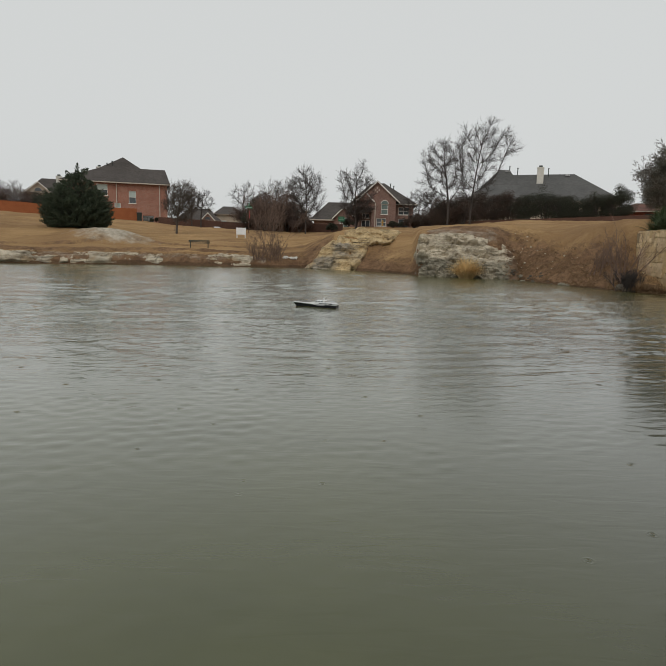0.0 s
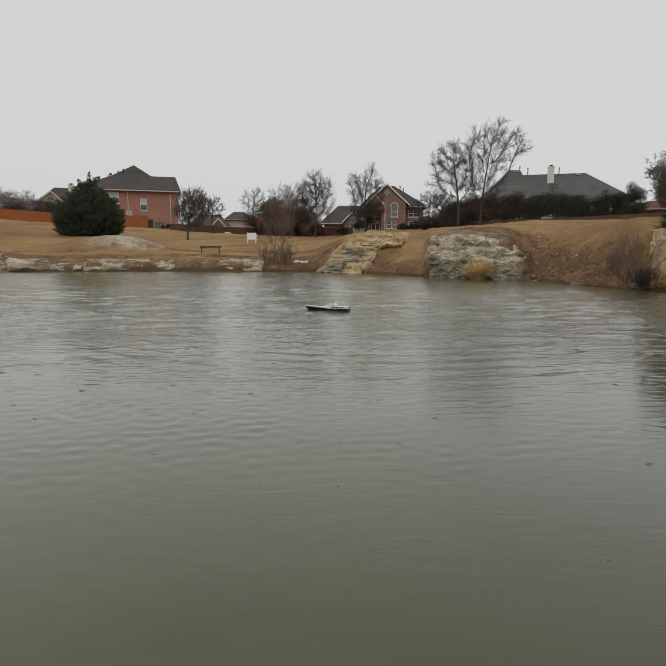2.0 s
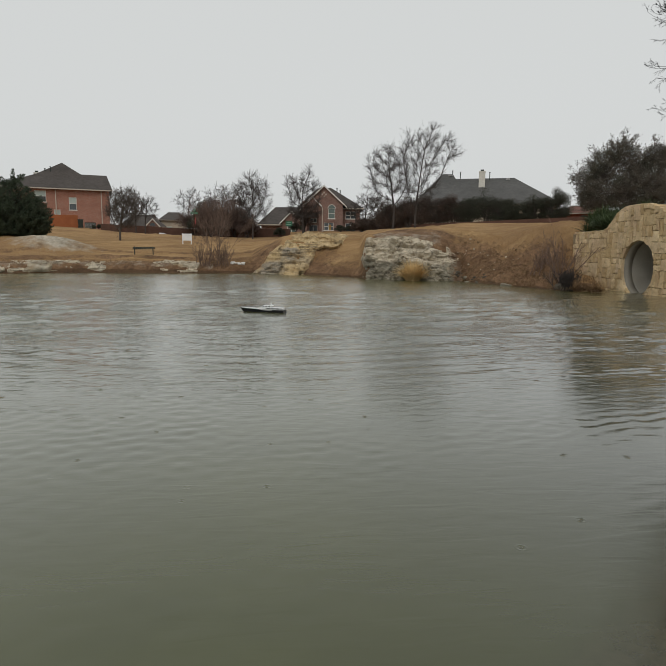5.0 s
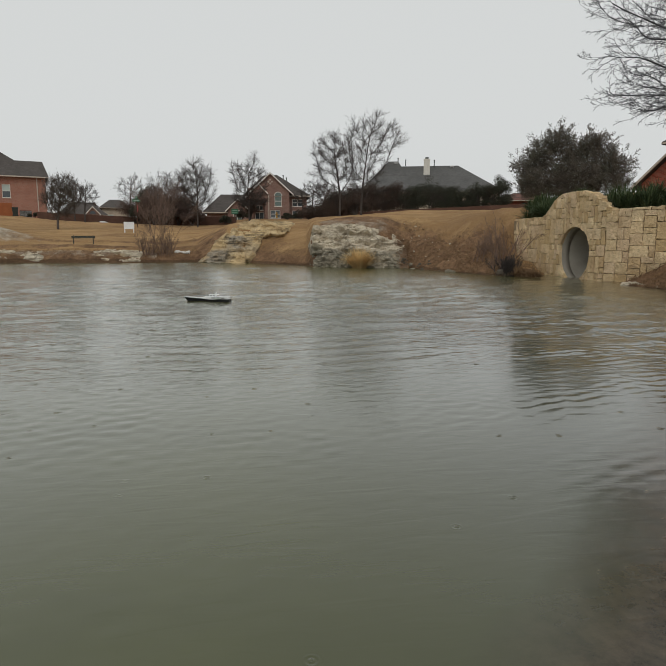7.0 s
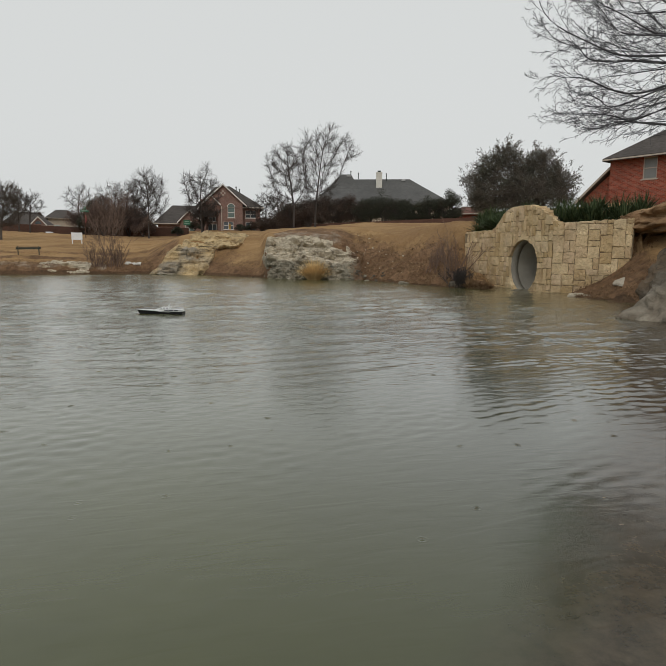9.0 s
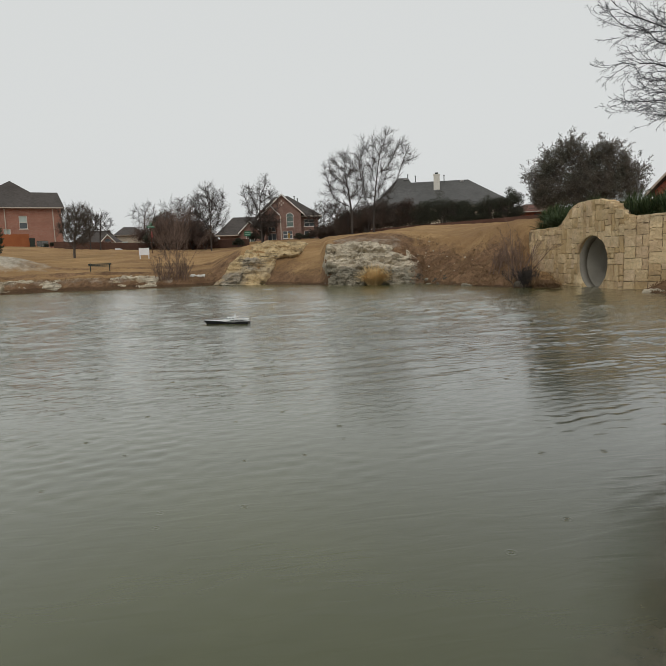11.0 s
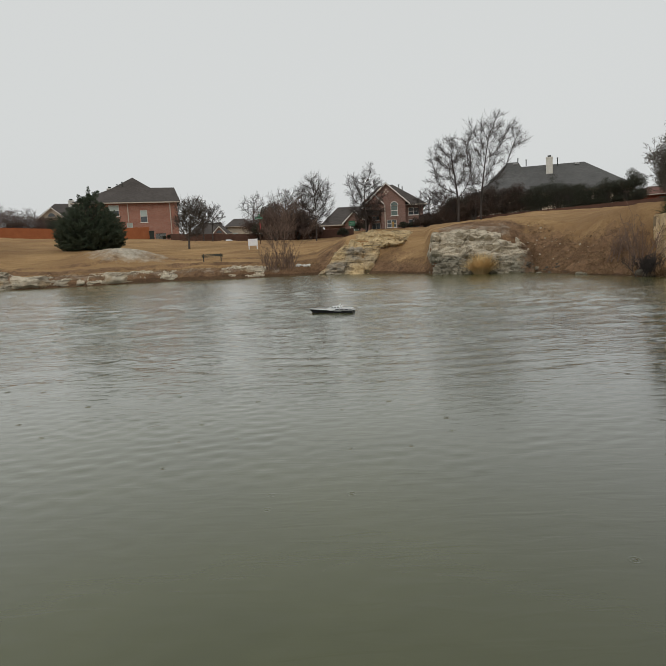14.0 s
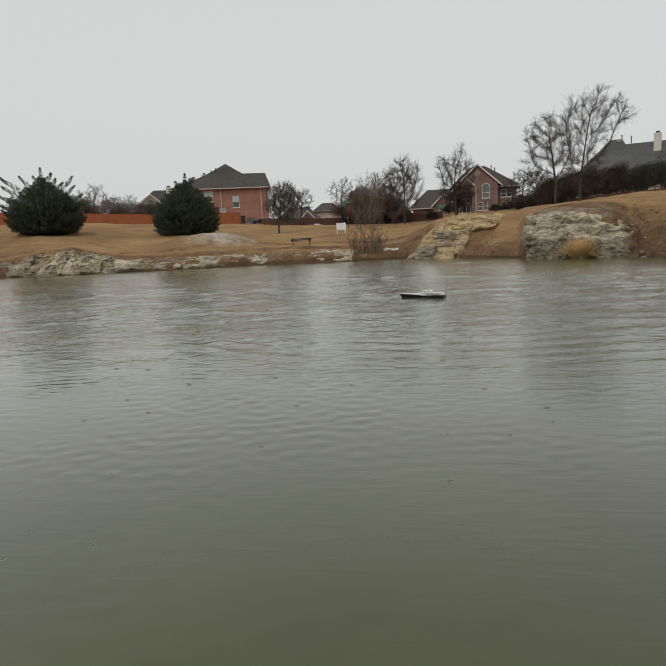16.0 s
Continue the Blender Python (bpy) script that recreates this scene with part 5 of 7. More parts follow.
def segments_mesh(name, p0, p1, r0, r1, n):
    """Tapered n-sided rods between pairs of points."""
    d = unit(p1 - p0)
    ref = np.where(np.abs(d[:, 2:3]) > 0.9, np.array([[1.0, 0, 0]]), np.array([[0, 0, 1.0]]))
    u = unit(np.cross(d, ref))
    w = np.cross(d, u)
    k = len(p0)
    verts = np.zeros((k, 2 * n, 3))
    for j in range(n):
        a = 2 * math.pi * j / n
        q = u * math.cos(a) + w * math.sin(a)
        verts[:, j] = p0 + q * r0[:, None]
        verts[:, n + j] = p1 + q * r1[:, None]
    base = (np.arange(k) * 2 * n)[:, None]
    faces = np.concatenate([base + np.array([[j, (j + 1) % n, n + (j + 1) % n, n + j]]) for j in range(n)], axis=0)
    return fast_mesh(name, verts.reshape(-1, 3), faces)


def grow(rng, base, dirs, lengths, radii, levels):
    """Branches level by level. Each level: (pieces, wander, lift, children, ratio, angle, from). Returns rods by level."""
    b, d, ln, r = (np.array(v, dtype=float) for v in (base, dirs, lengths, radii))
    d = unit(d)
    out = []
    for lev, (pieces, wander, lift, kids, ratio, angle, low) in enumerate(levels):
        n = len(b)
        pts, ds = [b], [d]
        for s in range(pieces):
            rise = lift if not isinstance(lift, tuple) else lift[0] + (lift[1] - lift[0]) * s / max(1, pieces - 1)
            nd = unit(ds[-1] + rng.normal(0, wander, (n, 3)) + np.array([0, 0, rise]))
            pts.append(pts[-1] + nd * (ln / pieces)[:, None])
            ds.append(nd)
        last = lev == len(levels) - 1
        end = 0.25 if last else 0.4
        rad = [r * (1 - (1 - end) * s / pieces) for s in range(pieces + 1)]
        out.append((np.concatenate(pts[:-1]), np.concatenate(pts[1:]), np.concatenate(rad[:-1]), np.concatenate(rad[1:])))
        if last:
            break
        nb, nd_, nl, nr = [], [], [], []
        P, D = np.stack(pts, 1), np.stack(ds, 1)
        rows = np.arange(n)
        for c in range(kids):
            t = np.clip(low + (1 - low) * (c + rng.uniform(0, 1, n)) / kids, 0, 0.999)
            i = (t * pieces).astype(int)
            fpart = t * pieces - i
            pos = P[rows, i] * (1 - fpart)[:, None] + P[rows, i + 1] * fpart[:, None]
            dd = D[rows, i + 1]
            perp = unit(np.cross(dd, rng.normal(0, 1, (n, 3))))
            a = rng.normal(angle, 0.18, n)
            nb.append(pos)
            nd_.append(dd * np.cos(a)[:, None] + perp * np.sin(a)[:, None])
            nl.append(ln * ratio * (1.15 - 0.55 * (t - low) / (1 - low)) * rng.uniform(0.7, 1.25, n))
            nr.append(np.maximum(r * (1 - (1 - end) * t) * 0.55, 0.004))
        b, d, ln, r = np.concatenate(nb), np.concatenate(nd_), np.concatenate(nl), np.concatenate(nr)
    return out


def tree_parts(ob, rods, mat, twig_mat=None, trunk_levels=1, fine=0.0045):
    """Trunk with limbs, and the crown of branches, as two meshes under the tree."""
    for name, some in (("trunk", rods[:trunk_levels]), ("crown", rods[trunk_levels:])):
        if not some:
            continue
        p0, p1, r0, r1 = (np.concatenate([s[i] for s in some]) for i in range(4))
        r0, r1 = np.maximum(r0, fine), np.maximum(r1, fine * 0.7)
        me = segments_mesh(name, p0, p1, r0, r1, 7 if name == "trunk" else 3)
        link_part(name, me, mat if name == "trunk" else (twig_mat or mat), ob, "", True)


def leaf_mesh(name, centres, sizes, rng, aspect=0.55, up=None, jitter=0.35):
    """Small pointed leaves or sprays, one quad each, turned at random (or along up)."""
    n = len(centres)
    a = unit(rng.normal(0, 1, (n, 3)) if up is None else up + rng.normal(0, jitter, (n, 3)))
    b = unit(np.cross(a, rng.normal(0, 1, (n, 3))))
    s = np.asarray(sizes)[:, None]
    verts = np.stack([centres - a * s * 0.5, centres + b * s * aspect * 0.5, centres + a * s * 0.5, centres - b * s * aspect * 0.5], 1)
    faces = np.arange(4 * n).reshape(n, 4)
    return fast_mesh(name, verts.reshape(-1, 3), faces)


def cedar(az, d, outline, arms, label, seed, boughs=430, leaves=95000):
    """A juniper: upswept boughs out to the given outline (height, radius), feathered with fine sprays; arms stand clear of it."""
    rng = np.random.default_rng(seed)
    x, y, _ = polar(az, d)
    ob = thing("cedar_tree", facing(az, d, ground_height(x, y, False) - 0.1), label, "tree", "cedars on the lawn")
    zs, rs = [k[0] for k in outline], [k[1] for k in outline]
    grid = np.linspace(zs[0], zs[-1], 200)
    weight = np.interp(grid, zs, rs) + 0.3
    zt = rng.choice(grid, boughs, p=weight / weight.sum()) + rng.normal(0, 0.05, boughs)
    r = np.interp(zt, zs, rs) * rng.uniform(0.80, 1.05, boughs)
    a = rng.uniform(0, 6.283, boughs)
    tip = np.stack([r * np.cos(a), r * np.sin(a), np.maximum(zt, 0.2)], 1)
    root = np.stack([np.zeros(boughs), np.zeros(boughs), np.maximum(0.2, zt - 0.42 * r)], 1)
    mid = np.stack([tip[:, 0] * 0.62, tip[:, 1] * 0.62, np.maximum(root[:, 2] * 0.75 + tip[:, 2] * 0.25, 0.15)], 1)
    width = np.full(boughs, 0.27)
    share = r * 1.0 + 0.4
    for x0, z0, x1, z1 in arms:
        depth = rng.uniform(-0.5, 0.5)
        root = np.vstack([root, [x0, 0, z0]])
        tip = np.vstack([tip, [x1, depth, z1]])
        mid = np.vstack([mid, [x0 * 0.35 + x1 * 0.65, depth * 0.5, z0 * 0.68 + z1 * 0.32]])
        width, share = np.append(width, 0.30), np.append(share, 2.0 + 2.6 * math.hypot(x1 - x0, z1 - z0))
    k = rng.choice(len(tip), leaves, p=share / share.sum())
    t = rng.beta(2.2, 1.05, (leaves, 1))
    p = root[k] * (1 - t) ** 2 + 2 * mid[k] * t * (1 - t) + tip[k] * t * t
    along = unit(2 * (1 - t) * (mid[k] - root[k]) + 2 * t * (tip[k] - mid[k]) + 1e-6)
    off = rng.normal(0, 1, (leaves, 3))
    off = unit(off - along * (off * along).sum(1, keepdims=True)) * rng.uniform(0, 1, (leaves, 1)) ** 0.6
    p = p + off * (width[k][:, None] * (1.15 - 0.9 * t ** 3)) * np.array([1, 1, 0.75])
    p[:, 2] = np.maximum(p[:, 2], 0.12)
    up = along * 0.8 + off * 0.7 + np.array([0, 0, 0.25])
    Solid().tube([(0, 0, -0.2), (0.05, 0, zs[-1] * 0.4), (0, 0.05, zs[-1])], [0.22, 0.15, 0.03], 8).part("trunk", BARK_DARK, ob, "", True)
    rods = [np.concatenate([v, w]) for v, w in ((root, mid), (mid, tip))]
    link_part("bough_wood", segments_mesh("bough_wood", rods[0], rods[1], np.full(2 * len(tip), 0.02), np.full(2 * len(tip), 0.008), 3), BARK_DARK, ob, "", True, "stuff")
    link_part("crown", leaf_mesh("crown", p, rng.uniform(0.09, 0.24, leaves), rng, 0.22, unit(up), 0.42), CEDAR, ob)
    return ob


def clump_crown(ob, name, clumps, n, size, mat, rng, aspect=0.6):
    """A crown of leaves gathered in clumps (x, y, z, rx, ry, rz)."""
    c = np.array(clumps, dtype=float)
    vol = c[:, 3] * c[:, 4] * c[:, 5]
    pick = rng.choice(len(c), n, p=vol ** 0.7 / (vol ** 0.7).sum())
    v = unit(rng.normal(0, 1, (n, 3))) * (rng.uniform(0, 1, (n, 1)) ** 0.42)
    pts = c[pick, :3] + v * c[pick, 3:]
    link_part(name, leaf_mesh(name, pts, rng.uniform(size * 0.6, size * 1.4, n), rng, aspect), mat, ob)


def bushy(name, az, d, w, h, label, seed, mat, n=9000, size=0.16, depth=None, z=None, group="", lumps=26, stem=True, base=0.1, category="tree"):
    """A leafy shrub or small tree: stems and an uneven crown of clumps."""
    rng = np.random.default_rng(seed)
    x, y, _ = polar(az, d)
    zb = ground_height(x, y, False) if z is None else z
    ob = thing(name, facing(az, d, zb - 0.05), label, category, group)
    dep = depth or w * 0.7
    clumps = []
    for i in range(lumps):
        u = rng.uniform(-1, 1)
        top = h * (1 - 0.35 * abs(u) ** 2.2) * rng.uniform(0.78, 1.0)
        zz = rng.uniform(base * h + 0.15 * h, top - 0.12 * h)
        r = rng.uniform(0.12, 0.22) * min(w, h * 1.2)
        clumps.append((u * (w / 2 - r * 0.7), rng.uniform(-1, 1) * (dep / 2 - r * 0.5), zz, r, r, r * rng.uniform(0.6, 0.9)))
    if stem:
        k = 7
        a = rng.uniform(0, 6.28, k)
        rods = grow(rng, np.zeros((k, 3)), np.stack([np.cos(a) * 0.5 * w / h, np.sin(a) * 0.4, np.ones(k)], 1), np.full(k, h * 0.5), np.full(k, h * 0.012 + 0.02), [(5, 0.1, 0.05, 8, 0.4, 0.7, 0.3), (4, 0.12, 0.05, 6, 0.5, 0.6, 0.2), (2, 0.15, 0.1, 0, 0, 0, 0)])
        tree_parts(ob, rods, BARK_DARK, BARK_DARK, 1, 0.006)
    clump_crown(ob, "crown", clumps, n, size, mat, rng)
    return ob


def tips_in(rng, blobs, n):
    """Places spread through a crown made of rounded masses (x, z, half width, half height), as deep as wide."""
    c = np.array(blobs, dtype=float)
    pick = rng.choice(len(c), n, p=c[:, 2] ** 2 * c[:, 3] / (c[:, 2] ** 2 * c[:, 3]).sum())
    v = unit(rng.normal(0, 1, (n, 3))) * (rng.uniform(0, 1, (n, 1)) ** 0.36)
    return np.stack([c[pick, 0] + v[:, 0] * c[pick, 2], v[:, 1] * c[pick, 2] * 0.85, c[pick, 1] + v[:, 2] * c[pick, 3]], 1)


def branch_out(rng, tips, fork, step, lean=0.0, rise=0.12, wiggle=0.12):
    """Branches that grow from a trunk towards the tips until each is reached. Returns nodes and their parents."""
    nodes, parent = [np.array([0.0, 0.0, 0.0])], [-1]
    while nodes[-1][2] < fork:
        t = nodes[-1][2] / fork
        nodes.append(nodes[-1] + np.array([lean * (0.4 + t) * step + rng.normal(0, 0.04) * step, rng.normal(0, 0.04) * step, step]))
        parent.append(len(nodes) - 2)
    heading = {i: np.array([lean, 0, 1.0]) for i in range(len(nodes))}
    best = np.full(len(tips), 1e9)
    near = np.zeros(len(tips), dtype=int)
    alive = np.ones(len(tips), dtype=bool)
    fresh = list(range(len(nodes)))
    forks = collections.Counter()
    for _ in range(140):
        pts = np.array([nodes[i] for i in fresh])
        dist = np.linalg.norm(tips[:, None] - pts[None], axis=2)
        j = dist.argmin(1)
        closer = dist[np.arange(len(tips)), j] < best
        best = np.where(closer, dist[np.arange(len(tips)), j], best)
        near = np.where(closer, np.array(fresh)[j], near)
        alive &= best > step * 1.15
        if not alive.any():
            break
        pull = collections.defaultdict(lambda: np.zeros(3))
        for i in np.nonzero(alive)[0]:
            pull[near[i]] += (tips[i] - nodes[near[i]]) / best[i]
        fresh = []
        for i, v in pull.items():
            if np.linalg.norm(v) < 1e-6 or forks[i] > 2:
                continue
            forks[i] += 1
            d = v / np.linalg.norm(v) + 0.55 * heading[i] + np.array([0, 0, rise]) + rng.normal(0, wiggle, 3)
            d /= np.linalg.norm(d)
            nodes.append(nodes[i] + d * step)
            parent.append(i)
            heading[len(nodes) - 1] = d
            fresh.append(len(nodes) - 1)
        if not fresh or len(nodes) > 5000:
            break
    return np.array(nodes), np.array(parent)


def crowned_tree(az, d, z, fork, blobs, label, seed, mat=None, tips=420, step=0.26, lean=0.0, rise=0.12, wiggle=0.12, tip=0.0085, twigs=5, twig_length=0.55, group="", trunk_r=None, lift=0.12, flow=5, splay=0.55):
    """A leafless tree whose branches fill the given crown, down to fine twigs."""
    rng = np.random.default_rng(seed)
    zb = z if z is not None else ground_height(*polar(az, d)[:2], False)
    ob = thing("tree", facing(az, d, zb - 0.1), label, "tree", group)
    nodes, parent = branch_out(rng, tips_in(rng, blobs, tips), fork, step, lean, rise, wiggle)
    n = len(nodes)
    # limbs straighten as they thicken: ease each joint between its parent and its leading child
    lead = np.full(n, -1)
    mass = np.ones(n)
    for i in range(n - 1, 0, -1):
        mass[parent[i]] += mass[i]
    for i in range(1, n):
        if lead[parent[i]] < 0 or mass[i] > mass[lead[parent[i]]]:
            lead[parent[i]] = i
    inner = np.nonzero((lead >= 0) & (parent >= 0))[0]
    for _ in range(flow):
        nodes[inner] = 0.4 * nodes[inner] + 0.3 * (nodes[parent[inner]] + nodes[lead[inner]])
    area = np.zeros(n)
    kids = np.zeros(n, dtype=int)
    power = 2.0
    for i in range(n - 1, 0, -1):
        if area[i] == 0:
            area[i] = tip ** power
        area[parent[i]] += area[i]
        kids[parent[i]] += 1
    r = area ** (1 / power)
    if trunk_r:
        r = np.where(r > 0.3 * r[1], r * (0.5 + 0.5 * trunk_r / r[1]), r)
    i = np.arange(1, n)
    p0, p1, r0, r1 = nodes[parent[i]], nodes[i], np.minimum(r[parent[i]], r[i] * 1.25), r[i]
    wood = r[i] > 0.032
    bark = mat or BARK_DARK
    link_part("trunk", segments_mesh("trunk", p0[wood], p1[wood], r0[wood], r1[wood], 7), bark, ob, "", True)
    thin = ~wood
    # fine twigs all along the thin branches
    src = np.repeat(np.nonzero(thin)[0], twigs)
    t = rng.uniform(0, 1, (len(src), 1))
    at = p0[src] * (1 - t) + p1[src] * t
    along = unit(p1[src] - p0[src])
    perp = unit(np.cross(along, rng.normal(0, 1, along.shape)))
    a = rng.normal(splay, 0.2, (len(src), 1))
    dirs = along * np.cos(a) + perp * np.sin(a) + np.array([0, 0, lift])
    rods = grow(rng, at, dirs, twig_length * rng.uniform(0.4, 1.1, len(src)), np.full(len(src), tip * 0.7), [(2, 0.1, lift * 0.6, 2, 0.55, 0.5, 0.2), (1, 0.12, lift * 0.6, 0, 0, 0, 0)])
    q = [np.concatenate([v] + [s[k] for s in rods]) for k, v in enumerate((p0[thin], p1[thin], r0[thin], r1[thin]))]
    link_part("crown", segments_mesh("crown", q[0], q[1], np.maximum(q[2], tip * 0.6), np.maximum(q[3], tip * 0.42), 3), bark, ob, "", True)
    return ob


# bare trees over the cliff
crowned_tree(10.55, 47, 3.3, 1.5, [(-0.5, 4.3, 1.6, 2.0), (-1.5, 3.4, 0.9, 0.9), (0.5, 4.8, 0.9, 1.3), (-1.1, 4.7, 1.2, 1.2), (0.3, 2.8, 1.3, 0.7), (-1.2, 2.5, 0.9, 0.5)], "leafless grey tree with twisting limbs", 21, tips=360, step=0.30, lean=0.0, rise=0.02, wiggle=0.16, tip=0.0095, twigs=10, twig_length=0.48, lift=0.05, flow=2, splay=0.7)
crowned_tree(12.55, 48, 3.3, 1.1, [(0.5, 5.6, 1.7, 2.3), (-0.9, 5.1, 0.9, 1.9), (2.1, 6.1, 1.2, 1.4), (1.3, 7.1, 1.1, 0.9), (-0.6, 6.4, 0.9, 1.2), (0.4, 3.3, 1.6, 0.8), (2.7, 5.7, 0.7, 0.8), (0.1, 2.3, 1.3, 0.6)], "tall leafless tree with a wide fan of upswept branches", 33, tips=430, step=0.36, lean=0.0, rise=0.10, wiggle=0.03, tip=0.0090, twigs=10, twig_length=0.6, lift=0.08, flow=3, splay=0.6)
# trees along the street
crowned_tree(-2.6, 66.5, None, 0.9, [(0.05, 4.4, 2.15, 2.5), (0.1, 5.3, 1.6, 1.7), (0, 3.0, 1.6, 1.2)], "round-headed leafless street tree with fine twigs", 41, BARK_DARK, tips=330, step=0.38, rise=0.10, wiggle=0.02, tip=0.010, twigs=11, twig_length=0.85, lift=0.10, flow=3, splay=0.55)
crowned_tree(2.1, 70, 3.4, 1.7, [(-0.2, 5.0, 2.0, 1.6), (0.6, 6.6, 0.9, 1.0), (-1.4, 5.9, 0.9, 0.8), (1.3, 5.6, 0.9, 0.8), (0.2, 3.0, 2.2, 1.1), (0.1, 2.2, 1.9, 0.7)], "leafless tree with a crooked open crown", 45, tips=360, step=0.36, rise=0.02, wiggle=0.2, tip=0.012, twigs=9, twig_length=0.7, lift=0.03, flow=2, splay=0.7)
crowned_tree(-14.35, 58, None, 0.65, [(0.3, 2.8, 1.5, 1.95), (0.8, 3.5, 1.1, 1.2), (-0.3, 2.9, 0.9, 1.3)], "small dense leafless tree on the lawn", 48, BARK, tips=620, step=0.19, rise=0.10, wiggle=0.08, tip=0.0085, twigs=7, twig_length=0.6)
crowned_tree(-12.2, 74, None, 1.1, [(0.3, 3.0, 1.35, 1.35), (-0.4, 3.3, 0.8, 0.9)], "small leafless tree behind the lawn", 52, tips=260, step=0.24, rise=0.05, wiggle=0.2, tip=0.011, twigs=4, twig_length=0.5)
crowned_tree(-13.0, 78, None, 1.2, [(0, 3.2, 1.5, 1.5)], "small leafless tree behind the lawn", 53, tips=200, step=0.26, tip=0.012, twigs=5)
crowned_tree(-8.3, 80, None, 2.2, [(0, 4.4, 1.9, 1.7), (0.4, 5.4, 1.1, 0.9)], "leafless tree rising above the thicket", 55, tips=180, step=0.28, rise=0.08, wiggle=0.2, tip=0.010, twigs=4)
crowned_tree(-5.7, 79, None, 2.2, [(0, 4.9, 2.2, 1.7), (1.5, 4.7, 1.5, 1.5)], "leafless tree rising above the thicket", 56, tips=260, step=0.28, rise=0.12, wiggle=0.1, tip=0.010, twigs=3)
crowned_tree(-4.4, 77, None, 2.0, [(0, 4.7, 2.0, 1.7)], "leafless tree rising above the thicket", 58, tips=240, step=0.28, rise=0.12, wiggle=0.1, tip=0.010, twigs=3)
crowned_tree(7.9, 82, 4.2, 1.6, [(0, 3.5, 1.9, 1.7), (0.5, 4.2, 1.2, 1.0)], "small leafless tree beside a brick house", 57, tips=230, step=0.27, tip=0.011, twigs=4)
crowned_tree(7.0, 77, 4.2, 1.0, [(0, 2.4, 1.2, 1.3)], "small leafless tree in front of a brick house", 59, tips=160, step=0.25, tip=0.011, twigs=4)
crowned_tree(9.2, 76, 4.1, 1.3, [(0, 2.9, 1.7, 1.5), (-0.6, 3.2, 1.1, 1.1)], "small leafless tree beside a dark fence", 60, tips=230, step=0.26, tip=0.011, twigs=5)
crowned_tree(-30.4, 96, 3.6, 2.6, [(0, 5.6, 2.4, 2.1), (0, 4.8, 1.6, 1.5)], "leafless tree with a fan of branches behind the orange fence", 61, BARK, tips=260, step=0.27, rise=0.14, wiggle=0.05, tip=0.011, twigs=3)
crowned_tree(-27.4, 98, 3.8, 2.2, [(0, 4.4, 1.3, 1.4)], "leafless tree behind the orange fence", 62, BARK, tips=160, step=0.27, rise=0.14, wiggle=0.05, tip=0.011, twigs=3)
crowned_tree(-25.6, 112, 3.8, 2.4, [(0, 4.9, 1.7, 1.7)], "leafless tree behind a pale house", 63, BARK, tips=180, step=0.3, rise=0.14, wiggle=0.05, tip=0.012, twigs=3)
# dark masses
bushy("tree", 2.15, 71.5, 2.5, 4.5, "dark twiggy tree in front of a brick house", 171, THICKET, 8000, 0.075, z=3.4, lumps=34)
bushy("tree", -6.9, 74, 4.4, 5.2, "dark evergreen among bare thicket", 70, HEDGE, 14000, 0.10, group="thicket by the street")
for i, (az, d, w, h) in enumerate(((-5.5, 72, 5.0, 5.6), (-4.3, 73, 4.0, 5.5), (-3.1, 71, 2.8, 3.3), (-6.4, 70, 4.4, 4.4), (-8.0, 76, 4.4, 4.4))):
    bushy("tree", az, d, w, h, "reddish-brown twiggy thicket in front of the houses", 170 + i, TWIGS, 17000, 0.088, group="thicket by the street", lumps=40)
for i, (az, d, w, h, zz) in enumerate(((-33.2, 90, 6.4, 5.6, 4.0), (-31.2, 90, 6.4, 5.4, 4.0), (-29.4, 91, 6.4, 6.0, 3.9), (-27.8, 92, 6.0, 5.6, 3.9), (-26.3, 90, 4.8, 4.2, 4.0))):
    bushy("tree", az, d, w, h, "reddish-brown bare bushes above the orange fence", 180 + i, TWIGS, 14000, 0.125, z=zz, group="bushes behind the orange fence", lumps=40)
bushy("shrub", -25.2, 89, 6.0, 4.0, "dark green bush above the orange fence", 83, HEDGE, 14000, 0.11, z=4.0, group="bushes behind the orange fence", category="shrub")
H_TOP = (3.1, 3.4, 3.7, 3.5, 3.6, 3.3, 4.1, 3.4, 2.5, 3.3, 3.5)
for i, h in enumerate(H_TOP):
    bushy("hedge_tree", 10.3 + 1.45 * i, 66 - 0.25 * i, 3.9 if i < 7 else 3.3, h * 1.12, "dense dark evergreen in a screening row" if i > 4 else "dark brown twiggy tree in a screening row", 90 + i, HEDGE if i > 4 else THICKET, 17000, 0.080, 1.8, 4.0 + 0.03 * i, "evergreen row before the grey-roofed house", 44, base=0.02)
for i, (az, d, w, h, zz) in enumerate(((7.5, 77, 3.0, 2.1, 3.9), (8.3, 75, 3.2, 2.5, 3.8), (9.2, 74, 3.2, 2.7, 3.7), (10.0, 70, 3.0, 2.8, 3.7), (12.0, 60, 2.6, 2.8, 3.7), (11.2, 66, 2.4, 2.4, 3.8))):
    bushy("shrub", az, d, w, h, "brown twiggy bushes under the trees", 110 + i, THICKET, 6500, 0.10, z=zz, group="bushes under the trees", category="shrub")
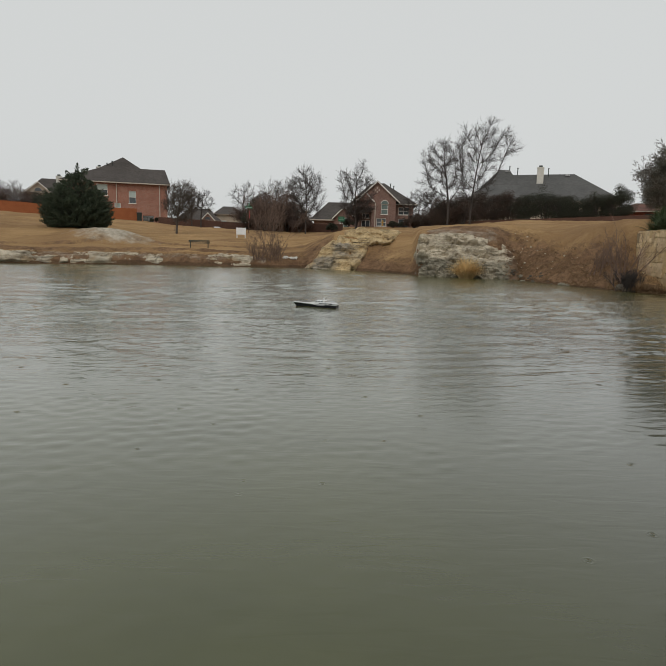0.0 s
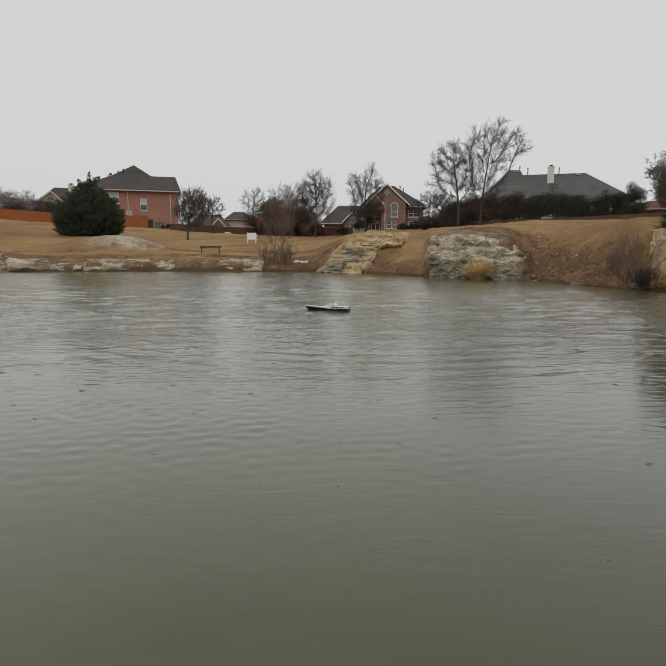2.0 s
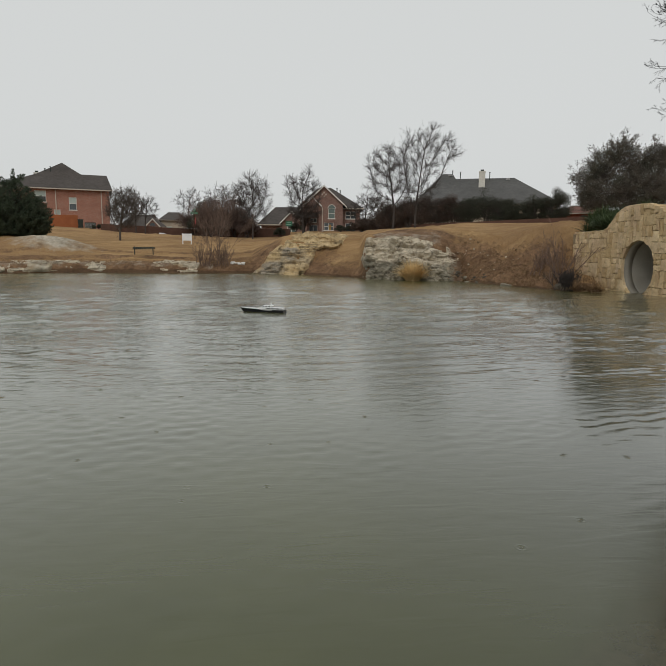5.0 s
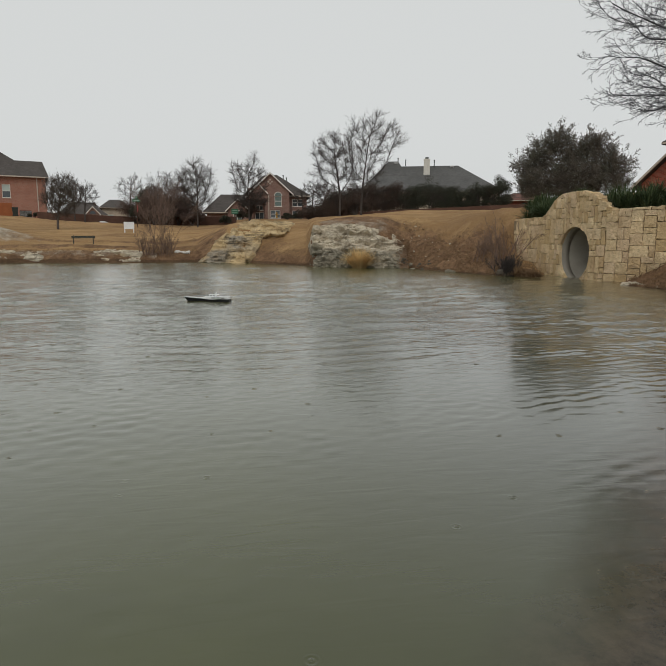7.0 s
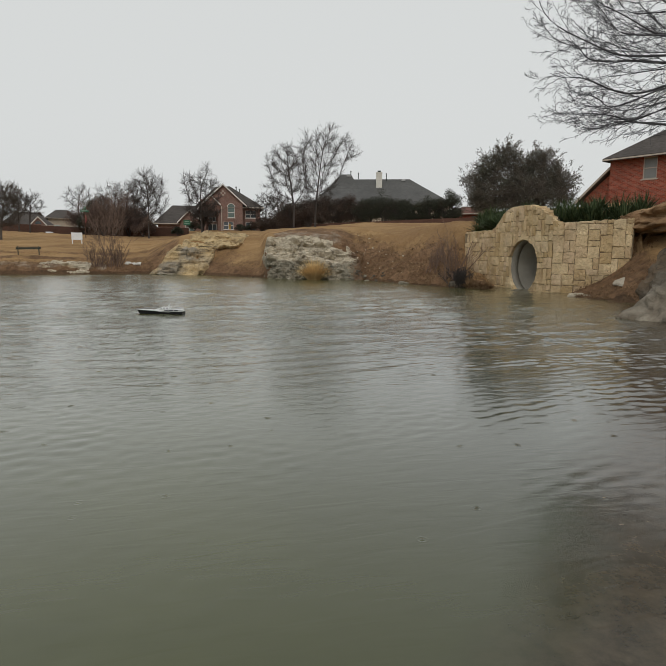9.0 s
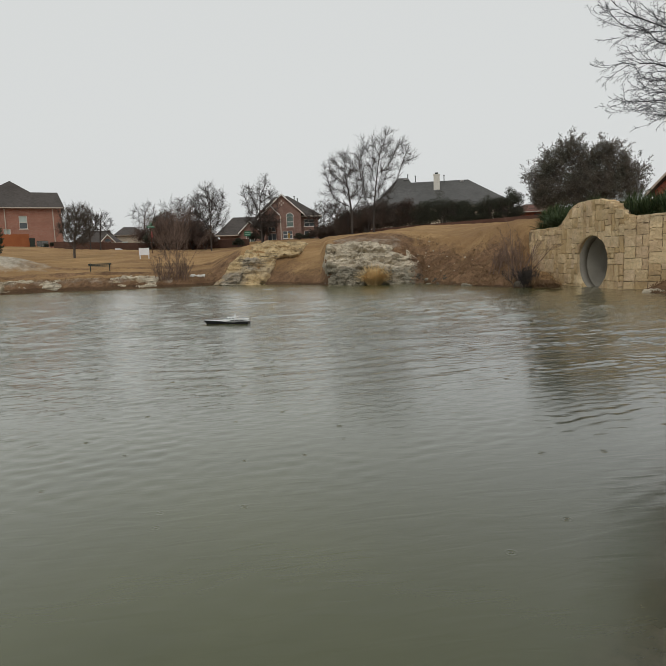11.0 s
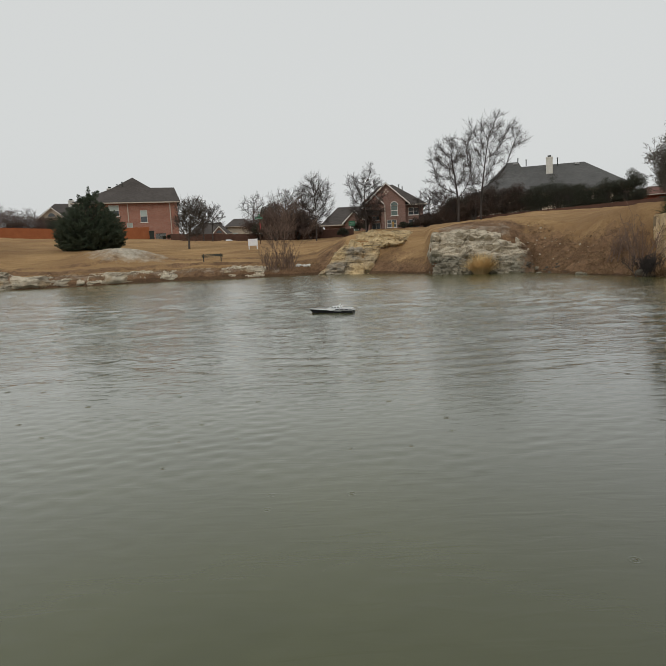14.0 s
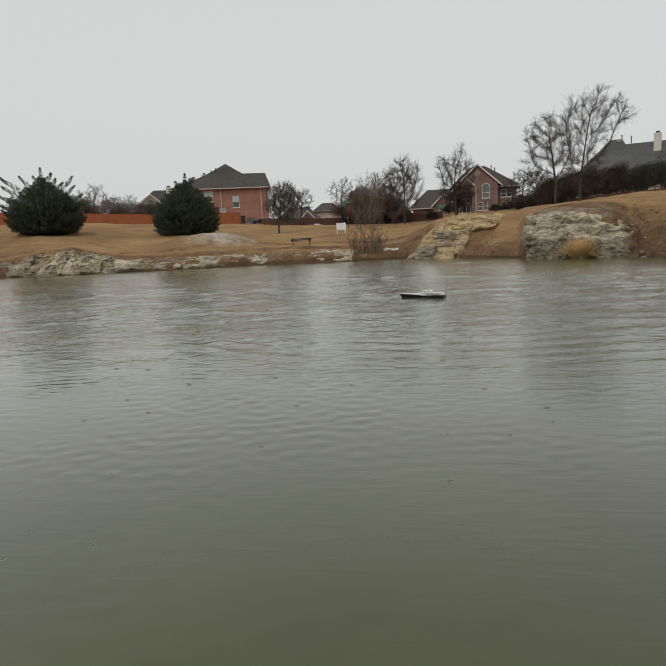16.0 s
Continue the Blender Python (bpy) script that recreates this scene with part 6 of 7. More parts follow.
for i, (az, d, w, h, zz) in enumerate(((-0.1, 70.2, 1.4, 1.15, 3.15), (-16.1, 84, 1.6, 0.8, 4.1), (-15.2, 84, 1.8, 0.8, 4.1), (5.6, 78.8, 1.6, 1.0, 4.0), (6.6, 78.8, 1.4, 0.9, 4.1), (1.4, 77, 2.0, 1.2, 3.9))):
    bushy("shrub", az, d, w, h, "clipped dark green shrub beside a house", 120 + i, HEDGE, 2500, 0.11, z=zz, group="clipped shrubs", category="shrub")

# the spreading oak over the wall
oak_rng = np.random.default_rng(7)


def spreading_oak():
    masses = [(-2.5, 2.3, 1.0, 1.0), (-1.5, 3.0, 1.0, 1.0), (-0.55, 3.6, 0.85, 0.9), (0.5, 2.95, 0.9, 0.7), (1.45, 3.4, 0.8, 0.8), (2.25, 2.7, 0.95, 0.95), (3.2, 2.1, 0.8, 0.8), (3.45, 1.2, 0.6, 0.6), (-1.9, 0.75, 1.2, 0.6), (0.2, 0.7, 1.6, 0.6), (-1.2, 1.5, 1.7, 1.1), (1.0, 1.6, 1.8, 1.2), (2.3, 1.3, 1.4, 1.0), (-2.3, 1.0, 1.0, 0.7), (0.45, 2.3, 1.1, 0.8)]
    masses = [(a * 0.87 - 0.12, z, w * 0.94, h) for a, z, w, h in masses]
    ob = crowned_tree(30.75, 40, 3.8, 0.5, masses, "broad grey-brown live oak with a dense low crown", 7, BARK_DARK, 620, 0.26, rise=0.08, wiggle=0.16, tip=0.008, twigs=4, twig_length=0.5)
    ob.name = "oak_tree"
    c = np.array([(a, 0, z, w, w * 0.95, h) for a, z, w, h in masses])
    share = c[:, 3] * c[:, 5] / (c[:, 3] * c[:, 5]).sum()
    # plumes: upswept runs of sprigs, each a short spray of small leaves, loose at the rim
    m = 760
    pick = oak_rng.choice(len(c), m, p=share)
    v = unit(oak_rng.normal(0, 1, (m, 3)))
    start = c[pick, :3] + v * (oak_rng.uniform(0.1, 1, (m, 1)) ** 0.5) * c[pick, 3:] * 0.82
    lean = unit(v * np.array([1.0, 1.0, 0.5]) + np.array([0, 0, 0.75]) + oak_rng.normal(0, 0.25, (m, 3)))
    n = 7800
    of = oak_rng.integers(0, m, n)
    t = oak_rng.uniform(0, 1, (n, 1))
    root = start[of] + lean[of] * t * oak_rng.uniform(0.4, 0.8, (m, 1))[of] + oak_rng.normal(0, 0.13, (n, 3)) * (1.1 - t)
    way = unit(lean[of] + oak_rng.normal(0, 0.45, (n, 3)))
    k = np.repeat(np.arange(n), 14)
    pts = root[k] + way[k] * oak_rng.uniform(0, 0.30, (len(k), 1)) + oak_rng.normal(0, 0.022, (len(k), 3))
    pts[:, 2] = np.maximum(pts[:, 2], 0.35)
    q = 56000
    pick = oak_rng.choice(len(c), q, p=share)
    core = c[pick, :3] + unit(oak_rng.normal(0, 1, (q, 3))) * (oak_rng.uniform(0, 1, (q, 1)) ** 0.45) * c[pick, 3:] * 0.9
    core[:, 2] = np.maximum(core[:, 2], 0.3)
    sizes = np.concatenate([oak_rng.uniform(0.038, 0.080, len(pts)), oak_rng.uniform(0.058, 0.10, q)])
    link_part("foliage", leaf_mesh("foliage", np.concatenate([pts, core]), sizes, oak_rng, 0.5), OAK, ob)


spreading_oak()
cedar(-22.65, 56.5, [(0.1, 2.4), (0.6, 2.8), (1.4, 3.0), (2.6, 2.85), (3.4, 2.2), (4.0, 1.35), (4.5, 0.65), (4.9, 0.2)], [(0, 3.8, 0.15, 5.5), (0, 4.2, 0.7, 5.05), (0, 4.0, -0.75, 4.75), (0.1, 4.2, 0.95, 5.1)], "dense dark green juniper spreading over the lawn", 201, 820, 90000)
cedar(-34.3, 60.5, [(0.1, 2.4), (0.6, 3.0), (1.5, 3.4), (2.4, 3.35), (3.2, 2.9), (3.9, 1.9), (4.5, 0.9), (5.0, 0.3)], [(0, 4.0, 0.0, 5.95), (0, 4.4, 0.9, 5.45), (0, 4.2, -0.65, 5.2), (0.3, 3.4, 2.6, 5.15), (0.6, 3.0, 2.7, 4.35), (0.8, 2.4, 3.3, 3.6), (1.0, 1.8, 3.7, 2.9), (-0.3, 3.4, -3.2, 5.0), (-0.6, 3.1, -3.2, 4.3), (-0.8, 2.5, -3.6, 3.6), (-0.2, 3.8, -1.75, 5.2), (0.2, 3.6, 1.75, 4.7), (-1.0, 1.8, -3.9, 3.0), (0.1, 3.9, 1.2, 5.0)], "dark juniper with ragged upswept boughs", 207, 760, 90000)


# its limbs over the water: height where they leave the trunk's side, lowest height, bearing and height of the tip
SAGGING = [(4.1, 4.0, 34.6, 4.65), (4.5, 4.35, 33.0, 4.9), (4.9, 4.6, 35.5, 5.0), (5.1, 4.85, 32.5, 5.55), (5.2, 5.15, 31.2, 7.1), (5.0, 5.3, 33.6, 6.3),
         (5.5, 5.6, 35.0, 7.2), (5.9, 5.8, 34.3, 7.4), (6.5, 6.4, 36.2, 7.7), (6.2, 6.2, 37.0, 7.6), (7.2, 7.1, 34.0, 8.6), (8.0, 8.0, 35.0, 9.7), (9.2, 9.3, 36.0, 11.0), (10.5, 10.8, 38.0, 12.4)]


def overhanging_tree():
    """The leafless tree on the near bank; its limbs sag out over the water and curl up at their tips."""
    rng = np.random.default_rng(17)
    x, y, zb = 13.4, 9.3, 0.9
    ob = thing("tree", pose(x, y, zb), "big leafless tree with sagging limbs over the water", "tree")
    Solid().tube([(0, 0, -0.4), (0.05, 0.05, 2), (-0.03, 0, 5), (0, 0, 9.2), (0.1, 0.1, 14)], [0.38, 0.30, 0.25, 0.17, 0.04], 12).part("trunk", BARK, ob, "", True)
    foot = Vector((x, y, zb))
    base, dirs, ln, rad = [], [], [], []
    for z0, z1, tip_az, z2, stout in [(*row, 1.0) for row in SAGGING] + [(a + rng.uniform(0.05, 0.5), b + rng.uniform(0.1, 0.4), c + rng.uniform(0.2, 2.6), d + rng.uniform(-0.3, 0.2), 0.6) for a, b, c, d in SAGGING[:8]]:
        far = rng.uniform(13.6, 16.2)
        z1, z2 = 1.6 + (z1 - 1.6) * far / 15, 1.6 + (z2 - 1.6) * far / 15
        root = Vector((0, 0, z0 + 0.95 - zb))
        sag = Vector(polar(rng.uniform(39.0, 43.0), far + rng.uniform(-0.8, 0.8), z1 - 0.02)) - foot
        ease = Vector(polar(tip_az + 0.9 + rng.uniform(2.0, 3.6), far, z1 + 0.22 * (z2 - z1))) - foot
        tip = Vector(polar(tip_az + 0.9, far + rng.uniform(-0.4, 0.4), z2)) - foot
        n = 26
        bow = [rng.normal(0, 0.06, 3) for _ in range(4)]
        pts = []
        for k in range(n + 1):
            t = k / n
            p = root * (1 - t) ** 3 + sag * (3 * t * (1 - t) ** 2) + ease * (3 * t * t * (1 - t)) + tip * t ** 3
            wave = sum((Vector(b) * math.sin((i + 2) * math.pi * t) for i, b in enumerate(bow)), Vector((0, 0, 0)))
            pts.append(p + wave)
        r0 = rng.uniform(0.033, 0.046) * stout
        rads = [r0 * (1 - 0.86 * (k / n) ** 0.8) for k in range(n + 1)]
        Solid().tube(pts, rads, 7).part("limb", BARK_SKY, ob, "", True)
        twigs = 19 if stout == 1 else 13
        for k in range(twigs):
            s = n * (0.22 + 0.77 * (k + rng.uniform(0, 1)) / twigs)
            j = min(int(s), n - 1)
            p = pts[j].lerp(pts[j + 1], s - j)
            d = (pts[j + 1] - pts[j]).normalized()
            side = d.cross(Vector(rng.normal(0, 1, 3))).normalized()
            a = rng.normal(0.42, 0.13)
            base.append(p), dirs.append(d * math.cos(a) + side * math.sin(a) + Vector((0, 0, 0.03)))
            ln.append(rng.uniform(0.7, 1.9) * (1.15 - 0.75 * s / n)), rad.append(max(0.006, rads[j] * rng.uniform(0.25, 0.5)))
    # unseen limbs on its other sides, added to darken the water's reflections
    for k in range(26):
        a, f = radians(50 + 11.5 * k), rng.uniform(0, 1)
        reach, z0 = rng.uniform(3.0, 5.5) * (1 - 0.45 * f), 3.6 + 8.0 * f
        if 190 < math.degrees(a) < 310:
            continue
        pts = [Vector((math.cos(a) * reach * t, math.sin(a) * reach * t, z0 - 0.9 * math.sin(2.4 * t) + 1.6 * t ** 3)) for t in (j / 10 for j in range(11))]
        rads = [0.06 * (1 - 0.85 * j / 10) for j in range(11)]
        Solid().tube(pts, rads, 6).part("limb", BARK_SKY, ob, "", True)
        for j in range(1, 10):
            d = (pts[j + 1] - pts[j]).normalized()
            side = d.cross(Vector(rng.normal(0, 1, 3))).normalized()
            base.append(pts[j]), dirs.append(d * 0.9 + side * 0.5), ln.append(rng.uniform(0.9, 1.9)), rad.append(0.018)
    rods = grow(rng, base, dirs, ln, rad, [(8, 0.11, (-0.06, 0.16), 6, 0.30, 0.6, 0.12), (5, 0.13, (-0.05, 0.06), 5, 0.40, 0.7, 0.1), (3, 0.2, (-0.16, -0.08), 0, 0, 0, 0)])
    p0, p1, r0, r1 = (np.concatenate([s[i] for s in rods]) for i in range(4))
    link_part("crown", segments_mesh("crown", p0, p1, np.maximum(r0, 0.0030), np.maximum(r1, 0.0018), 3), BARK_SKY, ob, "", True)


overhanging_tree()


def twiggy_shrub(az, d, height, spread, stems, label, seed, mat, kids=(7, 5, 4), lift=0.05, fine=0.0035, z=None, stout=0.022, bare=0.2):
    rng = np.random.default_rng(seed)
    x, y, _ = polar(az, d)
    ob = thing("shrub", pose(x, y, (ground_height(x, y, False) if z is None else z) - 0.1), label, "shrub")
    a = rng.uniform(0, 6.28, stems)
    t = rng.uniform(0.0, spread, stems)
    dirs = np.stack([np.cos(a) * t, np.sin(a) * t, np.ones(stems)], 1)
    base = np.stack([rng.normal(0, 0.22, stems), rng.normal(0, 0.22, stems), np.zeros(stems)], 1)
    rods = grow(rng, base, dirs, height * rng.uniform(0.55, 1.0, stems), np.full(stems, stout), [(6, 0.05, lift, kids[0], 0.38, 0.5, bare), (4, 0.08, lift, kids[1], 0.5, 0.45, 0.15), (3, 0.1, lift, kids[2], 0.5, 0.45, 0.1), (2, 0.1, lift, 0, 0, 0, 0)])
    p0, p1, r0, r1 = (np.concatenate([s[i] for s in rods[:1]]) for i in range(4))
    link_part("stem", segments_mesh("stem", p0, p1, r0, r1, 5), mat, ob, "", True, "stuff")
    p0, p1, r0, r1 = (np.concatenate([s[i] for s in rods[1:]]) for i in range(4))
    link_part("crown", segments_mesh("crown", p0, p1, np.maximum(r0, fine), np.maximum(r1, fine * 0.7), 3), mat, ob, "", True)
    return ob


twiggy_shrub(-5.9, 42.0, 4.6, 0.85, 13, "leafless reddish-brown willow shrub at the water's edge", 301, BARK_RED, (7, 5, 4), 0.03, 0.0035, stout=0.017, bare=0.35)
twiggy_shrub(-7.0, 42.2, 1.5, 1.3, 16, "low tangle of grey-brown twigs on the bank", 302, BARK_RED, (6, 4, 3))
twiggy_shrub(-5.2, 42.3, 1.6, 0.9, 16, "low tangle of grey-brown twigs on the bank", 303, BARK_RED, (6, 4, 3))
twiggy_shrub(25.7, 28.2, 2.3, 0.95, 16, "leafless brown shrub beside the stone wall", 304, BARK_RED, (5, 4, 3), 0.02, 0.003)
twiggy_shrub(26.1, 27.5, 0.85, 0.8, 44, "dark tangled low shrub at the waterline", 305, BARK_DARK, (8, 5, 3), 0.02, 0.0045)
twiggy_shrub(23.8, 29.6, 1.5, 0.9, 9, "low brown twigs on the slope", 306, BARK_RED, (5, 4, 3), 0.02, 0.003)


def blades(name, m, n, length, width, spread, mat, label, category, seed, droop=0.5, group="", base=0.2):
    """A tuft of arching blades from one crown."""
    rng = np.random.default_rng(seed)
    ob = thing(name, m, label, category, group)
    k = 5
    a = rng.uniform(0, 6.283, n)
    t = rng.uniform(0.05, spread, n)
    ln = length * rng.uniform(0.6, 1.05, n)
    d = np.stack([np.cos(a) * t, np.sin(a) * t, np.ones(n)], 1)
    d = unit(d)
    p = np.stack([np.cos(a) * base * rng.uniform(0, 1, n), np.sin(a) * base * rng.uniform(0, 1, n), np.zeros(n)], 1)
    side = unit(np.stack([-np.sin(a), np.cos(a), np.zeros(n)], 1) + rng.normal(0, 0.2, (n, 3)))
    rows = []
    for s in range(k + 1):
        w = width * (1 - 0.9 * (s / k) ** 1.6) * 0.5
        rows.append((p - side * w, p + side * w))
        d = unit(d + np.array([0, 0, -droop / k]) * (0.4 + rng.uniform(0, 1, (n, 1))) + rng.normal(0, 0.03, (n, 3)))
        p = p + d * (ln / k)[:, None]
    verts = np.stack([q for r in rows for q in r], 1)
    base_i = (np.arange(n) * 2 * (k + 1))[:, None]
    faces = np.concatenate([base_i + np.array([[2 * s, 2 * s + 1, 2 * s + 3, 2 * s + 2]]) for s in range(k)], axis=0)
    link_part("leaf_rosette", fast_mesh("leaf_rosette", verts.reshape(-1, 3), faces), mat, ob, "", False, "stuff")
    return ob


tx, ty, _ = polar(12.5, 33.05)
blades("grass_clump", pose(tx, ty, 0.0), 1500, 1.25, 0.02, 0.7, STRAW, "straw-coloured ornamental grass clump at the waterline", "grass", 401, 1.4, base=0.38)
for az, d, s in ((27.1, 27.0, 1.0), (27.6, 26.9, 0.8), (28.3, 26.6, 1.0), (28.8, 26.5, 0.7)):
    tx, ty, _ = polar(az, d)
    blades("grass_clump", pose(tx, ty, 0.03), 260, 0.55 * s, 0.015, 0.9, STUBBLE, "drooping brown grass tuft at the foot of the wall", "grass", 410 + int(az * 10), 1.7, "tufts by the wall", 0.16)
YR = random.Random(9)
for i in range(108):
    s = YR.uniform(0.2, 1.0)
    if i < 26:
        x, y = YR.uniform(14.75, 16.4), YR.uniform(24.4, 29.0)
    elif i < 44:
        x, y = YR.uniform(15.4, 17.5), YR.uniform(21.0, 25.0)
    elif i > 83:
        x, y, _ = polar(YR.uniform(27.9, 32.0), YR.uniform(31.6, 35.0))
    else:
        s, back = YR.uniform(7.4, 13.5), YR.uniform(0.8, 3.0)
        q = wall_place(min(s, 11.3), 0, -back)
        x, y = q[0] + max(0, s - 11.3) * 0.75, q[1] - max(0, s - 11.3) * 0.65
    z = max(2.45, ground_height(x, y, False))
    blades("yucca", pose(x, y, z - 0.05), 95, YR.uniform(0.75, 1.1), 0.06, 1.3, YUCCA, "spiky dark green yucca planted above the stone wall", "yucca", 420 + i, 0.85, "yuccas above the wall", 0.12)

# far woods and rooftops' gaps, low along the skyline
def far_woods():
    rng = np.random.default_rng(88)
    n = 45000
    az = rng.uniform(-60, 62, n)
    d = rng.uniform(128, 146, n)
    crest = 6.4 + 1.1 * np.sin(az * 0.9) + 0.8 * np.sin(az * 2.7 + 1) + 0.5 * np.sin(az * 6.1 + 2)
    z = 2.5 + (crest - 2.5) * rng.uniform(0, 1, n) ** 0.7
    pts = np.stack([d * np.sin(np.radians(az)), d * np.cos(np.radians(az)), z], 1)
    tagged(link_part("far_woods", leaf_mesh("far_woods", pts, rng.uniform(0.5, 1.1, n), rng, 0.6), THICKET), "distant brown winter woods beyond the houses", "woods", kind="stuff")


far_woods()


# dry tufts along the banks
def bank_tufts():
    rng = np.random.default_rng(77)
    n = 9000
    az = np.where(rng.uniform(0, 1, n) < 0.6, rng.uniform(14.2, 28.6, n), rng.uniform(-42, 8, n))
    az = np.where(rng.uniform(0, 1, n) < 0.12, rng.uniform(36.2, 44, n), az)
    off = rng.uniform(0, 1, n) ** 1.6 * np.where(az > 10, 5.5, 1.6) + 0.1
    keep = ~((az > -39.5) & (az < -27.5) & (off < 3)) & ~((az > 7.9) & (az < 16.8) & (off < 2.0)) & ~((az > 28.6) & (az < 36)) & ~((az > -2.2) & (az < 4.6) & (off < 3.6))
    fade = np.where(az > 35, 1.0, 0) + np.clip((az - 14.0) / 3.0, 0.1, 1) * np.clip((5.2 - off) / 4.0, 0, 1)
    keep &= (az < 10) | (rng.uniform(0, 1, n) < fade)
    az, off = az[keep], off[keep]
    pts = []
    for a, o in zip(az, off):
        x, y, _ = polar(a, shore(a) + o)
        if a < 10 or fbm(x * 1.5, y * 1.5, 21) > -0.02:
            pts.append((x, y, ground_height(x, y)))
    pts = np.repeat(np.array(pts), 4, axis=0)
    pts += rng.normal(0, 0.07, pts.shape) * np.array([1, 1, 0])
    size = rng.uniform(0.05, 0.15, len(pts))
    pts[:, 2] += size * 0.35
    me = leaf_mesh("dry_grass_tufts", pts, size, rng, 0.14, np.tile(np.array([[0, 0, 1.0]]), (len(pts), 1)))
    tagged(link_part("dry_grass_tufts", me, STUBBLE), "short dry grass tufts over the banks", "grass", kind="stuff")


bank_tufts()


def earth_clods():
    """Lumps of dry soil over the bare slope beside the wall."""
    rng = np.random.default_rng(66)
    bm = bmesh.new()
    bmesh.ops.create_icosphere(bm, subdivisions=1, radius=1.0)
    bm.verts.index_update()
    ball = np.array([p.co[:] for p in bm.verts])
    tris = np.array([[p.index for p in f.verts] for f in bm.faces])
    bm.free()
    verts, faces = [], []
    while len(verts) < 5200:
        az, off = rng.uniform(15.2, 27.2), rng.uniform(0.1, 6.0)
        x, y, _ = polar(az, shore(az) + off)
        if rng.uniform() > smooth_step(15, 18, az) * smooth_step(5.2, 1.0, off) or fbm(x * 1.1, y * 1.1, 41) < -0.08:
            continue
        s = rng.uniform(0.012, 0.030) * rng.choice((0.7, 1.0, 1.0, 1.6))
        shape = ball * s * rng.uniform(0.6, 1.35, 3) * np.array([1.3, 1.3, 0.6]) * rng.uniform(0.75, 1.2, (len(ball), 1))
        faces.append(tris + len(verts) * len(ball))
        verts.append(shape + np.array([x, y, ground_height(x, y) + 0.25 * s]))
    me = fast_mesh("earth_clods", np.concatenate(verts), np.concatenate(faces))
    tagged(link_part("earth_clods", me, CLOD, smooth=True), "crumbling brown clods of soil over the bare slope", "soil", kind="stuff")


earth_clods()

# ---- things on the lawn and street ----


def bench():
    x, y, _ = polar(-12.35, 44.7)
    b = thing("park_bench", facing(-12.35, 44.7, ground_height(x, y) - 0.08), "dark green slatted metal park bench on the lawn", "bench")
    for sx in (-0.62, 0.62):
        leg = Solid().tube([(sx, 0.05, -0.06), (sx, 0.05, 0.42)], 0.03, 8).tube([(sx, 0.42, -0.06), (sx, 0.40, 0.42), (sx, 0.46, 0.68)], 0.03, 8).tube([(sx, 0.02, 0.42), (sx, 0.42, 0.42)], 0.025, 8)
        leg.part("leg", METAL_DARK, b)
        Solid().tube([(sx, 0.02, 0.42), (sx, 0.0, 0.6), (sx, 0.44, 0.62)], 0.022, 8).part("armrest", METAL_DARK, b)
    for i in range(5):
        Solid().box(-0.75, 0.03 + 0.085 * i, 0.43, 0.75, 0.095 + 0.085 * i, 0.46, 0.006).part("seat_slat", METAL_DARK, b)
    for i in range(2):
        y0 = 0.44 + 0.018 * i
        Solid().box(-0.75, y0, 0.50 + 0.085 * i, 0.75, y0 + 0.025, 0.565 + 0.085 * i, 0.006).part("back_slat", METAL_DARK, b)


def white_sign():
    x, y, _ = polar(-8.55, 52)
    s = thing("notice_board", facing(-8.55, 52, ground_height(x, y)), "blank white notice board on two white posts", "sign")
    for sx in (-0.34, 0.34):
        Solid().box(sx - 0.035, 0.0, -0.3, sx + 0.035, 0.08, 0.86, 0.005).part("post", WHITE, s)
    Solid().box(-0.40, -0.04, 0.27, 0.40, -0.005, 0.84, 0.006).part("panel", WHITE, s)


def street_sign(az, d, z, height, label, stop=False, flag=False):
    s = thing("street_sign", facing(az, d, z, 12), label, "sign")
    Solid().tube([(0, 0, -0.3), (0, 0, height)], 0.035, 8).part("pole", FENCE_DARK, s)
    p = Solid().box(-0.38, -0.03, height - 0.22, 0.38, -0.005, height, 0.004).part("name_plate", SIGN_GREEN, s, "green name plate")
    Solid().box(-0.28, -0.036, height - 0.14, 0.28, -0.0305, height - 0.08).part("lettering_bar", SIGN_PALE, p)
    q = Solid().box(-0.015, -0.45, height + 0.03, 0.015, 0.45, height + 0.27, 0.004).part("name_plate", SIGN_GREEN, s, "green name plate")
    Solid().box(-0.021, -0.3, height + 0.11, -0.0155, 0.3, height + 0.19).part("lettering_bar", SIGN_PALE, q)
    if stop:
        pts = [(0.38 * math.cos(math.pi * (i + 0.5) / 4), height - 0.85 + 0.38 * math.sin(math.pi * (i + 0.5) / 4)) for i in range(8)]
        plate = Solid()
        plate.add([(x, y, z) for x in (0.04, 0.06) for y, z in pts], [tuple(range(8)), tuple(range(15, 7, -1))] + [(i, i + 8, (i + 1) % 8 + 8, (i + 1) % 8) for i in range(8)])
        plate.part("octagon_plate", SIGN_RED, s, "red octagon plate seen edge-on")
    return s


def window_sign(az, d, z):
    s = thing("green_sign", facing(az, d, z), "green sign with pale bars on a short post", "sign")
    Solid().box(-0.04, 0, -0.3, 0.04, 0.06, 1.6, 0.004).part("post", FENCE_DARK, s)
    p = Solid().box(-0.36, -0.03, 1.05, 0.36, -0.005, 1.6, 0.008).part("plate", SIGN_GREEN, s)
    for i, w in enumerate((0.24, 0.28)):
        Solid().box(-w, -0.036, 1.42 - 0.2 * i, w, -0.0305, 1.47 - 0.2 * i).part("lettering_bar", SIGN_PALE, p)


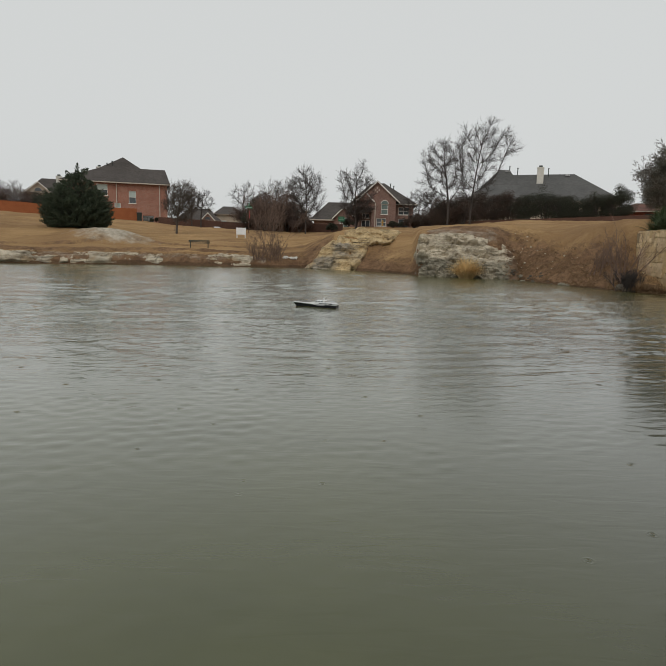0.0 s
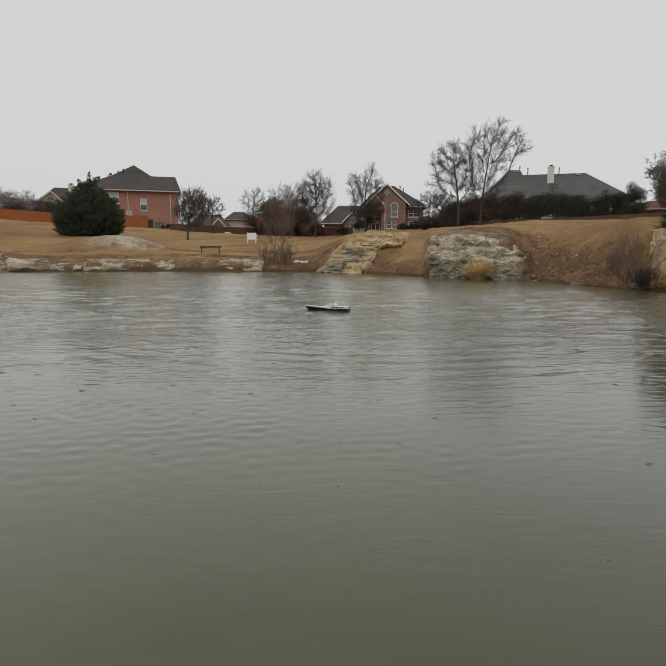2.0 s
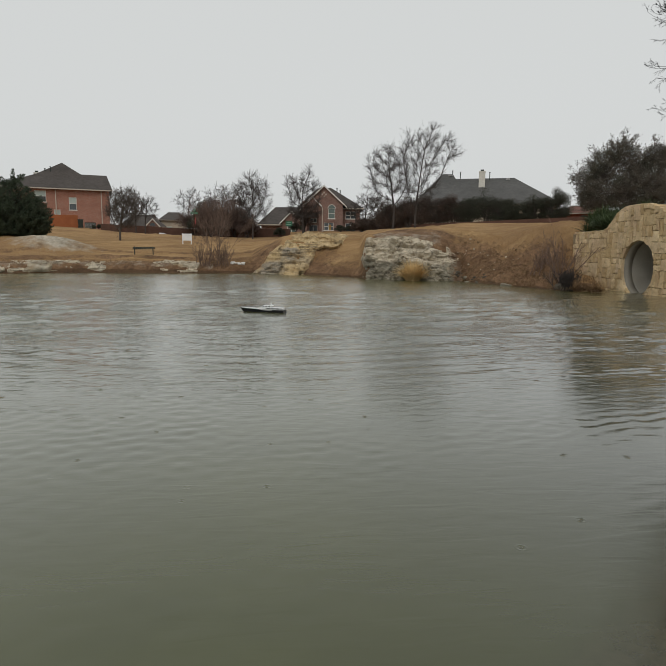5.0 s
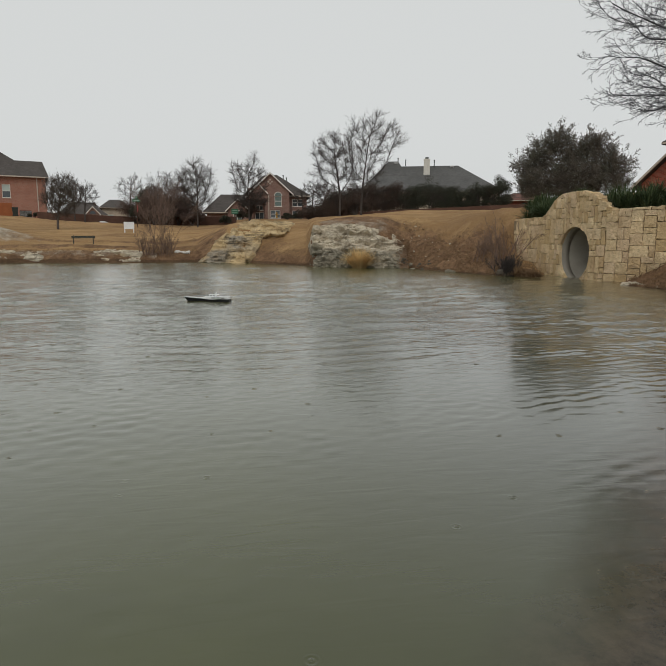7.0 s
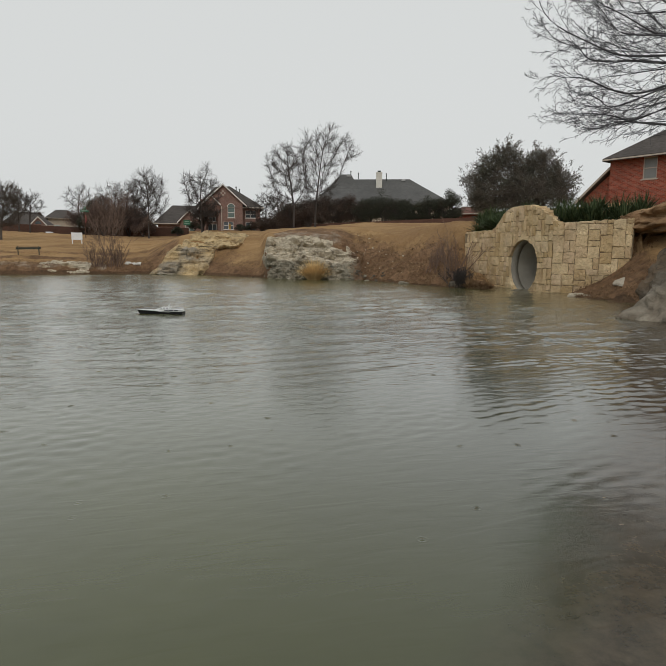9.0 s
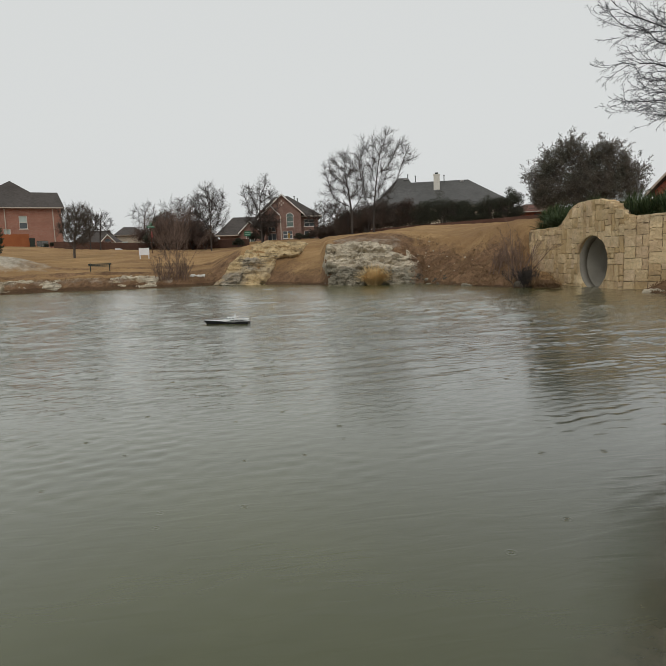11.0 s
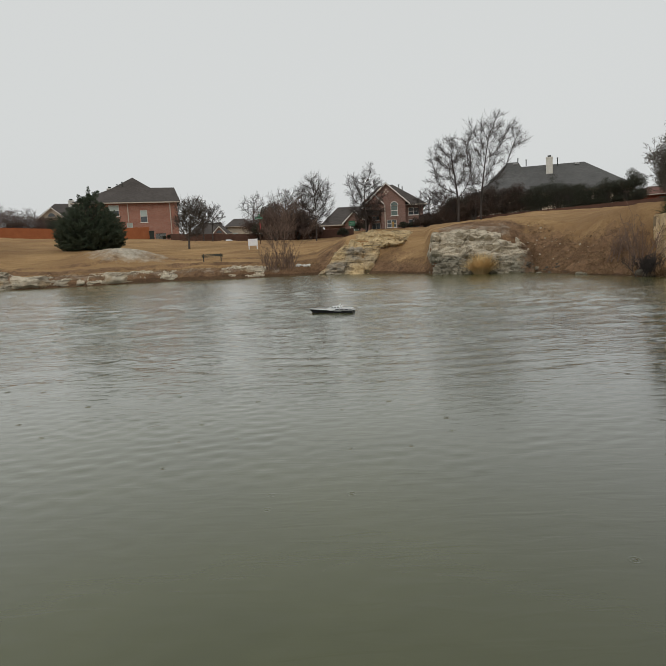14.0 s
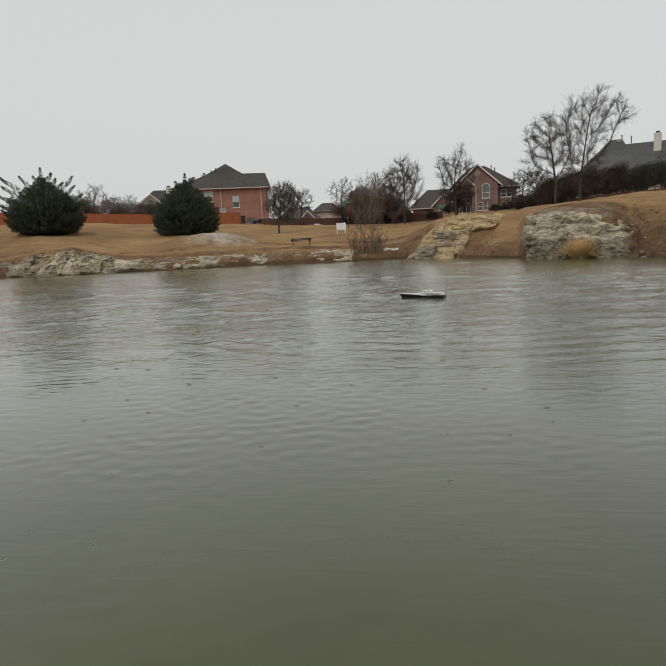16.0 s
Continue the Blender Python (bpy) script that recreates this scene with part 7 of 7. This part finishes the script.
def hydrant(az, d, z):
    s = thing("fire_hydrant", facing(az, d, z) @ Matrix.Scale(0.8, 4), "yellow fire hydrant beside the street", "hydrant")
    Solid().tube([(0, 0, -0.1), (0, 0, 0.1), (0, 0, 0.12), (0, 0, 0.62)], [0.17, 0.17, 0.12, 0.12], 12).part("barrel", YELLOW, s, "", True)
    Solid().tube([(0, 0, 0.62), (0, 0, 0.70), (0, 0, 0.80)], [0.16, 0.14, 0.04], 12).part("bonnet", YELLOW, s, "", True)
    Solid().tube([(-0.24, 0, 0.45), (0.24, 0, 0.45)], 0.065, 10).tube([(0, -0.22, 0.42), (0, 0, 0.42)], 0.085, 10).part("outlets", YELLOW, s, "", True)


def parked_car(az, d, z, mat, label, turn=90):
    c = thing("car", facing(az, d, z, turn), label, "car")
    body = [(-2.2, 0.35), (-2.15, 0.75), (-1.3, 0.92), (-0.65, 1.42), (0.85, 1.45), (1.55, 0.98), (2.15, 0.9), (2.25, 0.4), (1.9, 0.28), (-1.9, 0.28)]
    s = Solid().prism(body[::-1], -0.85, 0.85)
    s.part("body", mat, c)
    glass = [(-1.2, 0.93), (-0.62, 1.36), (0.82, 1.39), (1.42, 0.98)]
    for y0, y1 in ((-0.87, -0.855), (0.855, 0.87)):
        Solid().prism(glass[::-1], y0, y1).part("side_window", DARK_GLASS, c)
    for x in (-1.4, 1.4):
        for y in (-0.8, 0.8):
            w = Solid().tube([(x, y - 0.11, 0.33), (x, y + 0.11, 0.33)], 0.33, 16).part("wheel", RUBBER, c)
            Solid().tube([(x, y - 0.12, 0.33), (x, y + 0.12, 0.33)], 0.2, 12).part("rim", METAL_GREY, w)


def air_conditioner(az, d, z):
    a = thing("air_conditioner", facing(az, d, z), "grey outdoor air conditioning unit by a brick wall", "appliance")
    Solid().box(-0.42, -0.4, 0.1, 0.42, 0.4, 0.9, 0.03).part("cabinet", METAL_DARK, a)
    Solid().box(-0.55, -0.5, -0.2, 0.55, 0.5, 0.09).part("pad", CONCRETE, a)
    for i in range(7):
        Solid().box(-0.40, -0.425, 0.18 + 0.1 * i, 0.40, -0.402, 0.22 + 0.1 * i).part("louvre", METAL_GREY, a)


def wheeled_bin(az, d, z):
    b = thing("wheeled_bin", facing(az, d, z), "dark wheeled rubbish bin beside the orange fence", "bin")
    Solid().add([(-0.26, -0.28, 0.05), (0.26, -0.28, 0.05), (0.26, 0.25, 0.05), (-0.26, 0.25, 0.05), (-0.33, -0.36, 1.0), (0.33, -0.36, 1.0), (0.33, 0.33, 1.0), (-0.33, 0.33, 1.0)], [(3, 2, 1, 0), (4, 5, 6, 7), (0, 1, 5, 4), (1, 2, 6, 5), (2, 3, 7, 6), (3, 0, 4, 7)]).part("body", METAL_DARK, b)
    Solid().box(-0.36, -0.40, 1.0, 0.36, 0.38, 1.09, 0.03).part("lid", METAL_DARK, b)
    for sx in (-0.29, 0.29):
        Solid().tube([(sx - 0.03, 0.26, 0.12), (sx + 0.03, 0.26, 0.12)], 0.12, 12).part("wheel", RUBBER, b)


bench()
white_sign()
street_sign(-7.85, 62, 2.5, 2.75, "tall street name sign with green plates", True)
window_sign(0.75, 69, 3.2)
hydrant(4.6, 76, 4.15)
parked_car(-10.4, 79, 2.15, CAR_WHITE, "white car parked beyond the lawn")
parked_car(-8.9, 79, 2.2, CAR_DARK, "dark car parked beyond the lawn")
parked_car(27.5, 66, 3.6, CAR_DARK, "dark car parked behind the slope", 8)
air_conditioner(-16.6, 87.6, 4.1)
air_conditioner(-16.95, 87.8, 4.1)
wheeled_bin(-17.55, 83.0, 4.1)
wheeled_bin(27.2, 68, 4.25)

# ---- the model boat ----


def boat():
    b = thing("model_boat", pose(-0.35, 15.6, 0.0, 0, 0, 160), "radio-controlled model yacht with black hull and white superstructure", "boat")
    n, m = 24, 10
    length, beam = 1.09, 0.25

    def half(u):
        return beam / 2 * (1 - max(0.0, (u - 0.45) / 0.55) ** 2.3) * (0.86 + 0.14 * min(1, u / 0.15))

    def sheer(u):
        return 0.073 + 0.032 * u ** 2.2

    vs, fs = [], []
    for i in range(n + 1):
        u = i / n
        x = -length / 2 + length * u - 0.0
        w, z1 = half(u), sheer(u)
        for j in range(m + 1):
            a = j / m
            k = -1 + 2 * a
            t = abs(k)
            z = -0.055 * (1 - t ** 3) + z1 * t ** 3
            flare = (0.75 + 0.25 * t) if u > 0.5 else 1.0
            rake = 0.15 * u ** 3 * (t ** 3)
            vs.append((x + rake, math.copysign(w * flare * t ** 0.55, k) if k else 0.0, z))
    for i in range(n):
        for j in range(m):
            fs.append((i * (m + 1) + j, (i + 1) * (m + 1) + j, (i + 1) * (m + 1) + j + 1, i * (m + 1) + j + 1))
    fs.append(tuple(range(m, -1, -1)))
    Solid().add(vs, fs).part("hull", HULL, b, "glossy black hull", True)
    # deck with a white gunwale
    vs, fs = [], []
    for i in range(n + 1):
        u = i / n
        x = -length / 2 + length * u + 0.15 * u ** 3
        w = half(u)
        vs += [(x, -w - 0.004, sheer(u) + 0.001), (x, w + 0.004, sheer(u) + 0.001), (x, -w - 0.004, sheer(u) + 0.011), (x, w + 0.004, sheer(u) + 0.011)]
    for i in range(n):
        a, c = 4 * i, 4 * (i + 1)
        fs += [(a + 2, c + 2, c + 3, a + 3), (a, c, c + 2, a + 2), (a + 3, c + 3, c + 1, a + 1)]
    fs.append((0, 2, 3, 1))
    Solid().add(vs, fs).part("deck", DECK, b, "white deck edge")

    def cabin(name, pts, w0, w1, mat, label=""):
        s = Solid()
        k = len(pts)
        mid = min(z for _, z in pts)
        top = max(z for _, z in pts)
        ws = [w0 + (w1 - w0) * (z - mid) / (top - mid) for _, z in pts]
        vs = [(x, -w, z) for (x, z), w in zip(pts, ws)] + [(x, w, z) for (x, z), w in zip(pts, ws)]
        s.add(vs, [tuple(range(k)), tuple(range(2 * k - 1, k - 1, -1))] + [(i, i + k, (i + 1) % k + k, (i + 1) % k) for i in range(k)])
        return s.part(name, mat, b, label)

    cabin("lower_cabin", [(-0.46, 0.072), (0.34, 0.090), (0.20, 0.106), (0.02, 0.122), (-0.40, 0.118)], 0.098, 0.082, DECK)
    cabin("upper_deck", [(-0.52, 0.112), (0.06, 0.122), (0.02, 0.131), (-0.50, 0.121)], 0.104, 0.104, DECK)
    cabin("wheelhouse", [(-0.20, 0.126), (0.14, 0.128), (0.02, 0.166), (-0.15, 0.170)], 0.070, 0.054, DECK)
    cabin("wheelhouse_roof", [(-0.24, 0.168), (0.035, 0.164), (0.02, 0.174), (-0.22, 0.180)], 0.064, 0.058, DECK)
    for s in (-1, 1):
        y0, y1 = sorted((s * 0.0925, s * 0.0985))
        for x in (-0.38, -0.25, -0.13):
            Solid().box(x - 0.052, y0, 0.088, x + 0.052, y1, 0.108).part("cabin_window", DARK_GLASS, b)
        y0, y1 = sorted((s * 0.060, s * 0.0665))
        for x in (-0.14, -0.06, 0.015):
            Solid().box(x - 0.026, y0, 0.140, x + 0.022, y1, 0.160).part("wheelhouse_window", DARK_GLASS, b)
        strake = [(0.10, 0.086), (0.15, 0.086), (-0.02, 0.060), (-0.24, 0.054), (-0.24, 0.060), (-0.04, 0.068)]
        edge = sorted((s * 0.121, s * 0.128))
        Solid().prism(strake, *edge).part("side_stripe", DECK, b, "white stripe on the hull")
    Solid().box(-0.03, -0.05, 0.139, 0.092, 0.05, 0.155).part("windscreen", DARK_GLASS, b)
    mast = Solid().prism([(-0.17, 0.176), (-0.12, 0.176), (-0.175, 0.235), (-0.20, 0.235)], -0.010, 0.010).part("radar_mast", DECK, b, "raked white mast")
    Solid().tube([(-0.185, 0, 0.23), (-0.205, 0, 0.27)], 0.003, 6).part("aerial", DECK, mast)
    rail = Solid()
    for s in (-1, 1):
        top = [(0.20 + 0.06 * i, s * (half((0.78 + 0.06 * i) / length) - 0.008), sheer((0.78 + 0.06 * i) / length) + 0.05) for i in range(6)]
        rail.tube(top, 0.0022, 5)
        for p in top[::2]:
            rail.tube([(p[0], p[1], p[2] - 0.045), p], 0.0018, 5)
    rail.part("bow_rail", METAL_GREY, b, "thin metal bow rail")


boat()
